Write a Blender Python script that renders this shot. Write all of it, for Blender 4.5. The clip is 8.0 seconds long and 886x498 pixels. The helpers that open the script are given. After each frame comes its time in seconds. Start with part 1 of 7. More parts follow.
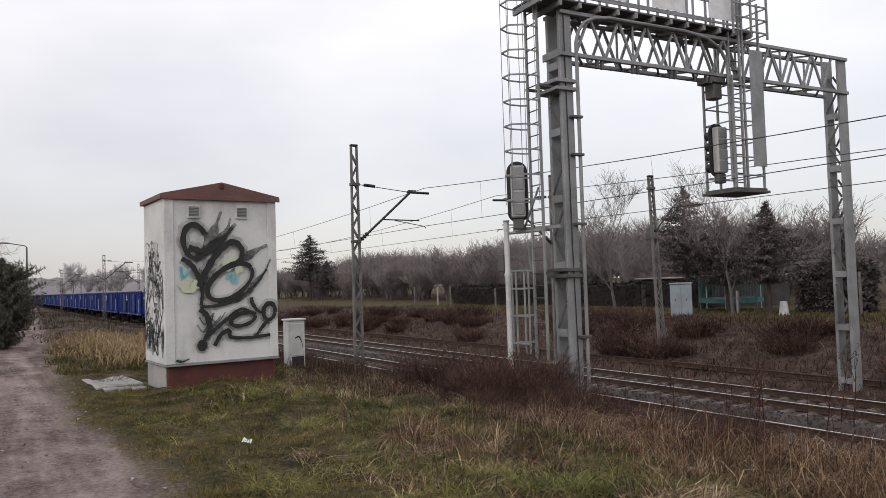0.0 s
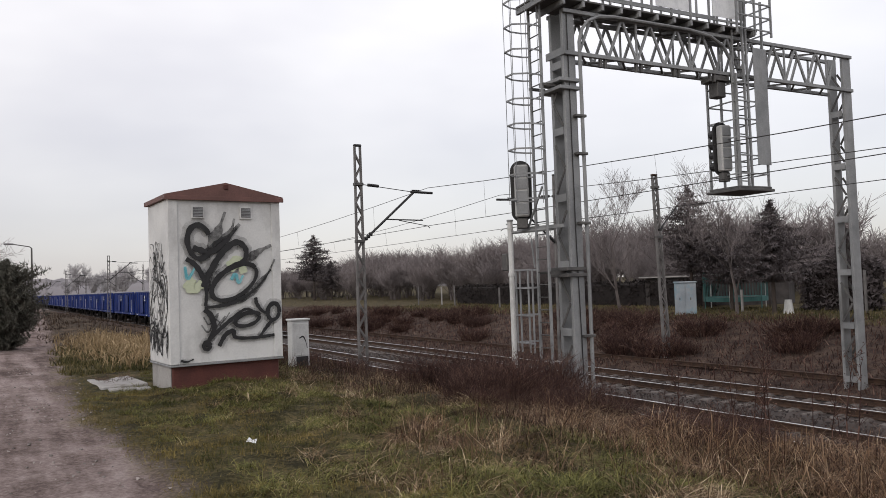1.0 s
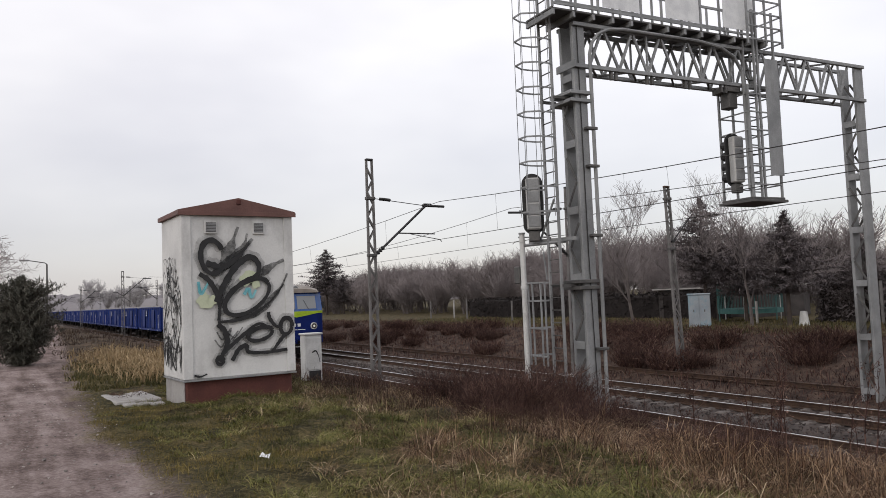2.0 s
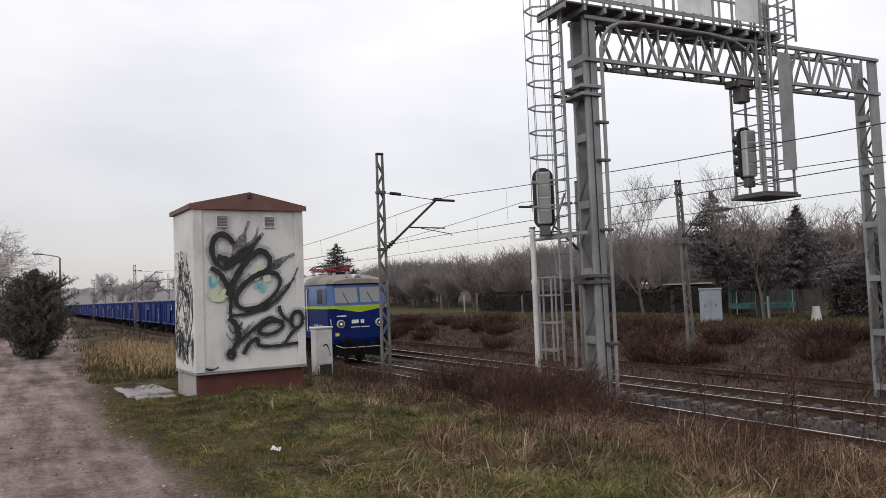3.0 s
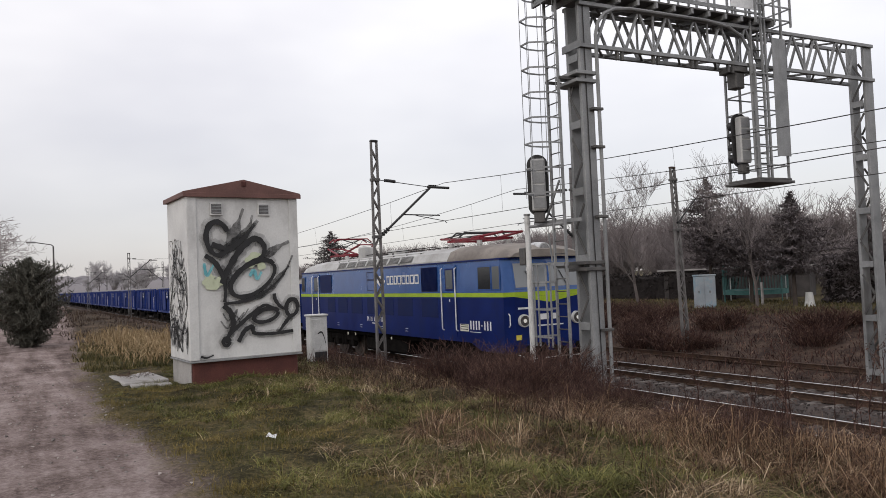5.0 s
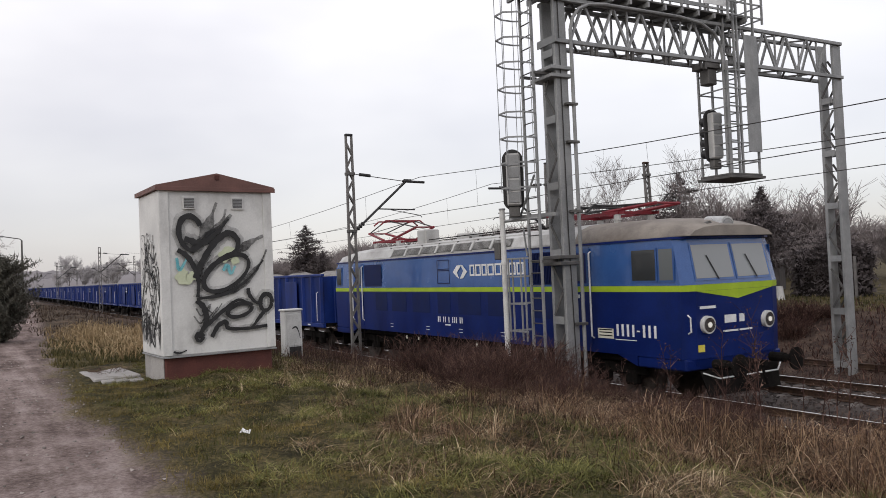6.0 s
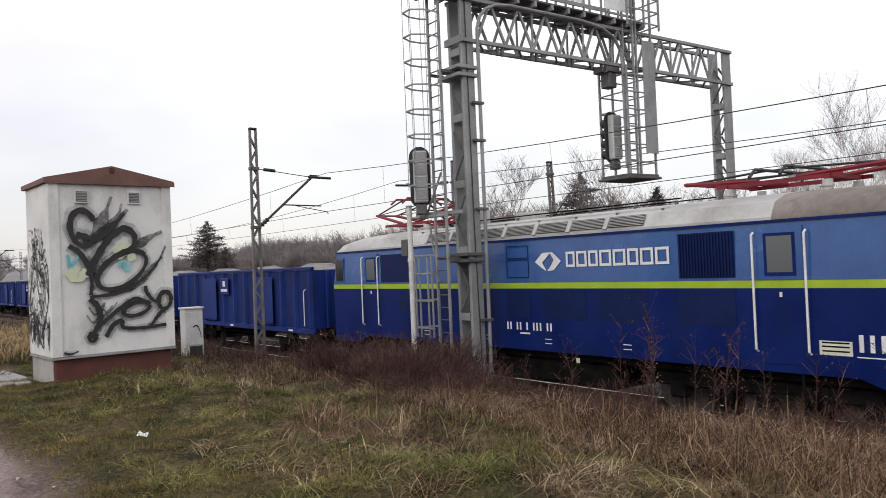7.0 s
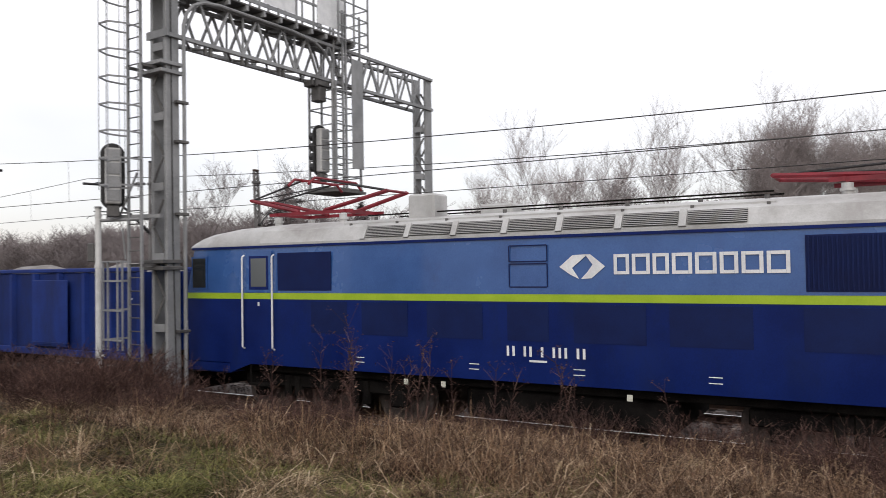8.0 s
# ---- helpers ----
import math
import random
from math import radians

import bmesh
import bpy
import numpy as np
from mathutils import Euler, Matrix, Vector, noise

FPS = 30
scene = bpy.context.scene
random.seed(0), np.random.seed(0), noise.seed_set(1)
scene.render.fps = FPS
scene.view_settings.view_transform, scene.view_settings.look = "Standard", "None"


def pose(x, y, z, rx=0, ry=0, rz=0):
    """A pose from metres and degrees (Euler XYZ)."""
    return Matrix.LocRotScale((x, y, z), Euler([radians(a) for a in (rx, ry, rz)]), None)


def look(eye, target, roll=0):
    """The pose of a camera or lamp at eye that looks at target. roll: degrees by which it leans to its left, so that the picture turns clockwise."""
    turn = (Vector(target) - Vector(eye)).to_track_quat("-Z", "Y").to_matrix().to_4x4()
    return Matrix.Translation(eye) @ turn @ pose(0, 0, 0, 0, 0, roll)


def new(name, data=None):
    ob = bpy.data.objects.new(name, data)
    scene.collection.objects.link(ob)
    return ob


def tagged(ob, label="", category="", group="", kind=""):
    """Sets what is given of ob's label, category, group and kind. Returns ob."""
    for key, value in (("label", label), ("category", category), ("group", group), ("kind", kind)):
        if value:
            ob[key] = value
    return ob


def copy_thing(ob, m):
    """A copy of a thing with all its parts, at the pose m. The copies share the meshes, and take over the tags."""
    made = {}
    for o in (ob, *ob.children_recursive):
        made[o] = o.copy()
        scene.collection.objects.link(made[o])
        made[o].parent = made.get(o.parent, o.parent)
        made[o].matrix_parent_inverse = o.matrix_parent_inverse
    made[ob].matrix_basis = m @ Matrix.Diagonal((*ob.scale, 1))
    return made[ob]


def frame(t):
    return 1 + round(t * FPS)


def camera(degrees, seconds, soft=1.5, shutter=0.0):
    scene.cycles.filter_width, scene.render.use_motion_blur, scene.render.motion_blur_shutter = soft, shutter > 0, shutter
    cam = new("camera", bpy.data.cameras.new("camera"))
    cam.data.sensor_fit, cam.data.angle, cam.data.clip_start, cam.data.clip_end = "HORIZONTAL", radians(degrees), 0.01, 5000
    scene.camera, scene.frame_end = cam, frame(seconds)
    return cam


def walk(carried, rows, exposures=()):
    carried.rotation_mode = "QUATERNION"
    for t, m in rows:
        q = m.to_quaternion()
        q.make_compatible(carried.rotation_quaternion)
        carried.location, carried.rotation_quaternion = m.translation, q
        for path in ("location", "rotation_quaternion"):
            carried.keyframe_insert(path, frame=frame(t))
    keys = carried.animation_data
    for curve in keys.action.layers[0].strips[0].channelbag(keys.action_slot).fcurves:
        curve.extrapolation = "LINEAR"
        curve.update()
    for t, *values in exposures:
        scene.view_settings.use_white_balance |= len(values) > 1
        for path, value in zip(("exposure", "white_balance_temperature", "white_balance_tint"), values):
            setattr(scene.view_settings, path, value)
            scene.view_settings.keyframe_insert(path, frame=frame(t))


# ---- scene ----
cam = camera(59.5, 8.0, soft=0.85, shutter=0.1)
EYE = 3.13          # eye above the rail heads, which lie at z = 0
ROWS = [
    (0.0, 92.51, 1.77, 59.56), (0.5, 92.62, 1.88, 59.92), (1.0, 92.49, 1.95, 59.85), (1.5, 93.24, 2.11, 60.28),
    (3.0, 93.12, 2.18, 61.52), (3.5, 92.74, 2.22, 61.87), (4.0, 92.82, 2.29, 61.90), (4.5, 92.46, 2.35, 61.69),
    (6.0, 91.67, 2.39, 59.30), (6.5, 91.32, 2.46, 57.40), (7.0, 91.16, 2.39, 52.42), (7.1, 91.19, 2.26, 51.09),
    (7.2, 91.23, 2.08, 49.64), (7.3, 91.28, 1.88, 48.06), (7.4, 91.34, 1.66, 46.30), (7.5, 91.39, 1.44, 44.35),
    (7.6, 91.43, 1.24, 42.18), (7.7, 91.45, 1.07, 39.77), (7.8, 91.45, 0.95, 37.08), (7.9, 91.42, 0.89, 34.10), (8.0, 91.34, 0.90, 30.80),
]
walk(cam, [(t, pose(0, 0, EYE, rx, ry, rz)) for t, rx, ry, rz in ROWS],
     exposures=[(0.0, -0.05), (4.5, -0.05), (6.5, 0.08), (7.5, 0.24), (8.0, 0.22)])

# ---- sky and light: an even winter overcast ----
world = bpy.data.worlds.new("overcast_sky")
scene.world = world
world.use_nodes = True
wn, wl = world.node_tree.nodes, world.node_tree.links
wn.clear()
w_out, w_bg, w_sky = wn.new("ShaderNodeOutputWorld"), wn.new("ShaderNodeBackground"), wn.new("ShaderNodeTexSky")
w_sky.sky_type, w_sky.sun_disc = "NISHITA", False
w_sky.sun_elevation, w_sky.sun_rotation = radians(24), radians(150)
w_co, w_map, w_noise = wn.new("ShaderNodeTexCoord"), wn.new("ShaderNodeMapping"), wn.new("ShaderNodeTexNoise")
w_map.inputs["Scale"].default_value = (1.0, 1.0, 2.6)
w_noise.inputs["Scale"].default_value, w_noise.inputs["Detail"].default_value = 1.7, 4.0
w_sep, w_grad, w_cloud, w_mul, w_mix = wn.new("ShaderNodeSeparateXYZ"), wn.new("ShaderNodeValToRGB"), wn.new("ShaderNodeValToRGB"), wn.new("ShaderNodeMix"), wn.new("ShaderNodeMix")
w_grad.color_ramp.elements[0].position, w_grad.color_ramp.elements[0].color = 0.0, (0.56, 0.535, 0.555, 1)
w_grad.color_ramp.elements[1].position, w_grad.color_ramp.elements[1].color = 0.34, (0.98, 0.955, 0.965, 1)
w_cloud.color_ramp.elements[0].position, w_cloud.color_ramp.elements[0].color = 0.34, (0.86, 0.85, 0.875, 1)
w_cloud.color_ramp.elements[1].position, w_cloud.color_ramp.elements[1].color = 0.60, (1.09, 1.075, 1.06, 1)
w_mul.data_type = w_mix.data_type = "RGBA"
w_mul.blend_type = "MULTIPLY"
w_mul.inputs[0].default_value, w_mix.inputs[0].default_value = 1.0, 0.03
wl.new(w_co.outputs["Generated"], w_map.inputs["Vector"])
wl.new(w_map.outputs["Vector"], w_noise.inputs["Vector"])
wl.new(w_co.outputs["Generated"], w_sep.inputs[0])
wl.new(w_sep.outputs["Z"], w_grad.inputs["Fac"])
wl.new(w_noise.outputs["Fac"], w_cloud.inputs["Fac"])
wl.new(w_grad.outputs["Color"], w_mul.inputs[6])
wl.new(w_cloud.outputs["Color"], w_mul.inputs[7])
wl.new(w_mul.outputs[2], w_mix.inputs[6])
wl.new(w_sky.outputs["Color"], w_mix.inputs[7])
wl.new(w_mix.outputs[2], w_bg.inputs["Color"])
w_bg.inputs["Strength"].default_value = 1.0
wl.new(w_bg.outputs[0], w_out.inputs[0])
sun = new("sun", bpy.data.lights.new("sun", "SUN"))
sun.data.energy, sun.data.angle, sun.data.color = 0.6, radians(25), (1.0, 0.96, 0.90)
sun.matrix_world = look((10, -20, 16), (0, 0, 0))


# ---- materials ----
def nodes_of(name):
    m = bpy.data.materials.new(name)
    m.use_nodes = True
    nt = m.node_tree
    return m, nt.nodes, nt.links, nt.nodes["Principled BSDF"]


def ramp(nd, stops):
    r = nd.new("ShaderNodeValToRGB")
    while len(r.color_ramp.elements) < len(stops):
        r.color_ramp.elements.new(0.5)
    for e, (p, c) in zip(r.color_ramp.elements, stops):
        e.position, e.color = p, (*c, 1)
    return r


def noise_tex(nd, lk, vec, scale, detail=4.0, rough=0.6):
    n = nd.new("ShaderNodeTexNoise")
    n.inputs["Scale"].default_value, n.inputs["Detail"].default_value, n.inputs["Roughness"].default_value = scale, detail, rough
    lk.new(vec, n.inputs["Vector"])
    return n.outputs["Fac"]


def surf(name, dark, light, scale=3.0, rough=0.6, metal=0.0, bump=0.15, fine=40.0, dirt=None, dirt_scale=1.2, dirt_at=0.6, streak=1.0, spec=0.5, coat=0.0, island=False):
    """A worn surface: two scales of colour variation, patches of dirt and a fine relief."""
    m, nd, lk, b = nodes_of(name)
    co = nd.new("ShaderNodeTexCoord").outputs["Object"]
    big = noise_tex(nd, lk, co, scale)
    small = noise_tex(nd, lk, co, fine)
    if island:
        big = nd.new("ShaderNodeNewGeometry").outputs["Random Per Island"]
    mix = nd.new("ShaderNodeMath")
    mix.operation = "MULTIPLY_ADD"
    mix.inputs[1].default_value = 0.35
    lk.new(small, mix.inputs[0])
    half = nd.new("ShaderNodeMath")
    half.operation = "MULTIPLY"
    half.inputs[1].default_value = 0.72
    lk.new(big, half.inputs[0])
    lk.new(half.outputs[0], mix.inputs[2])
    r = ramp(nd, [(0.41, dark), (0.64, light)] if not island else [(0.25, dark), (0.85, light)])
    lk.new(mix.outputs[0], r.inputs["Fac"])
    colour = r.outputs["Color"]
    if dirt:
        mp = nd.new("ShaderNodeMapping")
        mp.inputs["Scale"].default_value = (1, 1, streak)
        lk.new(co, mp.inputs["Vector"])
        d = ramp(nd, [(dirt_at, (0, 0, 0)), (min(dirt_at + 0.22, 1.0), (1, 1, 1))])
        lk.new(noise_tex(nd, lk, mp.outputs["Vector"], dirt_scale, 6.0, 0.65), d.inputs["Fac"])
        mx = nd.new("ShaderNodeMix")
        mx.data_type = "RGBA"
        lk.new(d.outputs["Color"], mx.inputs[0])
        lk.new(colour, mx.inputs[6])
        mx.inputs[7].default_value = (*dirt, 1)
        colour = mx.outputs[2]
    lk.new(colour, b.inputs["Base Color"])
    rr = nd.new("ShaderNodeMapRange")
    rr.inputs["To Min"].default_value, rr.inputs["To Max"].default_value = max(rough - 0.12, 0.03), min(rough + 0.12, 1.0)
    lk.new(big if not island else small, rr.inputs["Value"])
    lk.new(rr.outputs[0], b.inputs["Roughness"])
    b.inputs["Metallic"].default_value = metal
    b.inputs["Specular IOR Level"].default_value = spec
    b.inputs["Coat Weight"].default_value = coat
    if bump:
        bp = nd.new("ShaderNodeBump")
        bp.inputs["Strength"].default_value, bp.inputs["Distance"].default_value = bump, 0.01
        lk.new(small, bp.inputs["Height"])
        lk.new(bp.outputs[0], b.inputs["Normal"])
    return m


def leafy(name, stops, rough=0.85, own=0.55):
    """Blades, twigs and needles: each piece takes its own tint."""
    m, nd, lk, b = nodes_of(name)
    g = nd.new("ShaderNodeNewGeometry")
    co = nd.new("ShaderNodeTexCoord").outputs["Object"]
    add = nd.new("ShaderNodeMath")
    add.operation = "MULTIPLY_ADD"
    add.inputs[1].default_value = own
    lk.new(g.outputs["Random Per Island"], add.inputs[0])
    n = noise_tex(nd, lk, co, 0.55, 3.0)
    sub = nd.new("ShaderNodeMapRange")
    sub.inputs["From Min"].default_value, sub.inputs["From Max"].default_value, sub.inputs["To Max"].default_value = 0.38, 0.62, 1.05 - own
    n2 = noise_tex(nd, lk, co, 2.6, 3.0)
    avg = nd.new("ShaderNodeMath")
    avg.operation = "MULTIPLY_ADD"
    avg.inputs[1].default_value = 0.5
    lk.new(n2, avg.inputs[0])
    hf = nd.new("ShaderNodeMath")
    hf.operation = "MULTIPLY"
    hf.inputs[1].default_value = 0.5
    lk.new(n, hf.inputs[0])
    lk.new(hf.outputs[0], avg.inputs[2])
    lk.new(avg.outputs[0], sub.inputs["Value"])
    lk.new(sub.outputs[0], add.inputs[2])
    r = ramp(nd, stops)
    lk.new(add.outputs[0], r.inputs["Fac"])
    lk.new(r.outputs["Color"], b.inputs["Base Color"])
    b.inputs["Roughness"].default_value = rough
    b.inputs["Specular IOR Level"].default_value = 0.2
    return m


def ground_material():
    """Grass verge, trodden dirt road, brown litter on the banks."""
    m, nd, lk, b = nodes_of("ground_soil_and_turf")
    co = nd.new("ShaderNodeTexCoord").outputs["Object"]
    sep = nd.new("ShaderNodeSeparateXYZ")
    lk.new(co, sep.inputs[0])
    big, mid, small = noise_tex(nd, lk, co, 0.35, 5), noise_tex(nd, lk, co, 1.8, 6, 0.7), noise_tex(nd, lk, co, 22.0, 6, 0.7)

    def calc(op, a, c, d=None):
        n = nd.new("ShaderNodeMath")
        n.operation = op
        for i, v in enumerate((a, c, d)):
            if v is None:
                continue
            if isinstance(v, (int, float)):
                n.inputs[i].default_value = v
            else:
                lk.new(v, n.inputs[i])
        return n.outputs[0]

    def span(v, a, c):
        n = nd.new("ShaderNodeMapRange")
        n.interpolation_type = "SMOOTHSTEP"
        n.inputs["From Min"].default_value, n.inputs["From Max"].default_value = a, c
        lk.new(v, n.inputs["Value"])
        return n.outputs[0]

    def blend(f, a, c):
        n = nd.new("ShaderNodeMix")
        n.data_type = "RGBA"
        lk.new(f, n.inputs[0])
        lk.new(a, n.inputs[6])
        lk.new(c, n.inputs[7])
        return n.outputs[2]

    turf = ramp(nd, [(0.42, (0.018, 0.017, 0.008)), (0.50, (0.048, 0.042, 0.018)), (0.57, (0.100, 0.080, 0.036)), (0.64, (0.17, 0.13, 0.07))])
    lk.new(calc("MULTIPLY_ADD", small, 0.5, calc("MULTIPLY", mid, 0.55)), turf.inputs["Fac"])
    dirt = ramp(nd, [(0.40, (0.072, 0.050, 0.045)), (0.47, (0.150, 0.112, 0.102)), (0.53, (0.245, 0.190, 0.178)), (0.61, (0.37, 0.305, 0.29))])
    mp = nd.new("ShaderNodeMapping")
    mp.inputs["Scale"].default_value = (0.16, 1.5, 1.0)
    mp.inputs["Rotation"].default_value = (0, 0, radians(-4))
    lk.new(co, mp.inputs["Vector"])
    rut = noise_tex(nd, lk, mp.outputs["Vector"], 1.6, 3)
    lk.new(calc("MULTIPLY_ADD", small, 0.32, calc("MULTIPLY_ADD", rut, 0.38, calc("MULTIPLY", mid, 0.32))), dirt.inputs["Fac"])
    litter = ramp(nd, [(0.42, (0.020, 0.013, 0.011)), (0.52, (0.060, 0.040, 0.033)), (0.64, (0.135, 0.095, 0.072))])
    lk.new(calc("MULTIPLY_ADD", small, 0.55, calc("MULTIPLY", mid, 0.5)), litter.inputs["Fac"])
    wob = calc("MULTIPLY_ADD", mid, 1.4, -0.7)
    yy = calc("ADD", sep.outputs["Y"], wob)
    # the road's edge swings out towards the camera
    edge = calc("MULTIPLY_ADD", span(sep.outputs["X"], -13.0, -7.0), 0.55, calc("MULTIPLY_ADD", sep.outputs["X"], -0.045, 0.40))
    off_road = span(calc("SUBTRACT", yy, edge), -0.25, 0.30)
    bank = span(calc("MULTIPLY_ADD", span(sep.outputs["X"], -9.0, -4.0), -1.3, yy), 5.3, 6.8)
    far = span(yy, 26.5, 28.5)
    far_left = calc("SUBTRACT", 1.0, span(sep.outputs["X"], -29.0, -22.0))
    near_green = blend(calc("MULTIPLY", far_left, 0.75), turf.outputs["Color"], litter.outputs["Color"])
    c = blend(off_road, dirt.outputs["Color"], near_green)
    c = blend(bank, c, litter.outputs["Color"])
    c = blend(calc("MULTIPLY", far, 0.8), c, turf.outputs["Color"])
    left_side = calc("SUBTRACT", 1.0, span(calc("ADD", sep.outputs["Y"], wob), -4.6, -3.6))
    c = blend(left_side, c, turf.outputs["Color"])
    lk.new(c, b.inputs["Base Color"])
    b.inputs["Roughness"].default_value, b.inputs["Specular IOR Level"].default_value = 0.95, 0.15
    bp = nd.new("ShaderNodeBump")
    bp.inputs["Strength"].default_value, bp.inputs["Distance"].default_value = 0.9, 0.05
    lk.new(calc("ADD", small, mid), bp.inputs["Height"])
    lk.new(bp.outputs[0], b.inputs["Normal"])
    return m


def glass_material(name, tint, rough=0.06):
    m, nd, lk, b = nodes_of(name)
    b.inputs["Base Color"].default_value = (*tint, 1)
    b.inputs["Roughness"].default_value = rough
    b.inputs["Specular IOR Level"].default_value = 0.8
    co = nd.new("ShaderNodeTexCoord").outputs["Object"]
    rr = nd.new("ShaderNodeMapRange")
    rr.inputs["To Min"].default_value, rr.inputs["To Max"].default_value = rough, rough + 0.12
    lk.new(noise_tex(nd, lk, co, 5.0), rr.inputs["Value"])
    lk.new(rr.outputs[0], b.inputs["Roughness"])
    return m


def lamp_material(name, colour, strength):
    m, nd, lk, b = nodes_of(name)
    b.inputs["Base Color"].default_value = (*colour, 1)
    b.inputs["Emission Color"].default_value, b.inputs["Emission Strength"].default_value = (*colour, 1), strength
    return m


M_GROUND = ground_material()
M_BALLAST = surf("ballast_stone", (0.021, 0.015, 0.0135), (0.060, 0.045, 0.040), 1.5, 0.95, fine=28, bump=0.8, dirt=(0.036, 0.022, 0.016), dirt_scale=0.6)
M_STONE = surf("ballast_chips", (0.020, 0.015, 0.014), (0.085, 0.065, 0.058), 3, 0.95, island=True)
M_PEBBLE = surf("road_pebble_stone", (0.11, 0.095, 0.088), (0.34, 0.30, 0.28), 3, 0.9, island=True)
M_RAIL = surf("rail_steel_rusty", (0.035, 0.020, 0.014), (0.085, 0.048, 0.030), 5, 0.75, 0.2)
M_RAILTOP = surf("rail_head_polished", (0.55, 0.55, 0.56), (0.75, 0.75, 0.76), 2, 0.40, 0.9, bump=0.02)
M_SLEEPER = surf("sleeper_concrete", (0.070, 0.058, 0.052), (0.16, 0.14, 0.13), 4, 0.95, fine=60, dirt=(0.035, 0.025, 0.02), dirt_scale=2.0, dirt_at=0.45)
M_GALV = surf("galvanised_grey_steel", (0.20, 0.205, 0.21), (0.31, 0.315, 0.32), 1.6, 0.55, 0.25, bump=0.05, dirt=(0.12, 0.115, 0.11), dirt_scale=1.0, dirt_at=0.58, streak=0.25)
M_GALVDARK = surf("weathered_dark_steel", (0.07, 0.068, 0.068), (0.13, 0.125, 0.12), 2.5, 0.6, 0.3, bump=0.05)
M_MAST = surf("mast_steel_brown_grey", (0.10, 0.095, 0.092), (0.21, 0.20, 0.195), 2.0, 0.7, 0.2, dirt=(0.08, 0.05, 0.035), dirt_scale=1.5)
M_WIRE = surf("copper_wire_dull", (0.035, 0.032, 0.032), (0.07, 0.065, 0.062), 4, 0.6, 0.5)
M_BLACK = surf("black_paint", (0.012, 0.012, 0.013), (0.028, 0.027, 0.028), 5, 0.6)
M_WHITEPOLE = surf("white_painted_tube", (0.50, 0.50, 0.49), (0.66, 0.66, 0.65), 2.5, 0.5, dirt=(0.30, 0.28, 0.26), dirt_scale=2.5, dirt_at=0.55, streak=0.3)
# Grey patches: uneven overpainting, plus the front's slight shading put into the colour.
M_WHITEWALL = surf("white_panel_wall", (0.55, 0.55, 0.545), (0.68, 0.68, 0.67), 1.3, 0.6, fine=30, bump=0.05, dirt=(0.36, 0.355, 0.35), dirt_scale=1.1, dirt_at=0.50, streak=0.5)
M_REDROOF = surf("red_brown_sheet_roof", (0.105, 0.048, 0.040), (0.165, 0.078, 0.066), 2.0, 0.6, 0.0, dirt=(0.075, 0.05, 0.042), dirt_scale=2.0)
M_PLINTH = surf("brick_red_plinth_paint", (0.072, 0.022, 0.018), (0.115, 0.038, 0.030), 2.5, 0.85, bump=0.3, dirt=(0.045, 0.025, 0.022), dirt_scale=2.0)
M_CONCRETE = surf("concrete_grey", (0.26, 0.25, 0.24), (0.42, 0.40, 0.39), 2.0, 0.9, bump=0.3, dirt=(0.14, 0.13, 0.11), dirt_scale=2.0, dirt_at=0.55)
M_SPRAY = surf("black_spray_paint", (0.006, 0.006, 0.007), (0.022, 0.022, 0.024), 6, 0.65, bump=0.02)
def haze_material(name, colour, low, high):
    """Overspray: fine speckle that lets the wall show through."""
    m, nd, lk, b = nodes_of(name)
    co = nd.new("ShaderNodeTexCoord").outputs["Object"]
    b.inputs["Base Color"].default_value = (*colour, 1)
    b.inputs["Roughness"].default_value = 0.7
    r = nd.new("ShaderNodeMapRange")
    r.inputs["From Min"].default_value, r.inputs["From Max"].default_value = 0.30, 0.70
    r.inputs["To Min"].default_value, r.inputs["To Max"].default_value = low, high
    lk.new(noise_tex(nd, lk, co, 9.0, 5.0, 0.7), r.inputs["Value"])
    lk.new(r.outputs[0], b.inputs["Alpha"])
    return m


M_SPRAYGREY = haze_material("grey_spray_haze", (0.022, 0.022, 0.024), 0.30, 0.95)
M_SPRAYMIST = haze_material("faint_overspray", (0.03, 0.03, 0.032), 0.0, 0.42)
M_SPRAYTEAL = surf("teal_spray_paint", (0.10, 0.36, 0.42), (0.22, 0.50, 0.55), 6, 0.7, bump=0.02)
M_SPRAYLIME = surf("pale_lime_spray_paint", (0.47, 0.52, 0.36), (0.56, 0.60, 0.44), 6, 0.7, bump=0.02)
M_BLUE_LO = surf("locomotive_navy_blue", (0.0020, 0.0100, 0.086), (0.0038, 0.0165, 0.122), 1.2, 0.40, bump=0.015, spec=0.18, coat=0.0, dirt=(0.006, 0.014, 0.065), dirt_scale=0.8, dirt_at=0.55, streak=0.4)
# The body's blue made lighter: sky reflection is put into the upper colour.
M_BLUE_UP = surf("locomotive_blue_sky_sheen", (0.022, 0.074, 0.245), (0.036, 0.108, 0.32), 1.0, 0.25, bump=0.012, spec=0.5, coat=0.35, dirt=(0.03, 0.06, 0.19), dirt_scale=0.7, dirt_at=0.58, streak=0.5)
M_BLUE_PAN = surf("dark_blue_panel", (0.0022, 0.008, 0.058), (0.0036, 0.013, 0.078), 2.0, 0.55, bump=0.02, spec=0.2)
M_LIME = surf("lime_green_stripe", (0.28, 0.42, 0.012), (0.36, 0.50, 0.025), 2.0, 0.4, bump=0.01)
M_ROOFGREY = surf("roof_grey_paint", (0.38, 0.38, 0.375), (0.52, 0.52, 0.515), 1.3, 0.5, 0.1, bump=0.05, dirt=(0.26, 0.245, 0.235), dirt_scale=0.8, dirt_at=0.5)
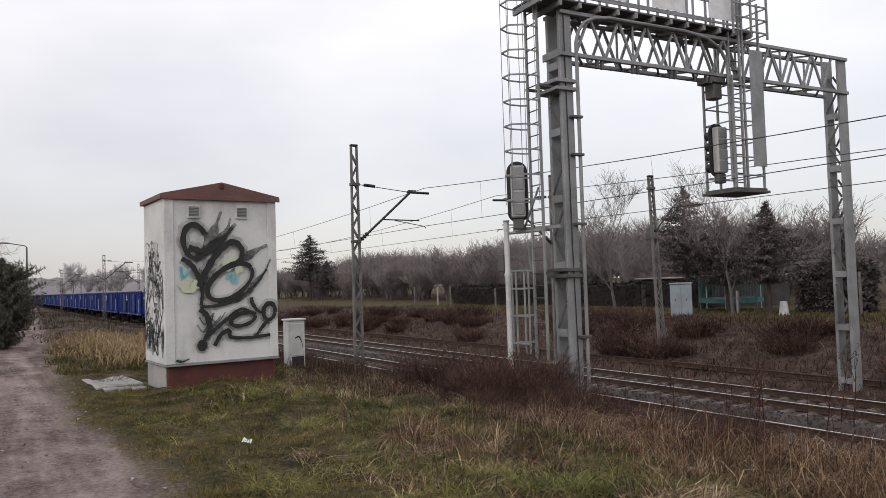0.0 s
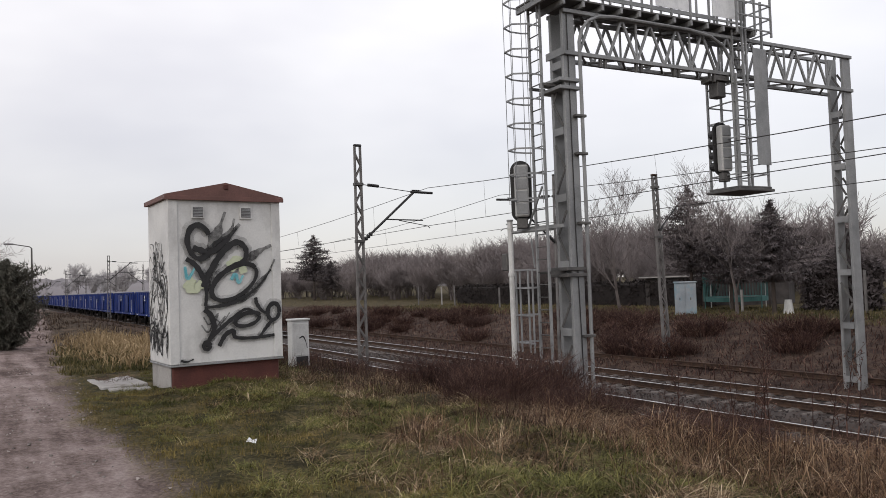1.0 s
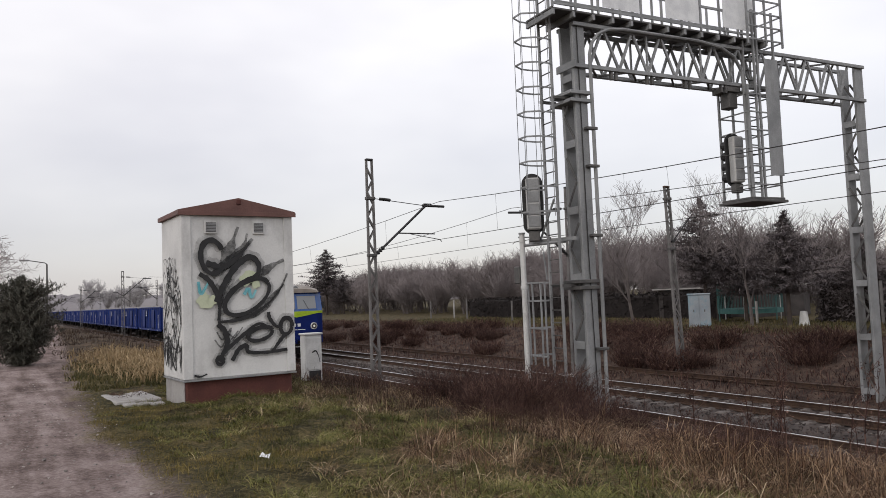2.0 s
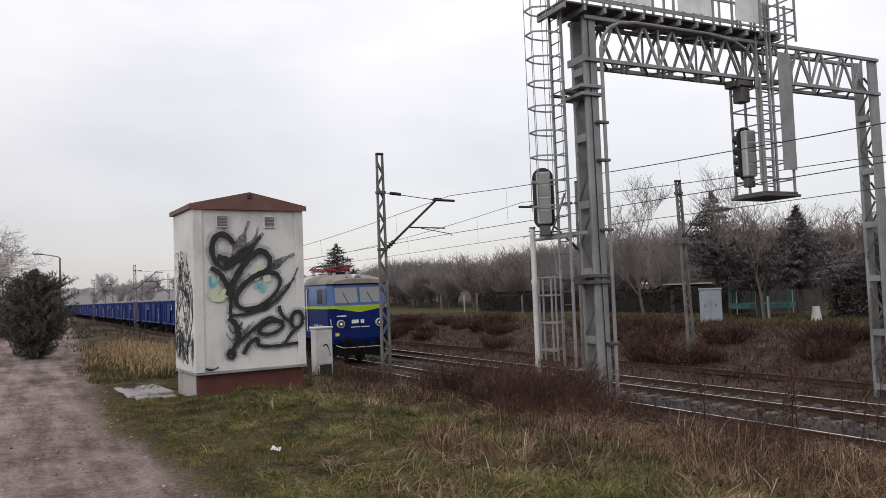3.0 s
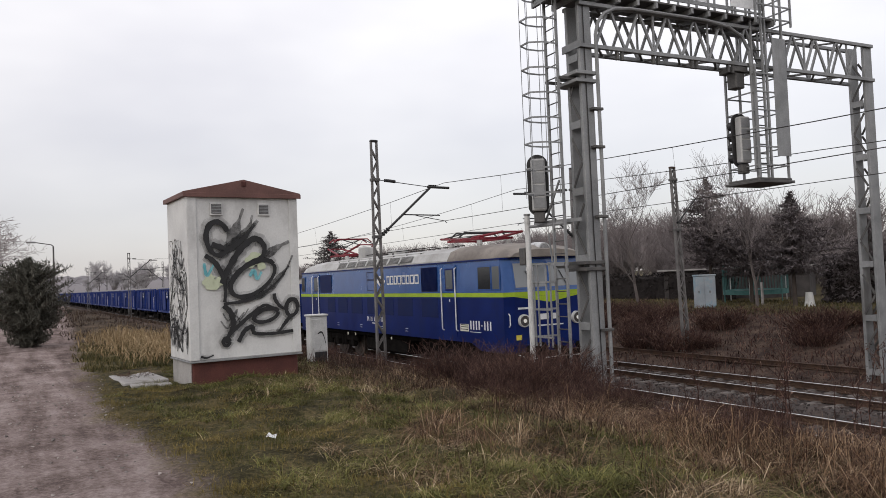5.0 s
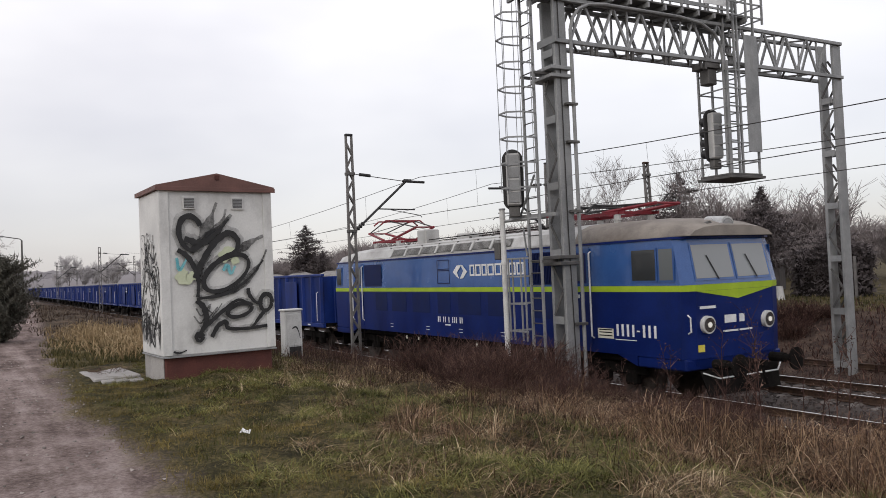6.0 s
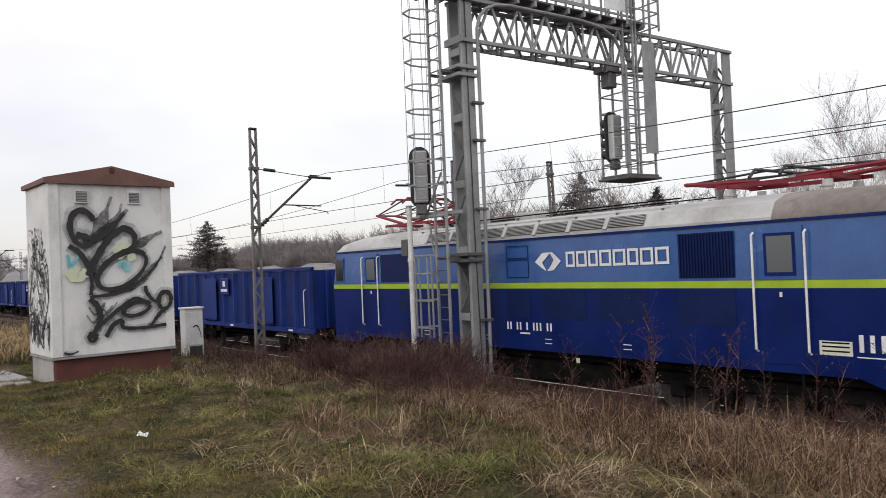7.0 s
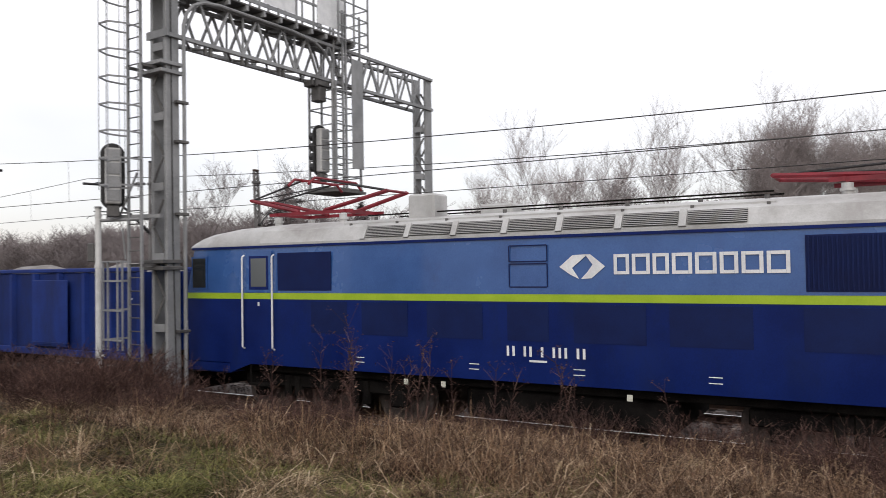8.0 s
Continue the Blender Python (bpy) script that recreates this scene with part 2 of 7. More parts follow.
M_ROOFTAN = surf("sooty_tan_roof", (0.17, 0.15, 0.135), (0.27, 0.24, 0.21), 1.5, 0.65, bump=0.08, dirt=(0.11, 0.09, 0.08), dirt_scale=1.2, dirt_at=0.5)
M_WHITE = surf("white_marking_paint", (0.62, 0.63, 0.65), (0.78, 0.79, 0.80), 4, 0.5, bump=0.01)
M_YELLOW = surf("yellow_notice", (0.60, 0.50, 0.05), (0.72, 0.62, 0.10), 4, 0.5)
M_CREAM = surf("cream_notice_plate", (0.55, 0.54, 0.45), (0.68, 0.67, 0.58), 4, 0.6)
M_RED = surf("pantograph_red_paint", (0.13, 0.006, 0.014), (0.235, 0.012, 0.024), 2.0, 0.5, bump=0.02)
M_UNDER = surf("sooty_running_gear", (0.005, 0.0045, 0.0045), (0.015, 0.0135, 0.0125), 3, 0.9, bump=0.3, spec=0.05)
M_WHEEL = surf("wheel_steel", (0.05, 0.042, 0.038), (0.12, 0.10, 0.09), 4, 0.5, 0.6)
M_GLASS = glass_material("cab_glass_dark", (0.018, 0.022, 0.026))
# Cab glass with a paler blue-grey tint.
M_PALEGLASS = glass_material("cab_glass_pale_grey", (0.105, 0.118, 0.125), 0.10)
# The tint is pale because the sky's reflection is painted into it.
M_SCREEN = glass_material("windscreen_with_sky_sheen", (0.20, 0.215, 0.225), 0.08)
# Faint glow used for the highlight on unlit headlight glass.
M_LENSGLINT = lamp_material("headlight_lens", (1.0, 0.97, 0.9), 0.10)
M_BOWL = surf("headlight_bowl", (0.20, 0.20, 0.205), (0.34, 0.34, 0.345), 6, 0.2, 0.9, bump=0.02)
M_CHROME = surf("headlight_rim_steel", (0.45, 0.45, 0.45), (0.6, 0.6, 0.6), 5, 0.3, 0.8, bump=0.02)
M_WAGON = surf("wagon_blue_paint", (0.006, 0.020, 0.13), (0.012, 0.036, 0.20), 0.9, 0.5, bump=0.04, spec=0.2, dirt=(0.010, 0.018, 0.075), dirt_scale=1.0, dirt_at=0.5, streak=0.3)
# Wagon blue again, darkened: shade between the ribs is put into the colour.
M_WAGONDARK = surf("wagon_blue_recess_shade", (0.005, 0.016, 0.10), (0.009, 0.027, 0.15), 0.9, 0.6, bump=0.04, spec=0.2, dirt=(0.008, 0.014, 0.06), dirt_scale=1.0, dirt_at=0.5, streak=0.3)
M_LOAD = surf("grey_aggregate_load", (0.13, 0.12, 0.115), (0.26, 0.25, 0.24), 2.0, 0.95, bump=0.9, fine=20)
M_BARK = leafy("bark_grey_brown", [(0.0, (0.030, 0.024, 0.021)), (1.0, (0.105, 0.085, 0.075))])
M_TWIG = leafy("bare_twigs", [(0.0, (0.045, 0.034, 0.030)), (1.0, (0.14, 0.115, 0.10))])
# Twigs lightened: the haze before the sky is part of this colour.
M_TWIGPALE = leafy("pale_twigs_haze_painted", [(0.0, (0.24, 0.205, 0.198)), (1.0, (0.43, 0.385, 0.38))])
M_SHRUB = leafy("red_brown_shrub_twigs", [(0.0, (0.016, 0.009, 0.008)), (0.5, (0.052, 0.027, 0.023)), (0.8, (0.125, 0.070, 0.056)), (1.0, (0.27, 0.18, 0.14))], own=0.75)
M_STRAW = leafy("dead_straw_grass", [(0.0, (0.0123, 0.0066, 0.0041)), (0.34, (0.0492, 0.0254, 0.0164)), (0.57, (0.1558, 0.0902, 0.0541)), (0.80, (0.3280, 0.2173, 0.1312)), (1.0, (0.66, 0.51, 0.36))], own=0.75)
M_TURFGREEN = leafy("green_winter_turf", [(0.0, (0.0144, 0.0160, 0.0056)), (0.35, (0.0448, 0.0472, 0.0144)), (0.65, (0.0960, 0.0912, 0.0304)), (0.88, (0.1680, 0.1424, 0.0560)), (1.0, (0.32, 0.25, 0.135))])
M_TURFGOLD = leafy("mustard_winter_turf", [(0.0, (0.036, 0.028, 0.009)), (0.4, (0.105, 0.082, 0.024)), (0.7, (0.195, 0.152, 0.050)), (1.0, (0.34, 0.255, 0.115))])
M_TURFBROWN = leafy("dead_brown_turf", [(0.0, (0.0099, 0.0063, 0.0045)), (0.5, (0.0342, 0.0207, 0.0144)), (0.8, (0.0765, 0.0495, 0.0324)), (1.0, (0.18, 0.125, 0.082))])
M_HUMMOCK = leafy("pale_hummock_grass", [(0.0, (0.15, 0.10, 0.05)), (0.5, (0.28, 0.20, 0.11)), (1.0, (0.44, 0.34, 0.21))])
# Needles greyed and lightened, so the haze sits in their base colour.
M_SPRUCE = leafy("spruce_needles_haze_painted", [(0.0, (0.066, 0.057, 0.060)), (1.0, (0.155, 0.134, 0.137))])
M_TURF = leafy("winter_turf_blades", [(0.0, (0.018, 0.020, 0.008)), (0.32, (0.045, 0.045, 0.017)), (0.58, (0.100, 0.086, 0.034)), (0.80, (0.17, 0.135, 0.065)), (1.0, (0.26, 0.205, 0.12))])
M_PINE = leafy("young_pine_needles", [(0.0, (0.040, 0.041, 0.034)), (1.0, (0.15, 0.143, 0.118))])
M_CLUMPGREEN = leafy("green_grass_clumps", [(0.0, (0.0202, 0.0235, 0.0067)), (0.35, (0.0773, 0.0823, 0.0227)), (0.65, (0.1596, 0.1554, 0.0470)), (0.86, (0.2520, 0.2226, 0.0840)), (1.0, (0.46, 0.375, 0.21))], own=0.6)
M_CLUMPTAN = leafy("tan_dead_grass_clumps", [(0.0, (0.0128, 0.0072, 0.0048)), (0.34, (0.0608, 0.0360, 0.0208)), (0.60, (0.1720, 0.1120, 0.0624)), (0.82, (0.3360, 0.2440, 0.1480)), (1.0, (0.64, 0.52, 0.36))], own=0.7)
M_HEDGE = leafy("dark_hedge_leaves_and_core", [(0.0, (0.012, 0.010, 0.010)), (1.0, (0.036, 0.030, 0.029))])
# Far twigs, trunks and woods: distance haze is mixed into these colours.
M_TWIGFAR = leafy("thicket_twigs_haze_painted", [(0.0, (0.125, 0.108, 0.108)), (1.0, (0.285, 0.25, 0.248))])
M_BARKFAR = leafy("trunks_haze_painted", [(0.0, (0.075, 0.064, 0.062)), (1.0, (0.17, 0.146, 0.14))])
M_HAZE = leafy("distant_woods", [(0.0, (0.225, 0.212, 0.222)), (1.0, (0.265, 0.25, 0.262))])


# ---- mesh building ----
class Shape:
    """Collects vertices and faces of one part."""

    def __init__(self):
        self.v, self.f = [], []

    def add(self, verts, faces):
        n = len(self.v)
        self.v += [tuple(p) for p in verts]
        self.f += [tuple(i + n for i in q) for q in faces]
        return self

    def box(self, x0, x1, y0, y1, z0, z1, bev=0.0, m=None):
        b = min(bev, (x1 - x0) / 2.2, (y1 - y0) / 2.2, (z1 - z0) / 2.2)
        if b <= 0:
            vs = [(x, y, z) for z in (z0, z1) for x, y in ((x0, y0), (x1, y0), (x1, y1), (x0, y1))]
            fs = [(3, 2, 1, 0), (4, 5, 6, 7), (0, 1, 5, 4), (1, 2, 6, 5), (2, 3, 7, 6), (3, 0, 4, 7)]
        else:
            rings = []
            for z, i in ((z0, b), (z0 + b, 0), (z1 - b, 0), (z1, b)):
                rings.append([(x0 + i + (b if not i else 0), y0 + i, z), (x1 - i - (b if not i else 0), y0 + i, z), (x1 - i, y0 + i + (b if not i else 0), z), (x1 - i, y1 - i - (b if not i else 0), z),
                              (x1 - i - (b if not i else 0), y1 - i, z), (x0 + i + (b if not i else 0), y1 - i, z), (x0 + i, y1 - i - (b if not i else 0), z), (x0 + i, y0 + i + (b if not i else 0), z)])
            vs = [p for r in rings for p in r]
            fs = [tuple(range(7, -1, -1)), tuple(range(24, 32))]
            for k in range(3):
                fs += [(8 * k + i, 8 * k + (i + 1) % 8, 8 * k + 8 + (i + 1) % 8, 8 * k + 8 + i) for i in range(8)]
        if m is not None:
            vs = [m @ Vector(p) for p in vs]
        return self.add(vs, fs)

    def tube(self, path, r, n=6, r2=None, caps=True):
        path = [Vector(p) for p in path]
        rings, up0 = [], None
        for i, p in enumerate(path):
            d = (path[min(i + 1, len(path) - 1)] - path[max(i - 1, 0)]).normalized()
            if up0 is None:
                up0 = Vector((0, 0, 1)) if abs(d.z) < 0.9 else Vector((1, 0, 0))
            a = d.cross(up0).normalized()
            c = a.cross(d)
            up0 = c
            rr = r if r2 is None else r + (r2 - r) * i / max(len(path) - 1, 1)
            rings.append([p + a * rr * math.cos(2 * math.pi * k / n) + c * rr * math.sin(2 * math.pi * k / n) for k in range(n)])
        fs = []
        for i in range(len(path) - 1):
            fs += [(i * n + k, i * n + (k + 1) % n, (i + 1) * n + (k + 1) % n, (i + 1) * n + k) for k in range(n)]
        if caps:
            fs += [tuple(range(n - 1, -1, -1)), tuple((len(path) - 1) * n + k for k in range(n))]
        return self.add([p for q in rings for p in q], fs)

    def bar(self, p, q, w, h=None, up=(0, 0, 1)):
        """A flat or square bar from p to q, w wide across and h deep along 'up'."""
        p, q, h = Vector(p), Vector(q), h or w
        d = (q - p).normalized()
        u = Vector(up)
        if abs(d.dot(u)) > 0.95:
            u = Vector((1, 0, 0))
        a = d.cross(u).normalized() * (w / 2)
        c = a.cross(d).normalized() * (h / 2)
        vs = [e + s * a + t * c for e in (p, q) for s, t in ((-1, -1), (1, -1), (1, 1), (-1, 1))]
        return self.add(vs, [(3, 2, 1, 0), (4, 5, 6, 7), (0, 1, 5, 4), (1, 2, 6, 5), (2, 3, 7, 6), (3, 0, 4, 7)])

    def disc(self, c, axis, r, depth, n=16, bev=0.0):
        c, axis = Vector(c), Vector(axis).normalized()
        if bev:
            return self.tube([c - axis * depth / 2, c + axis * (depth / 2 - bev), c + axis * depth / 2], r, n)
        return self.tube([c - axis * depth / 2, c + axis * depth / 2], r, n)

    def loft(self, rings, closed=True, cap0=True, cap1=True):
        n = len(rings[0])
        fs = []
        for i in range(len(rings) - 1):
            fs += [(i * n + k, i * n + (k + 1) % n, (i + 1) * n + (k + 1) % n, (i + 1) * n + k) for k in range(n if closed else n - 1)]
        if cap0:
            fs.append(tuple(range(n - 1, -1, -1)))
        if cap1:
            fs.append(tuple((len(rings) - 1) * n + k for k in range(n)))
        return self.add([p for r in rings for p in r], fs)

    def plate(self, pts, normal, thick):
        """A flat polygon given thickness along its normal."""
        nrm = Vector(normal).normalized() * thick
        n = len(pts)
        a = [Vector(p) for p in pts]
        return self.add(a + [p + nrm for p in a], [tuple(range(n - 1, -1, -1)), tuple(range(n, 2 * n))] + [(i, (i + 1) % n, n + (i + 1) % n, n + i) for i in range(n)])

    def mesh(self, name, material, smooth=False):
        me = bpy.data.meshes.new(name)
        me.from_pydata(self.v, [], self.f)
        me.materials.append(material)
        me.validate()
        bm = bmesh.new()
        bm.from_mesh(me)
        bmesh.ops.recalc_face_normals(bm, faces=bm.faces)
        bm.to_mesh(me)
        bm.free()
        if smooth:
            me.polygons.foreach_set("use_smooth", [True] * len(me.polygons))
            me.set_sharp_from_angle(angle=radians(40))
        return me


def part(name, shape, material, parent=None, label="", smooth=False):
    ob = new(name, shape.mesh(name, material, smooth))
    ob.parent = parent
    if label:
        ob["label"] = label
    return ob


def thing(name, label, category, m=None, group="", kind=""):
    ob = new(name)
    ob.empty_display_size = 0.2
    if m is not None:
        ob.matrix_world = m
    return tagged(ob, label, category, group, kind)


def raw_mesh(name, verts, faces, material):
    me = bpy.data.meshes.new(name)
    me.from_pydata(verts, [], faces)
    me.materials.append(material)
    return me


# ---- the lie of the land and the line of the tracks ----
def bend(x):
    """How far the line swings off its near course; it runs all but straight and drifts nearer far back."""
    u = max(0.0, -45.0 - x)
    return -0.00009 * u * u if u < 50 else -0.225


def heading(x):
    u = -45.0 - x
    return math.degrees(math.atan(0.00018 * u)) if 0 < u < 50 else 0.0


TRACKS = (13.44, 17.43)
PROFILE = [(-4000, 1.2), (-60, 1.45), (0, 1.5), (4, 1.48), (6.4, 1.28), (7.6, 1.0), (9.0, 0.62), (10.4, 0.22), (11.5, -0.28), (12.0, -0.34), (19.2, -0.36), (20.2, -0.40), (21.6, -0.15), (23.5, 0.35), (26.5, 1.05), (28.5, 1.18), (60, 1.2), (4000, 1.2)]
P_Y, P_Z = [p[0] for p in PROFILE], [p[1] for p in PROFILE]


def road_edge(x):
    f = min(max((x + 13.0) / 6.0, 0.0), 1.0)
    return 0.55 * f * f * (3 - 2 * f) - 0.045 * x + 0.40


def ground_z(x, y):
    yb = y - (bend(x) if y > 5 else bend(x) * max(0.0, y) / 5)
    z = float(np.interp(yb, P_Y, P_Z))
    near = 1.0 if abs(x) < 90 and abs(y) < 60 else 0.0
    if 11.7 < yb < 19.5:
        return z
    bump = noise.noise((x * 0.45, y * 0.45, 3.1)) * 0.07 + noise.noise((x * 1.7, y * 1.7, 7.7)) * 0.03 + (noise.noise((x * 3.6, y * 3.6, 1.2)) * 0.035 if y > 1.2 else 0.0)
    verge = min(max((y - road_edge(x) - 0.5) / 1.5, 0.0), 1.0) if near and y < 11 else 0.0
    bump += verge * (0.11 * noise.noise((x * 1.25, y * 1.25, 17.0)) + 0.06 * noise.noise((x * 2.6, y * 2.6, 27.0)))
    rise = 0.20 * min(max((x + 7.0) / 5.0, 0.0), 1.0) * min(max(1.0 - abs(yb - 8.3) / 2.2, 0.0), 1.0)
    return z + near * bump + rise


def build_ground():
    xs = sorted(set([-4000, -2500, -1500, -900, -600, -400, -300, -220, -170, -140] + [-120 + 4 * i for i in range(19)] + [-46 + 0.45 * i for i in range(65)] + [-16.7 + 0.16 * i for i in range(120)] + [2.6 + 0.45 * i for i in range(27)] + [15 + 4 * i for i in range(12)] + [80, 120, 200, 400, 900, 2000, 4000]))
    ys = sorted(set([-4000, -1500, -600, -250, -120, -70, -45, -30, -22, -16, -12] + [-9 + 0.45 * i for i in range(21)] + [0.5 + 0.16 * i for i in range(60)] + [10.15 + 0.45 * i for i in range(48)] + [32 + 3 * i for i in range(12)] + [75, 95, 130, 200, 350, 700, 1500, 4000]))
    verts = [(x, y, ground_z(x, y)) for x in xs for y in ys]
    n = len(ys)
    faces = [(i * n + j, (i + 1) * n + j, (i + 1) * n + j + 1, i * n + j + 1) for i in range(len(xs) - 1) for j in range(n - 1)]
    me = raw_mesh("ground", verts, faces, M_GROUND)
    me.polygons.foreach_set("use_smooth", [True] * len(me.polygons))
    tagged(new("ground", me), "worn winter turf, dirt road and brown banks", "ground", kind="structure")


build_ground()

LINE_X = [-420, -340, -280, -220, -170, -130, -100, -80, -66, -56, -48, -42, -37, -32, -27, -22, -17, -12, -8, 0, 20, 60, 140]


def along(y, z, xs=LINE_X):
    return [(x, y + bend(x), z) for x in xs]


def build_tracks():
    bed = Shape()
    rings = []
    for x in LINE_X:
        o = bend(x)
        rings.append([(x, yy + o, zz) for yy, zz in ((11.55, -0.45), (11.95, -0.20), (14.95, -0.19), (15.45, -0.26), (15.95, -0.19), (18.95, -0.20), (19.5, -0.50))])
    bed.loft(rings, closed=False, cap0=False, cap1=False)
    tagged(new("ballast_bed", bed.mesh("ballast_bed", M_BALLAST)), "dark brown crushed stone ballast under the tracks", "ballast", kind="structure")
    profile = [(-0.07, -0.172), (0.07, -0.172), (0.07, -0.155), (0.012, -0.135), (0.012, -0.045), (0.036, -0.03), (0.036, -0.004), (0.028, 0.0), (-0.028, 0.0), (-0.036, -0.004), (-0.036, -0.03), (-0.012, -0.045), (-0.012, -0.135), (-0.07, -0.155)]
    sleeper = Shape()
    for s in (-1, 1):
        sleeper.box(-0.14, 0.14, *sorted((s * 0.45, s * 1.30)), -0.36, -0.168, 0.03)
    sleeper.box(-0.11, 0.11, -0.47, 0.47, -0.36, -0.20, 0.02)
    for s in (-0.753, 0.753):
        sleeper.box(-0.09, 0.09, s - 0.14, s + 0.14, -0.175, -0.150, 0.01)
    sl_mesh = sleeper.mesh("sleeper", M_SLEEPER)
    for k, yc in enumerate(TRACKS):
        tr = thing("railway_track", ("near" if not k else "second") + " railway track of rusty rails with polished heads on concrete sleepers", "railway track", pose(0, 0, 0), group="railway tracks")
        for s in (-0.753, 0.753):
            web, head = Shape(), Shape()
            web.loft([[(x, yc + s + bend(x) + a, c) for a, c in profile] for x in LINE_X])
            head.loft([[(x, yc + s + bend(x) + a, c) for a, c in ((-0.030, -0.003), (0.030, -0.003), (0.028, 0.0025), (-0.028, 0.0025))] for x in LINE_X])
            rail = part("rail", web, M_RAIL, tr)
            part("rail_head", head, M_RAILTOP, rail, "polished bright running surface")
        rest = Shape()
        i = 0
        x = 30.0
        while x > -150:
            m = pose(x, yc + bend(x), 0, 0, 0, heading(x))
            if -42 < x < 16:
                ob = new("sleeper", sl_mesh)
                ob.parent, ob.matrix_basis = tr, m
            else:
                rest.box(-0.14, 0.14, -1.3, 1.3, -0.36, -0.168, 0.0, m)
            x -= 0.60
        tagged(part("distant_sleepers", rest, M_SLEEPER, tr), kind="stuff")
    # loose chips on the bed
    rng = np.random.RandomState(5)
    n = 15000
    cx, cy = rng.uniform(-42, 6, n), rng.uniform(11.6, 19.4, n)
    tv = np.array([(1, 1, 1), (-1, -1, 1), (-1, 1, -1), (1, -1, -1)], float)
    sz = rng.uniform(0.014, 0.036, n)
    jit = rng.uniform(-0.5, 0.5, (n, 4, 3))
    by = np.array([bend(v) for v in cx])
    vv = (tv[None] + jit) * sz[:, None, None] + np.stack([cx, cy + by, np.full(n, -0.185)], 1)[:, None, :]
    fc = (np.array([(0, 1, 2), (0, 3, 1), (0, 2, 3), (1, 3, 2)])[None] + 4 * np.arange(n)[:, None, None]).reshape(-1, 3)
    tagged(new("ballast_chips", raw_mesh("ballast_chips", vv.reshape(-1, 3).tolist(), fc.tolist(), M_STONE)), "loose grey-brown ballast chips between the sleepers", "ballast stones", kind="stuff")
    # an old rusty rail lying along the far ditch
    old = Shape()
    old.loft([[(x, 21.5 + bend(x) + a, c + 0.17 + float(np.interp(21.5, P_Y, P_Z)) + 0.02) for a, c in profile] for x in LINE_X if -90 < x < 30])
    tagged(part("lineside_rail", old, M_RAIL), "old rusty rail lying along the far ditch", "rail")


build_tracks()


# ---- overhead line ----
def lattice_post(s, x, y, z0, z1, w0, w1, d0, d1, step, flange=0.05):
    """Two channels joined by zigzag flats; w along y, d along x, tapering upwards."""
    for sy in (-1, 1):
        s.loft([[(x + a * d / 2, y + sy * w / 2 + c * 0.03, z) for a, c in ((-1, -1), (1, -1), (1, 1), (-1, 1))] for z, w, d in ((z0, w0, d0), (z1, w1, d1))])
    z, side = z0 + 0.2, 1
    while z + step < z1:
        f0, f1 = (z - z0) / (z1 - z0), (z + step - z0) / (z1 - z0)
        wa, wb = w0 + (w1 - w0) * f0, w0 + (w1 - w0) * f1
        da, db = d0 + (d1 - d0) * f0, d0 + (d1 - d0) * f1
        for sx in (-1, 1):
            s.bar((x + sx * da / 2, y - side * wa / 2, z), (x + sx * db / 2, y + side * wb / 2, z + step), 0.045, 0.012, (1, 0, 0))
        z, side = z + step, -side


def cantilever(parent, reach, out):
    """Stay wire, tube, registration arm; 'reach' across, out = +1 or -1 along y. The mast's centre line is y = 0."""
    s = Shape()
    s.tube([(0, out * 0.12, 4.62), (0, out * (reach - 0.65), 6.33)], 0.042, 8)
    part("bracket_tube", s, M_BLACK, parent, "black slanting bracket tube")
    s = Shape()
    s.tube([(0, out * (reach - 0.75), 6.36), (0, out * (reach + 0.12), 6.34)], 0.045, 8)
    s.tube([(0, out * (reach - 0.70), 6.42), (0, out * (reach - 0.4), 6.42)], 0.02, 6)
    part("messenger_clamp", s, M_BLACK, parent)
    s = Shape()
    s.tube([(0, out * 0.12, 6.56), (0, out * (reach - 0.7), 6.36)], 0.014, 6)
    s.tube([(0, out * 0.35, 6.545), (0, out * 0.48, 6.54), (0, out * 0.62, 6.528), (0, out * 0.75, 6.515)], 0.055, 8)
    part("stay_with_insulator", s, M_BLACK, parent)
    s = Shape()
    s.tube([(0, out * 1.02, 5.38), (0, out * (reach - 0.30), 5.36)], 0.024, 6)
    s.tube([(0, out * 1.5, 5.35), (0, out * (reach - 0.1), 5.16), (0, out * (reach - 0.02), 5.09)], 0.014, 6)
    part("registration_arm", s, M_BLACK, parent)
    s = Shape()
    for f in (0.05, 0.09, 0.13):
        s.disc((0, out * (0.12 + f * 2.2), 4.62 + f * 2.2 * 0.86), (0, out * 0.76, 0.65), 0.075, 0.05, 10)
    part("insulator", s, M_BLACK, parent, "dark ribbed insulator")


def catenary_mast(x, y, ground, height, out, reach, label):
    t = thing("catenary_mast", label, "catenary mast", pose(x, y, 0, 0, 0, heading(x)), group="overhead line masts")
    s = Shape()
    lattice_post(s, 0, 0, ground - 0.3, height, 0.30, 0.20, 0.12, 0.09, 0.42)
    part("lattice_post", s, M_MAST, t)
    s = Shape()
    s.box(-0.07, 0.07, -0.135, 0.135, height - 0.005, height + 0.07, 0.02)
    part("cap", s, M_BLACK, t)
    s = Shape()
    s.box(-0.3, 0.3, -0.3, 0.3, ground - 0.5, ground + 0.06, 0.04)
    part("footing", s, M_CONCRETE, t)
    for z in (4.62, 6.56):
        part("clamp", Shape().box(-0.09, 0.09, -0.16, 0.16, z - 0.05, z + 0.05, 0.01), M_GALVDARK, t)
    if reach:
        cantilever(t, reach, out)
    return t


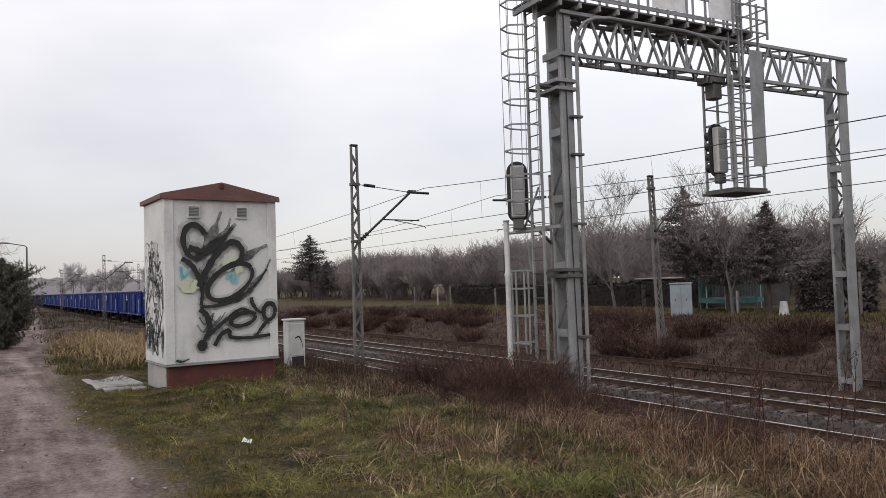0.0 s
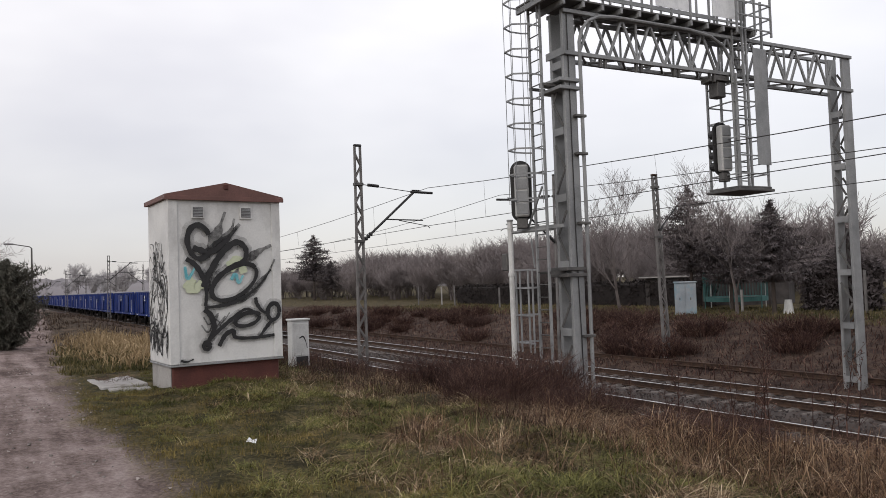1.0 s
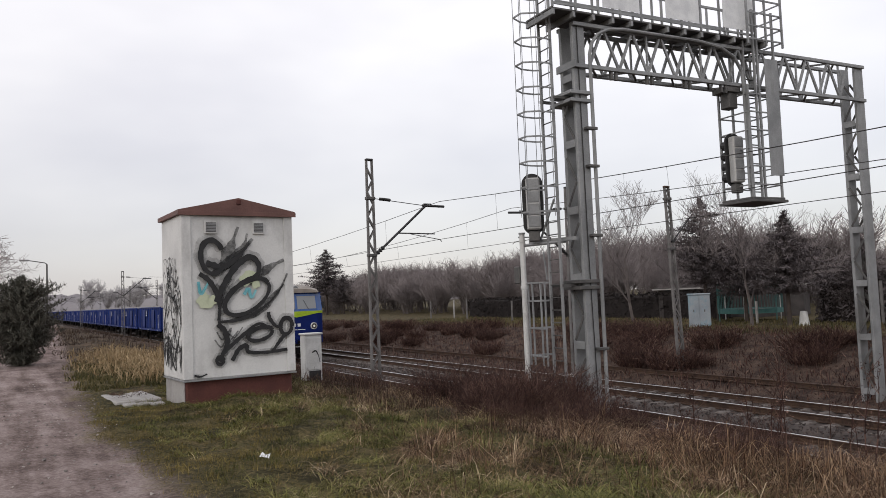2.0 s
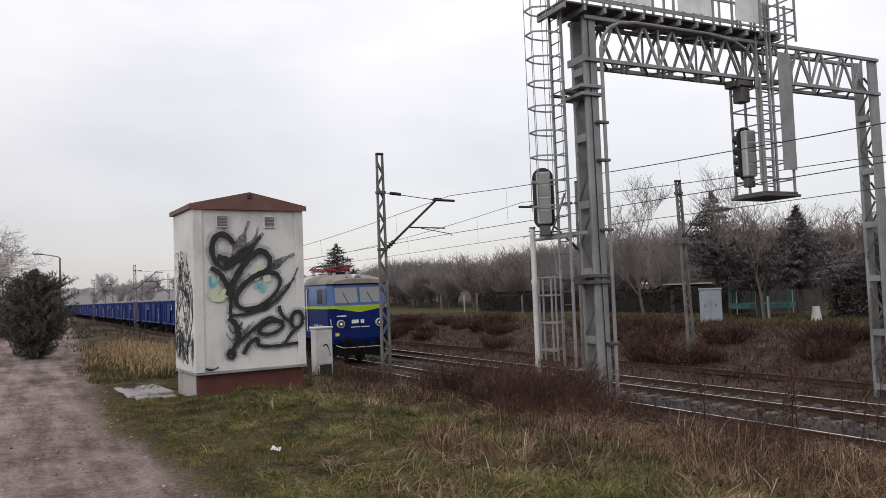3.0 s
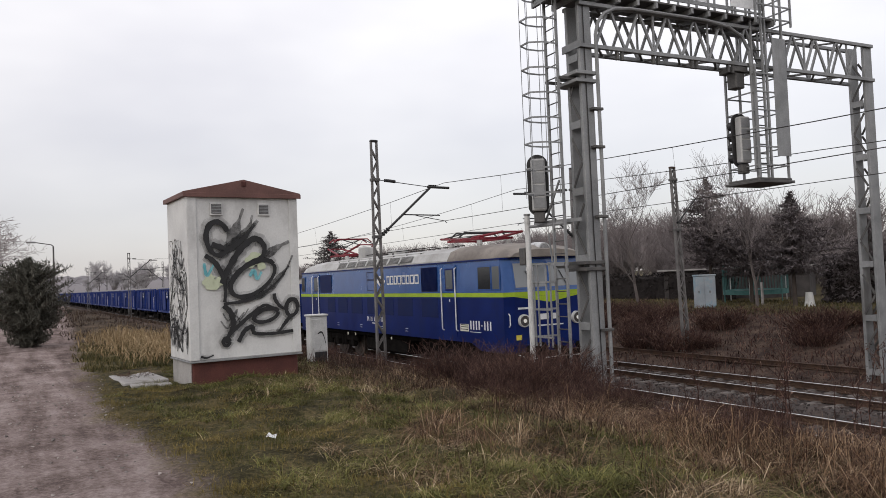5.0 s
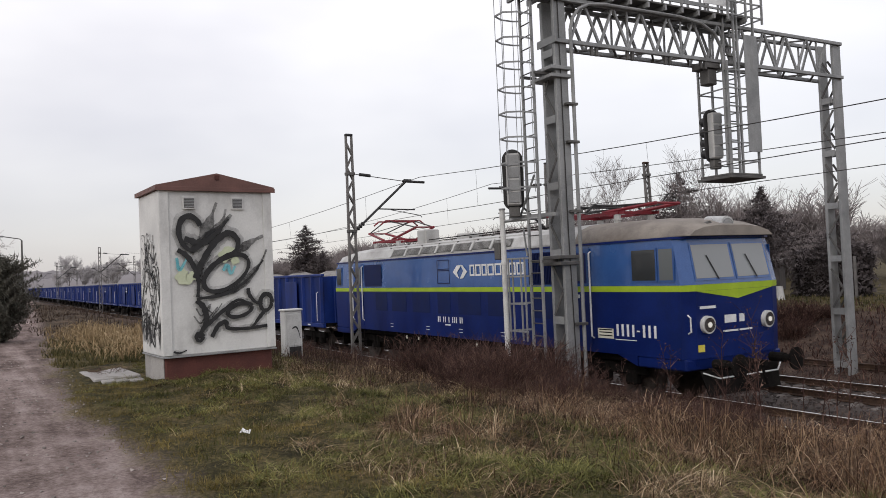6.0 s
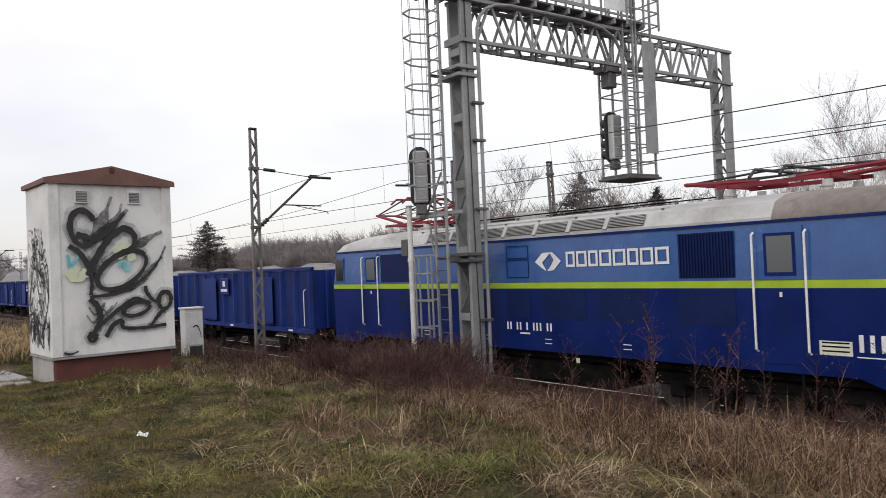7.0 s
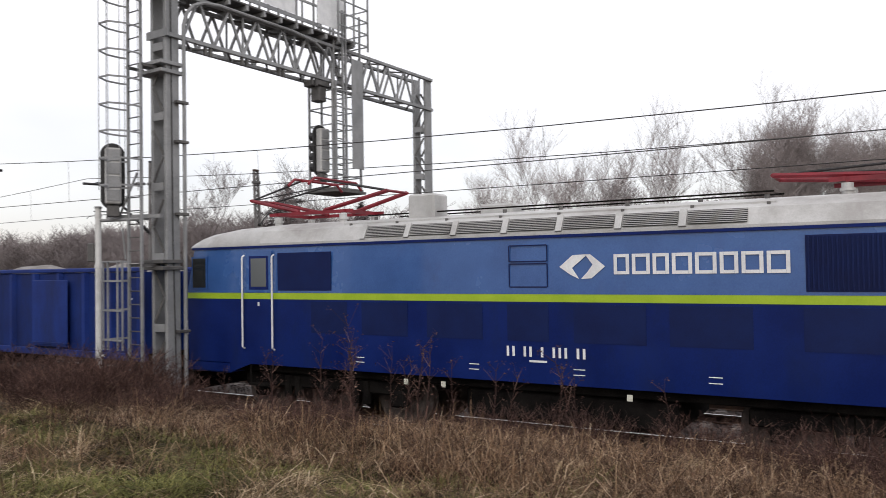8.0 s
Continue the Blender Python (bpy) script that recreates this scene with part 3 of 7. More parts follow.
MAST_X = [-24.0, -88.0, -141.0, -195.0, -250.0, 27.0]
for i, mx in enumerate(MAST_X):
    catenary_mast(mx, 10.75 + bend(mx), 0.15, 7.85 if mx > -50 else 7.1, 1, 2.75, "tapering grey lattice mast with a black bracket over the near track")
for mx in (-25.3, -74.0, -126.0, -156.0, -210.0, 29.0):
    catenary_mast(mx, 20.25 + bend(mx), -0.3, 7.4, -1, 2.85, "grey lattice mast with a black bracket over the second track")
t = catenary_mast(-21.6, 22.4, -0.05, 7.0, 1, 0, "slim brown lattice mast on the far bank, leaning slightly")
t.matrix_world = pose(-21.6, 22.4, 0, 1.0, -1.2, 0)
t.children[0].data.materials[0] = M_RAIL
s = Shape()
s.tube([(0, 0.1, 4.9), (0, 1.15, 5.85)], 0.03, 6)
s.disc((0, 0.13, 4.93), (0, 0.7, 0.7), 0.07, 0.16, 8)
part("strut", s, M_BLACK, t)


def wire_set(y, masts, label):
    t = thing("overhead_wire", label, "overhead wire", pose(0, 0, 0), group="overhead wires")
    masts = sorted(masts)
    contact, mess, drops = Shape(), Shape(), []
    for a, c in zip(masts, masts[1:]):
        n = 14
        pts, cps = [], []
        for i in range(n + 1):
            x = a + (c - a) * i / n
            f = 4 * (i / n) * (1 - i / n)
            pts.append((x, y + bend(x), 6.52 - 0.84 * f))
            cps.append((x, y + bend(x) + 0.12 * math.sin(i / n * math.pi), 5.12 + 0.05 * (1 - f)))
        mess.tube(pts, 0.011, 5)
        contact.tube(cps, 0.010, 5)
        for i in range(1, n, 2):
            drops.append(Shape().tube([cps[i], pts[i]], 0.0045, 4))
    part("messenger_wire", mess, M_WIRE, t)
    part("contact_wire", contact, M_WIRE, t)
    for drop in drops:
        part("dropper", drop, M_WIRE, t)


wire_set(TRACKS[0], MAST_X, "dark messenger and contact wire over the near track")
wire_set(TRACKS[1], (-25.3, -74.0, -126.0, -156.0, -210.0, 29.0), "dark messenger and contact wire over the second track")


# ---- signal gantry: s runs across the tracks (local y), u along them (local x) ----
G_NEAR, G_SPAN, G_TURN = (-13.60, 11.23), 9.775, -2.28


def column(parent, y, z0, z1, name="column"):
    c = part(name, Shape().box(0.17, 0.26, y - 0.17, y + 0.17, z0, z1, 0.012), M_GALV, parent)
    s = Shape().box(-0.26, -0.17, y - 0.17, y + 0.17, z0, z1, 0.012)
    part("channel", s, M_GALV, c)
    for sy in (-0.17, 0.17):
        z = z0 + 0.45
        k = 0
        while z < z1 - 0.4:
            part("batten", Shape().box(-0.168, 0.168, y + sy - 0.008, y + sy + 0.008, z, z + 0.17, 0.003), M_GALV, c)
            if z + 1.32 < z1:
                d = Shape()
                e = 1 if k % 2 else -1
                d.bar((-e * 0.165, y + sy, z + 0.19), (e * 0.165, y + sy, z + 0.72), 0.06, 0.012, (0, 1, 0))
                d.bar((e * 0.165, y + sy, z + 0.76), (-e * 0.165, y + sy, z + 1.30), 0.06, 0.012, (0, 1, 0))
                part("lacing", d, M_GALVDARK, c)
            z += 1.50
            k += 1
    return c


def ladder(parent, y0, y1, x, z0, z1, cage_dir, hoop_from, hoop_step, width_axis="x", wid=0.42, cage=0.72):
    """A rung ladder with a safety cage. It stands at (x, y0); its rungs run along x and the cage bulges along cage_dir * y."""
    lad = part("ladder", Shape().box(x - wid / 2 - 0.03, x - wid / 2 + 0.02, y0 - 0.03, y0 + 0.03, z0, z1, 0.006).box(x + wid / 2 - 0.02, x + wid / 2 + 0.03, y0 - 0.03, y0 + 0.03, z0, z1, 0.006), M_GALV, parent)
    z = z0 + 0.15
    while z < z1 - 0.05:
        part("rung", Shape().tube([(x - wid / 2, y0, z), (x + wid / 2, y0, z)], 0.014, 6), M_GALVDARK, lad)
        z += 0.28
    z = hoop_from
    arc = [(x + (wid / 2 + 0.10) * a, y0 + cage_dir * cage * c) for a, c in ((-0.8, 0.0), (-1.0, 0.20), (-1.0, 0.62), (-0.50, 1.0), (0.50, 1.0), (1.0, 0.62), (1.0, 0.20), (0.8, 0.0))]
    while z < z1:
        part("cage_hoop", Shape().loft([[(a * 1.0, c + 0.0, z - 0.018), (a * 1.0, c, z + 0.018), (x + (a - x) * 0.97, y0 + (c - y0) * 0.97, z + 0.018), (x + (a - x) * 0.97, y0 + (c - y0) * 0.97, z - 0.018)] for a, c in arc]), M_GALV, lad)
        z += hoop_step
    for a in arc[1:-1]:
        part("cage_strap", Shape().bar((*a, hoop_from - 0.1), (*a, z1), 0.014, 0.006), M_GALV, lad)
    return lad


def signal_head(parent, m):
    """A colour-light signal seen from behind: an oval black board and a grey lamp case."""
    oval = []
    for i in range(24):
        a = 2 * math.pi * i / 24
        oval.append((0.24 * math.cos(a), 0.24 * math.sin(a) + (0.46 if math.sin(a) > 0 else -0.46)))
    board = Shape().loft([[m @ Vector((0.06 + d, yy, zz)) for yy, zz in oval] for d in (-0.015, 0.015)])
    b = part("signal_board", board, M_BLACK, parent, "black oval signal board")
    part("lamp_case", Shape().box(0.08, 0.30, -0.155, 0.155, -0.60, 0.58, 0.03, m), M_ROOFGREY, b)
    for z in (-0.42, -0.14, 0.14, 0.42):
        part("case_door", Shape().box(0.302, 0.318, -0.13, 0.13, z - 0.12, z + 0.12, 0.006, m), M_GALV, b)
        part("hood", Shape().tube([m @ Vector((0.02, 0, z)), m @ Vector((-0.28, 0, z))], 0.12, 12), M_BLACK, b)
    part("base_box", Shape().box(0.05, 0.24, -0.12, 0.12, -0.86, -0.62, 0.02, m), M_GALVDARK, b)
    return b


def build_gantry():
    g = thing("signal_gantry", "grey steel lattice signal gantry over two tracks with caged ladders", "signal gantry", pose(G_NEAR[0], G_NEAR[1], 0, 0, 0, G_TURN))
    Z0, Z1 = 8.17, 9.125
    column(g, 0.0, -0.1, 9.17)
    column(g, G_SPAN, -0.5, 9.17)
    beam = part("beam", Shape().box(-0.36, 0.36, -0.20, -0.172, Z0 - 0.05, Z0 + 0.12, 0.004), M_GALV, g, "lattice girder beam")
    for u in (-0.28, 0.28):
        for z in (Z0, Z1):
            part("chord", Shape().box(u - 0.045, u + 0.045, -0.17, G_SPAN + 0.17, z - 0.045, z + 0.045, 0.008), M_GALV, beam)
    step = 0.43
    for u in (-0.28, 0.28):
        y, k = 0.25, 0
        while y + step < G_SPAN - 0.1:
            z = (Z0, Z1) if k % 2 == 0 else (Z1, Z0)
            part("web_diagonal", Shape().bar((u, y, z[0]), (u, y + step, z[1]), 0.055, 0.05, (1, 0, 0)), M_GALV, beam)
            if k % 4 == 3:
                part("web_post", Shape().bar((u, y + step, Z0), (u, y + step, Z1), 0.04, 0.04), M_GALV, beam)
            y, k = y + step, k + 1
    y, k = 0.3, 0
    while y < G_SPAN - 0.6:
        for z in (Z0, Z1):
            part("cross_lacing", Shape().bar((-0.28, y, z), (0.28, y + 0.6, z), 0.045, 0.04) if k % 2 else Shape().bar((0.28, y, z), (-0.28, y + 0.6, z), 0.045, 0.04), M_GALVDARK, beam)
        y, k = y + 0.6, k + 1
    # bolt brackets under the lower chord
    for y in (0.88, 1.02, 1.95, 2.10, 3.15, 3.30, 4.35, 4.50):
        part("hanger_stub", Shape().box(0.22, 0.30, y - 0.03, y + 0.03, Z0 - 0.24, Z0 - 0.04, 0.006), M_GALVDARK, beam)
    # walkway with railings above the beam
    deck = part("walkway", Shape().box(-0.55, 0.44, -0.85, 5.95, 9.32, 9.37, 0.01), M_GALVDARK, g)
    for y in [-0.8 + 0.55 * i for i in range(13)]:
        part("deck_bearer", Shape().box(-0.58, 0.48, y - 0.035, y + 0.035, 9.19, 9.318, 0.006), M_GALV, deck)
    for u in (-0.55, 0.44):
        for y in [-0.8 + 0.63 * i for i in range(11)]:
            if u < 0 and y < 0:
                continue
            part("railing_post", Shape().bar((u, y, 9.37), (u, y, 10.50), 0.045), M_GALV, deck)
        for z in (9.46, 9.97, 10.48):
            part("railing_bar", Shape().bar((u, 0.0 if u < 0 else -0.8, z), (u, 5.5, z), 0.035, 0.05), M_GALV, deck)
    # Solid panels, white for the sky that would show through fine mesh.
    for y in [0.5 + 1.89 * i for i in range(3)]:
        part("screen_panel", Shape().box(0.452, 0.465, y + 0.08, y + 1.15, 9.54, 10.42, 0.0), M_WHITE, deck, "safety screen as a solid panel, pale like the sky behind mesh")
    # bent conduit along the beam and down the column
    con = Shape()
    pts = [(0.33, 0.24, 0.3), (0.33, 0.24, 8.45), (0.36, 0.30, 8.72), (0.38, 0.46, 8.92), (0.38, 0.75, 9.06), (0.38, 1.2, 9.12), (0.38, 3.6, 9.12), (0.38, 4.3, 9.04), (0.38, 4.75, 8.84), (0.38, 4.98, 8.5), (0.38, 5.02, 8.1), (0.38, 5.02, 5.5)]
    con.tube(pts, 0.042, 8)
    part("cable_conduit", con, M_GALV, g, "grey bent cable conduit")
    part("earth_cable", Shape().tube([(0.275, -0.05, 9.1), (0.275, -0.03, 4.0), (0.28, 0.02, 1.2), (0.5, -0.15, 0.25)], 0.012, 6), M_BLACK, g)
    for z in (1.85, 4.35, 5.9, 6.75):
        part("conduit_clip", Shape().box(0.265, 0.39, 0.02, 0.32, z - 0.03, z + 0.03, 0.008), M_GALVDARK, g)
    for z in (7.38, 7.56, 3.20, 3.34):
        part("column_collar", Shape().box(-0.46, 0.33, -0.34, 0.22, z - 0.04, z + 0.04, 0.01), M_GALV if z > 5 else M_GALVDARK, g)
    for z in (7.47, 3.27):
        for u in (-0.45, 0.05):
            part("ladder_bracket", Shape().bar((u, -0.2, z), (u, -0.62, z), 0.06), M_GALVDARK, g)
    # caged ladder beside the near column
    lad = ladder(g, -0.62, 0, -0.18, 0.9, 10.4, -1, 4.9, 0.55)
    # lower guard frame of the ladder
    for x in (-0.50, -0.34, -0.02, 0.14):
        part("guard_upright", Shape().bar((x, -1.15, 1.55), (x, -1.15, 3.35), 0.03), M_GALV, lad)
    for z in (1.75, 2.35, 2.95, 3.35):
        part("guard_bar", Shape().bar((-0.52, -1.15, z), (0.16, -1.15, z), 0.05, 0.03).bar((-0.52, -1.15, z), (-0.42, -0.62, z), 0.04), M_GALV, lad)
    # signal on a bracket beside the ladder
    sm = pose(-0.72, -0.78, 5.15, 0, 0, -30)
    sh = signal_head(g, sm)
    part("signal_bracket", Shape().bar((-0.95, -0.75, 4.30), (0.25, -0.30, 4.30), 0.08).bar((-0.6, -0.7, 4.3), (-0.1, -0.62, 5.2), 0.035).bar((-0.5, -0.7, 4.05), (-0.45, -0.66, 3.4), 0.03), M_GALV, g)
    # hanging signal cage over the second track
    y0, y1 = 5.0, 6.02
    cg = part("signal_cage", Shape().box(-0.45, 0.55, y0 - 0.1, y1 + 0.05, 5.24, 5.30, 0.01).box(-0.5, 0.6, y0 - 0.15, y1 + 0.1, 5.17, 5.237, 0.01), M_GALVDARK, g)
    for x, y in ((-0.45, y0), (0.5, y0), (0.5, y0 + 0.30), (-0.45, y1), (0.5, y1), (0.5, y1 - 0.60), (-0.45, y0 + 0.5)):
        part("cage_post", Shape().bar((x, y, 5.3), (x, y, 8.15 if y < 5.2 else 10.1), 0.05), M_GALV, cg)
    z = 5.62
    while z < 8.1:
        part("cage_bar", Shape().bar((0.52, y0, z), (0.52, y1, z), 0.03, 0.035).bar((-0.47, y0, z), (0.52, y0, z), 0.035, 0.03).bar((-0.47, y0, z), (-0.47, y1, z), 0.035, 0.03).bar((-0.47, y1, z), (0.52, y1, z), 0.035, 0.03), M_GALV, cg)
        z += 0.46
    part("cage_panel", Shape().box(0.545, 0.565, y1 - 0.42, y1 + 0.06, 5.85, 8.85, 0.004), M_GALV, cg, "flat pale grey sheet panel")
    part("mount_plate", Shape().box(-0.2, 0.3, 4.52, 5.0, 7.98, 8.12, 0.01).box(-0.05, 0.25, 4.62, 4.92, 7.58, 7.975, 0.02), M_GALVDARK, cg)
    signal_head(cg, pose(-0.15, 5.02, 6.32, 0, 0, -10))
    lad2 = part("ladder", Shape().box(0.30, 0.36, 5.10, 5.14, 5.3, 10.2, 0.006).box(0.30, 0.36, 5.48, 5.52, 5.3, 10.2, 0.006), M_GALV, cg)
    z = 5.45
    while z < 10.1:
        part("rung", Shape().tube([(0.33, 5.12, z), (0.33, 5.50, z)], 0.016, 6), M_GALVDARK, cg)
        z += 0.24
    # upper cage above the walkway
    z = 9.3
    while z < 10.6:
        part("cage_bar", Shape().bar((0.62, 5.0, z), (0.62, 6.25, z), 0.03, 0.035).bar((-0.47, 6.25, z), (0.62, 6.25, z), 0.035, 0.03), M_GALV, cg)
        z += 0.34
    for y in (5.0, 5.65, 6.25):
        part("cage_post", Shape().bar((0.62, y, 9.16), (0.62, y, 10.7), 0.045), M_GALV, cg)
    for y, z in ((0.0, 0.4), (G_SPAN, -0.3)):
        part("footing", Shape().box(-0.6, 0.6, y - 0.5, y + 0.5, z - 0.8, z - 0.15, 0.04), M_CONCRETE, g)


build_gantry()

# slim white tube beside the gantry
t = thing("white_tube_post", "slim white painted tube post in the brambles beside the gantry", "post", pose(-14.58, 10.3, 0))
part("tube", Shape().tube([(0, 0, -0.1), (0, 0, 4.48)], 0.062, 12), M_WHITEPOLE, t, smooth=True)
part("collar", Shape().tube([(0, 0, 3.22), (0, 0, 3.30)], 0.078, 12).tube([(0, 0, 4.30), (0, 0, 4.36)], 0.074, 12), M_WHITEPOLE, t)
part("top_cap", Shape().tube([(0, 0, 4.482), (0, 0, 4.52)], 0.075, 12), M_GALV, t)
part("junction_box", Shape().box(-0.28, -0.07, -0.08, 0.08, 3.35, 3.75, 0.02), M_GALVDARK, t, "small grey junction box")
part("cross_tube", Shape().tube([(0, 0, 4.22), (0.9, 0.55, 4.25)], 0.035, 8), M_GALV, t)


# ---- white equipment hut with graffiti ----
def smooth_path(pts, n=6):
    pts = [Vector((*p, 0)) for p in pts]
    p = [pts[0] * 2 - pts[1]] + pts + [pts[-1] * 2 - pts[-2]]
    out = []
    for i in range(1, len(p) - 2):
        for k in range(n):
            t = k / n
            out.append(0.5 * ((2 * p[i]) + (p[i + 1] - p[i - 1]) * t + (2 * p[i - 1] - 5 * p[i] + 4 * p[i + 1] - p[i + 2]) * t * t + (3 * p[i] - p[i - 1] - 3 * p[i + 1] + p[i + 2]) * t ** 3))
    return out + [pts[-1]]


def ring_path(cx, cz, rx, rz, tilt=0.0, a0=0, a1=360, n=22):
    out = []
    for i in range(n + 1):
        a = radians(a0 + (a1 - a0) * i / n)
        x, z = rx * math.cos(a), rz * math.sin(a)
        c, s = math.cos(radians(tilt)), math.sin(radians(tilt))
        out.append(Vector((cx + x * c - z * s, cz + x * s + z * c, 0)))
    return out


def stroke(path, width, level, place, taper=0.25):
    """A sprayed line: a ribbon laid on a wall. place(u, v, out) gives the point in the thing's space."""
    s = Shape()
    n = len(path)
    vs = []
    for i, p in enumerate(path):
        d = (path[min(i + 1, n - 1)] - path[max(i - 1, 0)])
        d = d.normalized() if d.length else Vector((1, 0, 0))
        f = i / max(n - 1, 1)
        w = width / 2 * (1 - taper + taper * math.sin(math.pi * min(f * 1.25 + 0.12, 1.0))) * (1 + 0.12 * math.sin(i * 1.9))
        a = Vector((-d.y, d.x, 0)) * w
        vs += [place(p.x + a.x, p.y + a.y, level), place(p.x - a.x, p.y - a.y, level)]
    s.add(vs, [(2 * i, 2 * i + 1, 2 * i + 3, 2 * i + 2) for i in range(n - 1)])
    return s


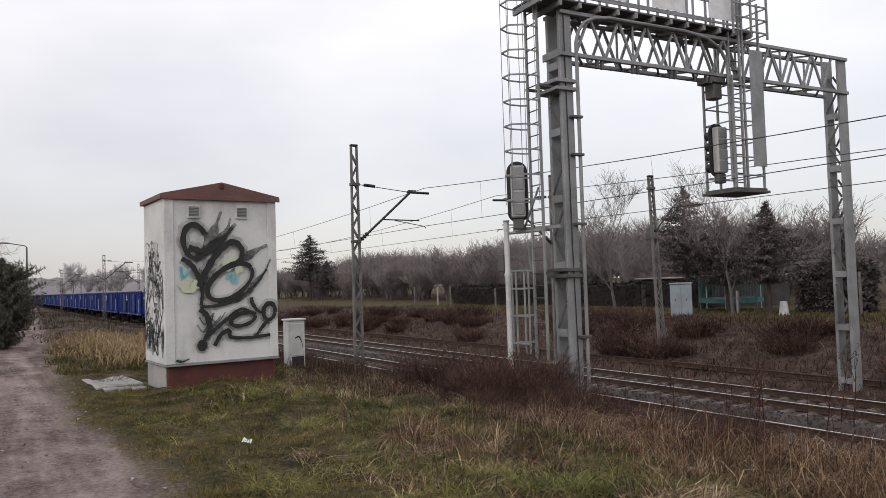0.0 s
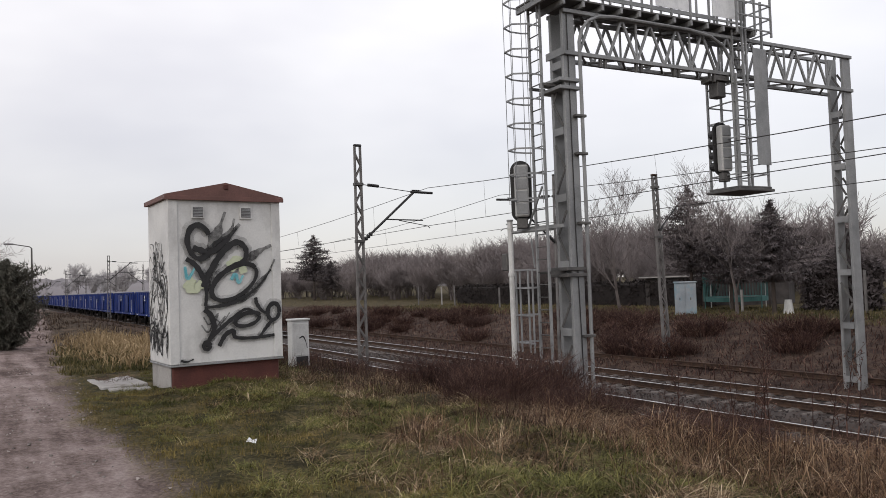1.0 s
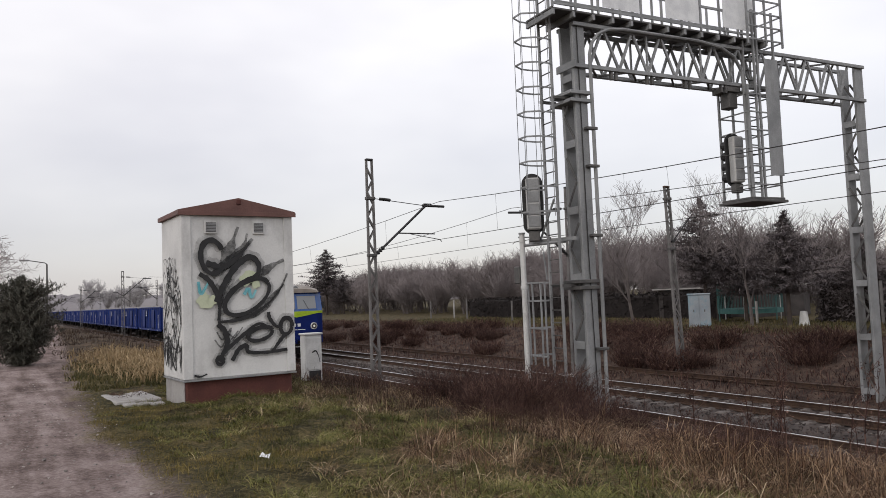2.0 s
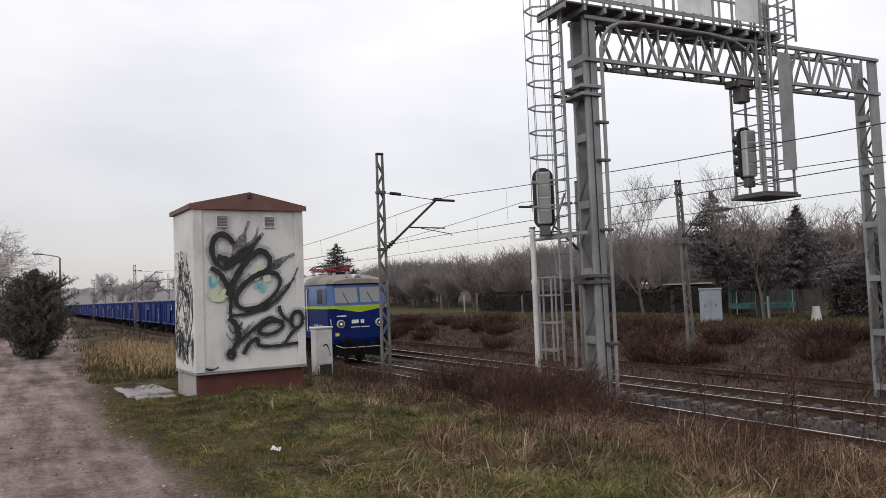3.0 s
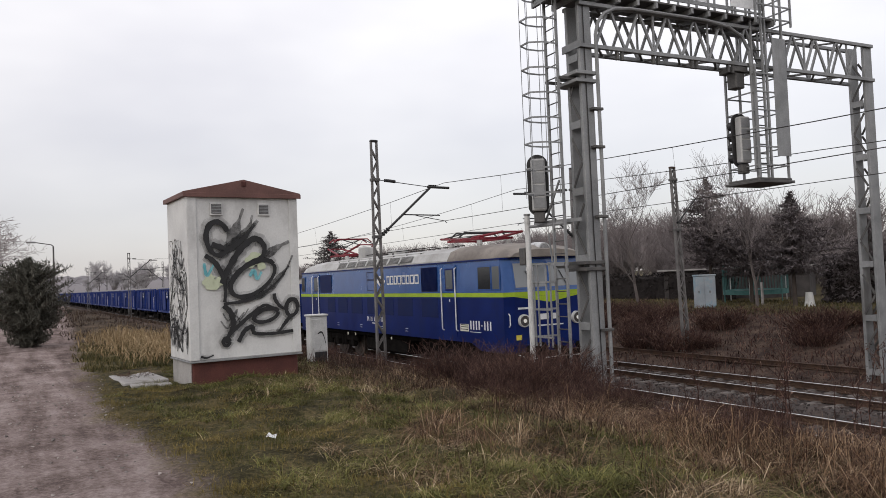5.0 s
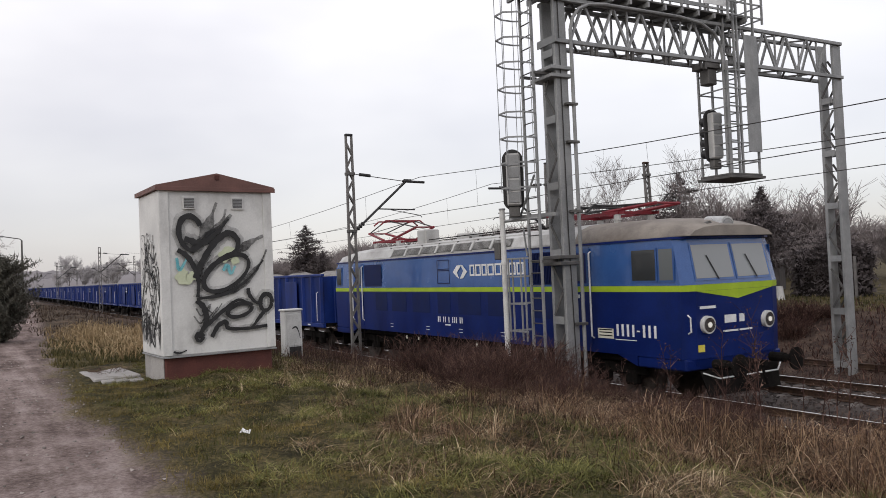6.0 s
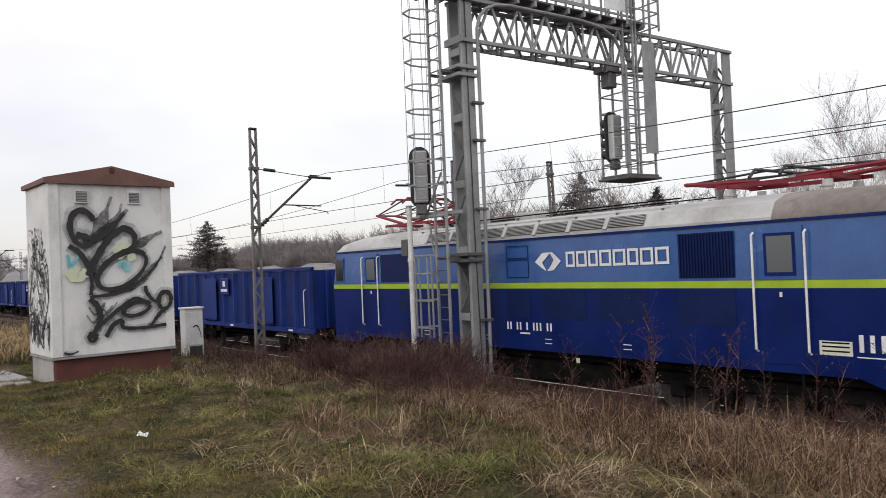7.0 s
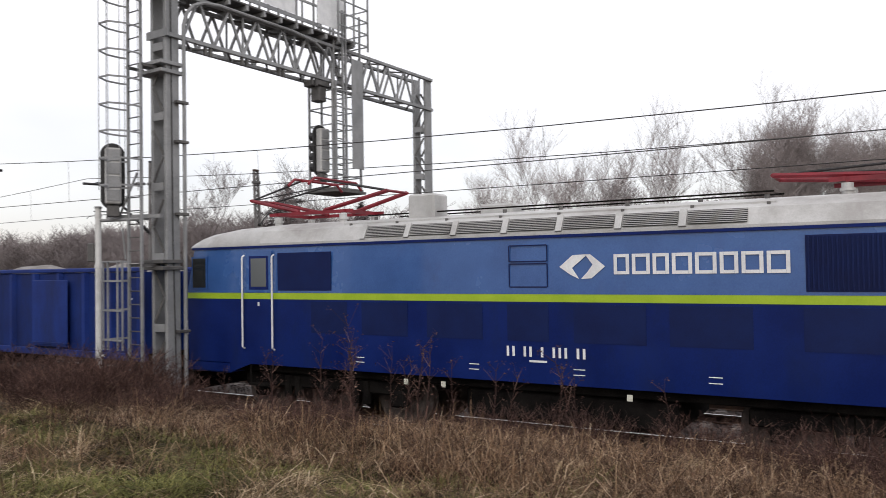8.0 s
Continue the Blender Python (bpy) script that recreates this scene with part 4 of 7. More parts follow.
def build_hut():
    W, D, Z0, Z1, ZR = 1.97, 1.42, 1.90, 4.70, 4.97
    # local x runs across the front, local y goes back
    h = thing("equipment_hut", "white panelled equipment hut with black graffiti and a red-brown roof", "equipment hut", pose(-13.52, 2.55, 0, 0, 0, 93))
    part("plinth", Shape().box(0.05, W - 0.05, 0.05, D - 0.05, 0.9, Z0 - 0.003, 0.02), M_PLINTH, h)
    part("plinth_side", Shape().box(0.03, 0.047, 0.10, D - 0.02, 0.9, Z0 - 0.02, 0.004), M_CONCRETE, h, "bare grey concrete plinth side")
    walls = part("wall_shell", Shape().box(0, W, 0, D, Z0, Z1, 0.015), M_WHITEWALL, h)
    for u in (0.0, W - 0.16):
        part("corner_post", Shape().box(u, u + 0.16, -0.022, -0.001, Z0 + 0.01, Z1 - 0.01, 0.006), M_WHITEWALL, walls)
    part("base_rail", Shape().box(-0.012, W + 0.012, -0.03, D, Z0 - 0.03, Z0 - 0.001, 0.004), M_GALV, walls)
    for u in (0.50, 1.34):
        v = part("vent_frame", Shape().box(u - 0.11, u + 0.11, -0.032, -0.001, 4.37, 4.59, 0.006), M_WHITEWALL, walls)
        part("vent_backing", Shape().box(u - 0.085, u + 0.085, -0.036, -0.0325, 4.40, 4.565, 0.0), M_GALVDARK, v)
        for k in range(6):
            part("slat", Shape().box(u - 0.08, u + 0.08, -0.046, -0.036, 4.41 + k * 0.026, 4.424 + k * 0.026, 0.0), M_GALV, v)
    e = 0.055
    r = Shape()
    for y0, y1 in ((-e, D + e),):
        pr = [(-e, Z1 + 0.0), (W + e, Z1 + 0.0), (W + e, Z1 + 0.075), (W / 2, ZR + 0.03), (-e, Z1 + 0.075)]
        r.loft([[(a, y, c) for a, c in pr] for y in (y0, y1)])
    part("roof", r, M_REDROOF, h)
    part("roof_trim", Shape().box(-e - 0.008, W + e + 0.008, -e - 0.012, -e - 0.001, Z1 - 0.02, Z1 + 0.055, 0.004), M_REDROOF, h)
    part("ridge_cap", Shape().box(W / 2 - 0.04, W / 2 + 0.04, -e - 0.02, -e - 0.002, ZR - 0.09, ZR + 0.0, 0.01), M_PLINTH, h)

    def px(x, y):
        return (x - 289) / 201 * W, 4.70 - (y - 352) / 297 * 2.8

    def front(u, v, k):
        return (u, -0.0230 - 0.0005 * k, v)

    K = W / 201
    jobs = [
        ("grey_smear", M_SPRAYGREY, smooth_path([px(362, 446), px(374, 412), px(388, 374)]), 22 * K, 0.8),
        ("grey_smear", M_SPRAYGREY, smooth_path([px(352, 452), px(384, 430), px(414, 396)]), 18 * K, 0.7),
        ("grey_smear", M_SPRAYGREY, smooth_path([px(422, 468), px(446, 449), px(472, 436)]), 13 * K, 0.6),
        ("grey_smear", M_SPRAYGREY, smooth_path([px(380, 545), px(425, 528), px(462, 492), px(478, 462)]), 15 * K, 0.8),
        ("lime_smear", M_SPRAYLIME, smooth_path([px(318, 500), px(332, 512), px(346, 505)]), 22 * K, 0.4),
        ("lime_smear", M_SPRAYLIME, smooth_path([px(392, 478), px(412, 466), px(420, 488)]), 20 * K, 0.4),
        ("teal_smear", M_SPRAYTEAL, smooth_path([px(316, 474), px(320, 496), px(330, 482), px(336, 470)]), 5 * K, 0.4),
        ("teal_smear", M_SPRAYTEAL, smooth_path([px(396, 500), px(404, 490), px(410, 506), px(418, 492)]), 6 * K, 0.4),
        ("thin_line", M_SPRAYGREY, smooth_path([px(346, 566), px(356, 580), px(372, 560), px(362, 590), px(384, 566), px(374, 584)]), 2.5 * K, 0.3),
        ("thin_line", M_SPRAYGREY, smooth_path([px(342, 580), px(354, 594), px(366, 572), px(378, 578), px(392, 560)]), 2.5 * K, 0.3),
        ("grey_smear", M_SPRAYGREY, smooth_path([px(366, 440), px(396, 412), px(404, 386)]), 12 * K, 0.7),
        ("grey_smear", M_SPRAYGREY, smooth_path([px(352, 520), px(356, 500), px(374, 470)]), 10 * K, 0.7),
        ("spray_line", M_SPRAY, ring_path(*px(341, 430), 20 * K, 30 * K, 8, 20, 330), 10 * K, 0.3),
        ("spray_line", M_SPRAY, smooth_path([px(330, 440), px(348, 447), px(352, 452), px(338, 462)]), 11 * K, 0.3),
        ("spray_line", M_SPRAY, smooth_path([px(352, 452), px(372, 442), px(396, 420), px(408, 404)]), 9 * K, 0.6),
        ("spray_line", M_SPRAY, smooth_path([px(318, 460), px(334, 472), px(347, 496), px(352, 522), px(350, 546)]), 9 * K, 0.35),
        ("spray_line", M_SPRAY, smooth_path([px(346, 512), px(362, 478), px(384, 446), px(408, 430), px(424, 444), px(420, 464), px(396, 476), px(372, 494)]), 11 * K, 0.3),
        ("spray_line", M_SPRAY, ring_path(*px(402, 504), 46 * K, 25 * K, 32), 9 * K, 0.3),
        ("spray_line", M_SPRAY, smooth_path([px(348, 549), px(388, 545), px(424, 530), px(452, 506), px(470, 482)]), 6 * K, 0.5),
        ("spray_line", M_SPRAY, smooth_path([px(348, 552), px(360, 566), px(364, 588), px(356, 606), px(350, 620)]), 10 * K, 0.3),
        ("spray_line", M_SPRAY, ring_path(*px(351, 618), 6 * K, 7 * K, 0), 6 * K, 0.1),
        ("spray_line", M_SPRAY, smooth_path([px(356, 606), px(376, 588), px(398, 570), px(422, 555), px(444, 566)]), 7 * K, 0.3),
        ("spray_line", M_SPRAY, ring_path(*px(424, 574), 23 * K, 11 * K, 14), 8 * K, 0.2),
        ("spray_line", M_SPRAY, smooth_path([px(372, 620), px(384, 600), px(398, 594), px(402, 606), px(436, 609), px(474, 606)]), 8 * K, 0.3),
        ("spray_line", M_SPRAY, smooth_path([px(440, 534), px(442, 546), px(452, 560), px(466, 566)]), 7 * K, 0.3),
        ("spray_line", M_SPRAY, ring_path(*px(473, 562), 11 * K, 15 * K, -10), 8 * K, 0.2),
        ("spray_line", M_SPRAY, smooth_path([px(470, 578), px(458, 592), px(446, 608)]), 7 * K, 0.3),
        ("spray_line", M_SPRAY, smooth_path([px(306, 641), px(316, 644), px(328, 640)]), 4 * K, 0.5),
    ]
    mists = [("overspray", M_SPRAYMIST, path, w * 2.1, tp) for nm, mt, path, w, tp in jobs if mt is M_SPRAY]
    for k, (nm, mt, path, w, tp) in enumerate(mists + jobs):
        part(nm, stroke(path, w * (1.02 if nm == "spray_line" else 1.15), k, front, tp), mt, walls)
    rng = random.Random(11)

    def side(u, v, k):
        return (-0.004 - 0.001 * k, u, v)

    for k in range(70):
        u, v = rng.uniform(0.15, D - 0.15), rng.uniform(2.2, 4.0)
        pts = [(u, v)]
        for _ in range(rng.randint(4, 7)):
            u = min(max(u + rng.uniform(-0.20, 0.20), 0.08), D - 0.08)
            v += rng.uniform(-0.32, 0.14) if v > 2.3 else rng.uniform(0.05, 0.4)
            v = min(max(v, 2.0), 4.35)
            pts.append((u, v))
        part("side_scrawl", stroke(smooth_path(pts, 4), rng.uniform(0.02, 0.05), k % 12, side, 0.5), M_SPRAY if k % 3 == 0 else M_SPRAYGREY, walls)


build_hut()

t = thing("switch_cabinet", "small white lineside switch cabinet with a torn door", "switch cabinet", pose(-16.4, 5.86, 1.22, 0, 0, 92) @ Matrix.Diagonal((0.82, 0.9, 1.0, 1)))
part("body", Shape().box(-0.24, 0.24, 0, 0.32, -0.1, 1.18, 0.015), M_WHITEWALL, t)
part("lid", Shape().box(-0.27, 0.27, -0.03, 0.35, 1.182, 1.225, 0.012), M_WHITEWALL, t)
part("door", Shape().box(-0.20, 0.20, -0.018, -0.002, 0.42, 1.12, 0.006), M_WHITEPOLE, t)
# No real opening: a black plate stands for the shade inside the bay.
part("open_bay", Shape().box(-0.14, 0.20, -0.014, -0.003, 0.10, 0.40, 0.004), M_BLACK, t, "black plate painted as the shaded open bay")
part("spray_mark", stroke(smooth_path([(-0.05, 0.80), (0.06, 0.83), (0.13, 0.72), (0.17, 0.58)]), 0.035, 0, lambda u, v, k: (u, -0.022, v), 0.5), M_SPRAY, t)

t = thing("concrete_slab", "pale broken concrete slab in the grass beside the hut", "slab", pose(-15.6, 2.0, 1.47, 0.6, 0, 4))
part("slab", Shape().box(-1.15, 0.85, -0.42, 0.35, -0.12, 0.05, 0.02), M_CONCRETE, t)
for k in range(3):
    part("fragment", Shape().box(0.9 + 0.12 * k, 1.15 + 0.12 * k, -0.35 + 0.2 * k, -0.12 + 0.2 * k, -0.1, 0.03, 0.02), M_CONCRETE, t)
t = thing("litter_scrap", "crumpled white paper scrap on the turf", "litter", pose(-8.05, 2.32, ground_z(-8.05, 2.32) + 0.03, 12, 8, 30))
part("paper", Shape().add([(-0.06, -0.03, 0), (0.01, -0.05, 0.03), (0.07, -0.02, 0.01), (0.05, 0.03, 0.04), (-0.01, 0.02, 0.015), (-0.07, 0.03, 0.03)], [(0, 1, 4, 5), (1, 2, 3, 4)]), M_WHITE, t)


# ---- electric locomotive (local x forward, y to its left, z up from the rail heads) ----
LB, HW = 8.83, 1.49      # half length to the side corner, half width


def plan(z, inset, corner, nose):
    """One horizontal outline of the body, with blunt three-sided ends."""
    y = HW - inset
    half = [(corner, -y), (corner + (nose - corner) * 0.70, -y * 0.80), (nose, 0.0), (corner + (nose - corner) * 0.70, y * 0.80), (corner, y)]
    return [(px, py, z) for px, py in half] + [(-px, -py, z) for px, py in half]


def side_panel(name, parent, x0, x1, z0, z1, material, thick=0.006, near=True, label="", bev=0.0):
    """A plate on both long sides; the near one is at -y."""
    for sy in (-1, 1):
        y0, y1 = sorted((sy * (HW + 0.002), sy * (HW + 0.002 + thick)))
        part(name, Shape().box(x0, x1, y0, y1, z0, z1, bev), material, parent, label)


def patch(a, b, c, d, u0, u1, v0, v1, off, thick):
    """A plate on the four-cornered face a b c d (a-b below, d-c above), inset by fractions."""
    a, b, c, d = (Vector(p) for p in (a, b, c, d))

    def at(u, v):
        return (a * (1 - u) + b * u) * (1 - v) + (d * (1 - u) + c * u) * v
    n = (b - a).cross(d - a).normalized()
    return Shape().plate([at(u, v) + n * off for u, v in ((u0, v0), (u1, v0), (u1, v1), (u0, v1))], n, thick), n, at


def pantograph(parent, x, z, raised):
    base = Shape()
    for y in (-0.55, 0.55):
        base.bar((x - 1.15, y, z + 0.22), (x + 1.15, y, z + 0.22), 0.05, 0.07)
    for dx in (-0.95, 0.95):
        base.bar((x + dx, -0.60, z + 0.22), (x + dx, 0.60, z + 0.22), 0.05, 0.07)
    p = part("pantograph", base, M_RED, parent, "red pantograph base frame")
    for dx in (-0.9, 0.9):
        for y in (-0.55, 0.55):
            part("insulator", Shape().tube([(x + dx, y, z - 0.04), (x + dx, y, z + 0.16)], 0.085, 10).tube([(x + dx, y, z + 0.04), (x + dx, y, z + 0.08)], 0.11, 10), M_ROOFGREY, p)
    h = 0.92 if raised else 0.42
    kx = 1.90 if raised else 1.95
    kz = 0.60 if raised else 0.36
    for s in (-1, 1):
        arm = Shape()
        for y in (-0.5, 0.5):
            arm.tube([(x + s * 0.35, y, z + 0.26), (x + s * kx, y * 0.7, z + kz)], 0.045, 6)
        arm.tube([(x + s * kx, -0.4, z + kz), (x + s * kx, 0.4, z + kz)], 0.03, 6)
        part("lower_arm", arm, M_RED, p, "red lower arm")
        up = Shape()
        for y in (-0.35, 0.35):
            up.tube([(x + s * kx, y, z + kz), (x + s * 0.28, y * 1.5, z + h)], 0.022, 6)
        up.tube([(x + s * kx, -0.33, z + kz), (x + s * 0.28, 0.5, z + h)], 0.014, 5)
        part("upper_arm", up, M_BLACK, p, "thin dark upper arm")
    hd = Shape()
    for dx in (-0.28, 0.28):
        hd.tube([(x + dx, -0.92, z + h - 0.12), (x + dx, -0.72, z + h + 0.03), (x + dx, 0.72, z + h + 0.03), (x + dx, 0.92, z + h - 0.12)], 0.03, 6)
    hd.bar((x - 0.28, -0.5, z + h), (x + 0.28, -0.5, z + h), 0.03).bar((x - 0.28, 0.5, z + h), (x + 0.28, 0.5, z + h), 0.03)
    part("collector_head", hd, M_RED if raised else M_BLACK, p)


def wheelset_mesh(r):
    s = Shape()
    s.tube([(0, -0.95, 0), (0, 0.95, 0)], 0.08, 10)
    for sy in (-1, 1):
        s.tube([(0, sy * 0.68, 0), (0, sy * 0.71, 0)], r + 0.03, 28)
        s.tube([(0, sy * 0.712, 0), (0, sy * 0.82, 0)], r, 28)
        s.tube([(0, sy * 0.82, 0), (0, sy * 0.84, 0)], r * 0.78, 20)
        for k in range(6):
            a = k * math.pi / 3
            s.tube([(r * 0.5 * math.cos(a), sy * 0.84, r * 0.5 * math.sin(a)), (r * 0.5 * math.cos(a), sy * 0.855, r * 0.5 * math.sin(a))], r * 0.11, 8)
    return s


WHEELSETS = []


def bogie(parent, x, axles, r, mesh):
    f = Shape()
    half = max(abs(a) for a in axles) + r * 0.75
    for sy in (-1, 1):
        f.box(-half, half, sy * 1.06 - 0.06, sy * 1.06 + 0.06, r + 0.05, r + 0.32, 0.03)
        for a in axles:
            f.box(a - 0.17, a + 0.17, sy * 1.06 - 0.11, sy * 1.06 + 0.11, r - 0.17, r + 0.15, 0.04)
        for a, c in zip(axles, axles[1:]):
            m = (a + c) / 2
            for dx in (-0.14, 0.14):
                f.tube([(m + dx, sy * 1.10, r - 0.15), (m + dx, sy * 1.10, r + 0.30)], 0.09, 8)
    f.box(-0.2, 0.2, -1.0, 1.0, r, r + 0.25, 0.03)
    b = part("bogie", f, M_UNDER, parent, "sooty black bogie frame")
    b.location = (x, 0, 0)
    for a in axles:
        w = new("wheelset", mesh)
        w.parent = b
        w.location = (a, 0, r)
        WHEELSETS.append((w, a, r))
    return b


def buffers(parent, x, z=1.05):
    for sx in (-1, 1):
        for y in (-0.875, 0.875):
            part("buffer", Shape().tube([(sx * (x - 0.62), y, z), (sx * (x - 0.28), y, z)], 0.10, 12).tube([(sx * (x - 0.28), y, z), (sx * (x - 0.04), y, z)], 0.075, 12).tube([(sx * (x - 0.04), y, z), (sx * x, y, z)], 0.235, 18), M_UNDER, parent)
        part("coupler", Shape().bar((sx * (x - 0.6), 0, z), (sx * (x - 0.08), 0, z - 0.02), 0.09, 0.12).tube([(sx * (x - 0.2), 0.0, z - 0.05), (sx * (x - 0.12), 0.05, z - 0.45)], 0.03, 6).tube([(sx * (x - 0.5), -0.35, z - 0.05), (sx * (x - 0.2), -0.36, z - 0.35), (sx * (x - 0.3), -0.3, z - 0.55)], 0.025, 6), M_UNDER, parent)


def build_loco():
    lo = thing("electric_locomotive", "blue six-axle electric freight locomotive with a lime stripe and grey roof", "locomotive")
    low = Shape().loft([plan(1.16, 0.0, LB - 0.10, LB + 0.08), plan(2.52, 0.0, LB - 0.06, LB + 0.11)])
    body = part("lower_body", low, M_BLUE_LO, lo, "dark navy lower body")
    for sx in (-1, 1):
        sk = Shape()
        sk.box(*sorted((sx * (LB - 1.35), sx * (LB - 0.02))), -HW + 0.01, HW - 0.01, 0.93, 1.158, 0.03)
        part("cab_skirt", sk, M_BLUE_LO, body)
        sk = Shape().plate([(sx * (LB - 1.35), -HW + 0.012, 1.158), (sx * (LB - 1.35), -HW + 0.012, 0.94), (sx * (LB - 1.95), -HW + 0.012, 1.158)], (0, 1, 0), 0.02)
        part("skirt_gusset", sk, M_BLUE_LO, body)
        nose0, nose1 = plan(0.95, 0.02, LB - 0.16, LB + 0.02), plan(1.157, 0.01, LB - 0.11, LB + 0.07)
        pick = [q for q in range(len(nose0)) if nose0[q][0] * sx > 0]
        part("nose_beam", Shape().loft([[nose0[q] for q in pick], [nose1[q] for q in pick]]), M_BLUE_LO, body)
        part("plough", Shape().plate([(sx * (LB + 0.05), -1.2, 0.92), (sx * (LB + 0.05), 1.2, 0.92), (sx * (LB + 0.18), 1.1, 0.42), (sx * (LB + 0.18), -1.1, 0.42)], (sx, 0, 0), 0.03), M_UNDER, lo)
    part("lime_stripe", Shape().loft([plan(2.522, -0.004, LB - 0.056, LB + 0.114), plan(2.648, -0.004, LB - 0.054, LB + 0.114)]), M_LIME, lo)
    upper0, upper1 = plan(2.65, 0.0, LB - 0.06, LB + 0.11), plan(3.585, 0.03, LB - 0.26, LB - 0.08)
    up = part("upper_body", Shape().loft([upper0, upper1]), M_BLUE_UP, lo, "glossy blue upper body, lightened by painted sky sheen")
    part("gutter", Shape().loft([plan(3.587, 0.0, LB - 0.22, LB - 0.02), plan(3.635, 0.0, LB - 0.22, LB - 0.02)]), M_BLUE_LO, lo)
    # roof: a low arch that droops over the cabs
    def arch(x, top, edge, w):
        return [(x, -w, 3.637), (x, -w, 3.637 + edge * 0.15), (x, -w * 0.90, 3.637 + edge), (x, -w * 0.66, 3.637 + edge + (top - edge) * 0.66), (x, -w * 0.3, 3.637 + top * 0.985), (x, w * 0.3, 3.637 + top * 0.985), (x, w * 0.66, 3.637 + edge + (top - edge) * 0.66), (x, w * 0.90, 3.637 + edge), (x, w, 3.637 + edge * 0.15), (x, w, 3.637)]
    mid = [arch(x, 0.50, 0.30, HW - 0.01) for x in (-6.6, -3.0, 0.0, 3.0, 5.6)]
    part("roof", Shape().loft(mid), M_ROOFGREY, lo, "grey painted roof", smooth=False)
    for sx in (-1, 1):
        x0 = 5.603 if sx > 0 else -6.603
        ends = [(abs(x0), 0.50, 0.30, HW - 0.01), (7.6, 0.46, 0.28, HW - 0.02), (8.45, 0.36, 0.20, HW - 0.06), (8.90, 0.22, 0.10, HW - 0.22)]
        part("cab_roof", Shape().loft([arch(sx * a, tp, ed, w) for a, tp, ed, w in ends]), M_ROOFTAN if sx > 0 else M_ROOFGREY, lo, "sooty tan cab roof" if sx > 0 else "grey cab roof", smooth=True)
    # roof side grilles
    for k in range(7):
        x0 = -3.92 + k * 1.005
        for sy in (1, -1):
            gr = Shape().add([(x0 + 0.07, sy * (-HW + 0.004), 3.72), (x0 + 0.93, sy * (-HW + 0.004), 3.72), (x0 + 0.93, sy * (-HW * 0.905 - 0.012), 3.93), (x0 + 0.07, sy * (-HW * 0.905 - 0.012), 3.93)], [(0, 1, 2, 3)])
            p = part("roof_grille", gr, M_BLACK, lo, "dark louvred roof grille")
            for j in range(7):
                f = (j + 0.5) / 7
                y = -HW + f * (HW * 0.095) - 0.012
                part("slat", Shape().bar((x0 + 0.07, sy * y, 3.72 + 0.21 * f), (x0 + 0.93, sy * y, 3.72 + 0.21 * f), 0.012, 0.012), M_ROOFGREY, p)
            part("grille_rib", Shape().bar((x0 + 0.0, sy * (-HW - 0.012), 3.69), (x0 + 0.0, sy * (-HW * 0.90 - 0.012), 3.95), 0.11, 0.03, (0, -1, 0.4)), M_ROOFGREY, p)
    # side panels, doors, windows
    side_panel("dark_panel", up, -6.08, -4.68, 2.70, 3.47, M_BLUE_PAN)
    for z0, z1 in ((2.77, 3.16), (3.20, 3.47)):
        for a in ((-0.82, -0.80), (-0.12, -0.10)):
            side_panel("hatch_edge", up, *a, z0, z1, M_BLUE_PAN, 0.004)
        for c in (z0, z1):
            side_panel("hatch_edge", up, -0.80, -0.12, c - 0.01, c + 0.01, M_BLUE_PAN, 0.0045)
    side_panel("side_grille", up, 3.80, 4.92, 2.70, 3.50, M_BLUE_PAN, 0.004, label="dark blue ribbed grille")
    for k in range(18):
        side_panel("grille_rib", up, 3.83 + k * 0.061, 3.852 + k * 0.061, 2.72, 3.48, M_BLUE_PAN, 0.03)
    for x0, x1 in ((-6.8, -5.6), (-5.2, -4.3), (-3.95, -2.9), (-2.48, -1.34), (-0.86, -0.10), (0.34, 1.53), (1.89, 3.09), (3.76, 4.9)):
        if x0 > -6.5:
            side_panel("lower_louvre", body, x0, x1, 1.86, 2.48, M_BLUE_PAN, 0.004)
    for xa, xb in ((-7.02, -6.18), (5.28, 6.17)):
        side_panel("door_upper", up, xa + 0.06, xb - 0.06, 2.655, 3.52, M_BLUE_UP, 0.012)
        side_panel("door_lower", body, xa + 0.06, xb - 0.06, 1.30, 2.515, M_BLUE_LO, 0.012)
        m = (xa + xb) / 2
        side_panel("door_window_frame", up, m - 0.27, m + 0.27, 2.72, 3.42, M_BLUE_LO, 0.018)
        side_panel("door_window", up, m - 0.215, m + 0.215, 2.78, 3.37, M_PALEGLASS, 0.022)
        side_panel("door_handle", body, m - 0.02, m + 0.02, 2.38, 2.46, M_WHITE, 0.03)
        for sy in (-1, 1):
            for x in (xa, xb):
                part("handrail", Shape().tube([(x, sy * (HW + 0.01), 3.44), (x, sy * (HW + 0.07), 3.40), (x, sy * (HW + 0.07), 1.52), (x, sy * (HW + 0.01), 1.48)], 0.020, 8), M_WHITE, lo, "white door handrail")
            part("step", Shape().box(m - 0.3, m + 0.3, *sorted((sy * (HW - 0.2), sy * (HW + 0.02))), 0.72, 0.76, 0.0).bar((m - 0.28, sy * (HW - 0.03), 0.74), (m - 0.28, sy * (HW - 0.03), 1.2), 0.03).bar((m + 0.28, sy * (HW - 0.03), 0.74), (m + 0.28, sy * (HW - 0.03), 1.2), 0.03), M_UNDER, lo)
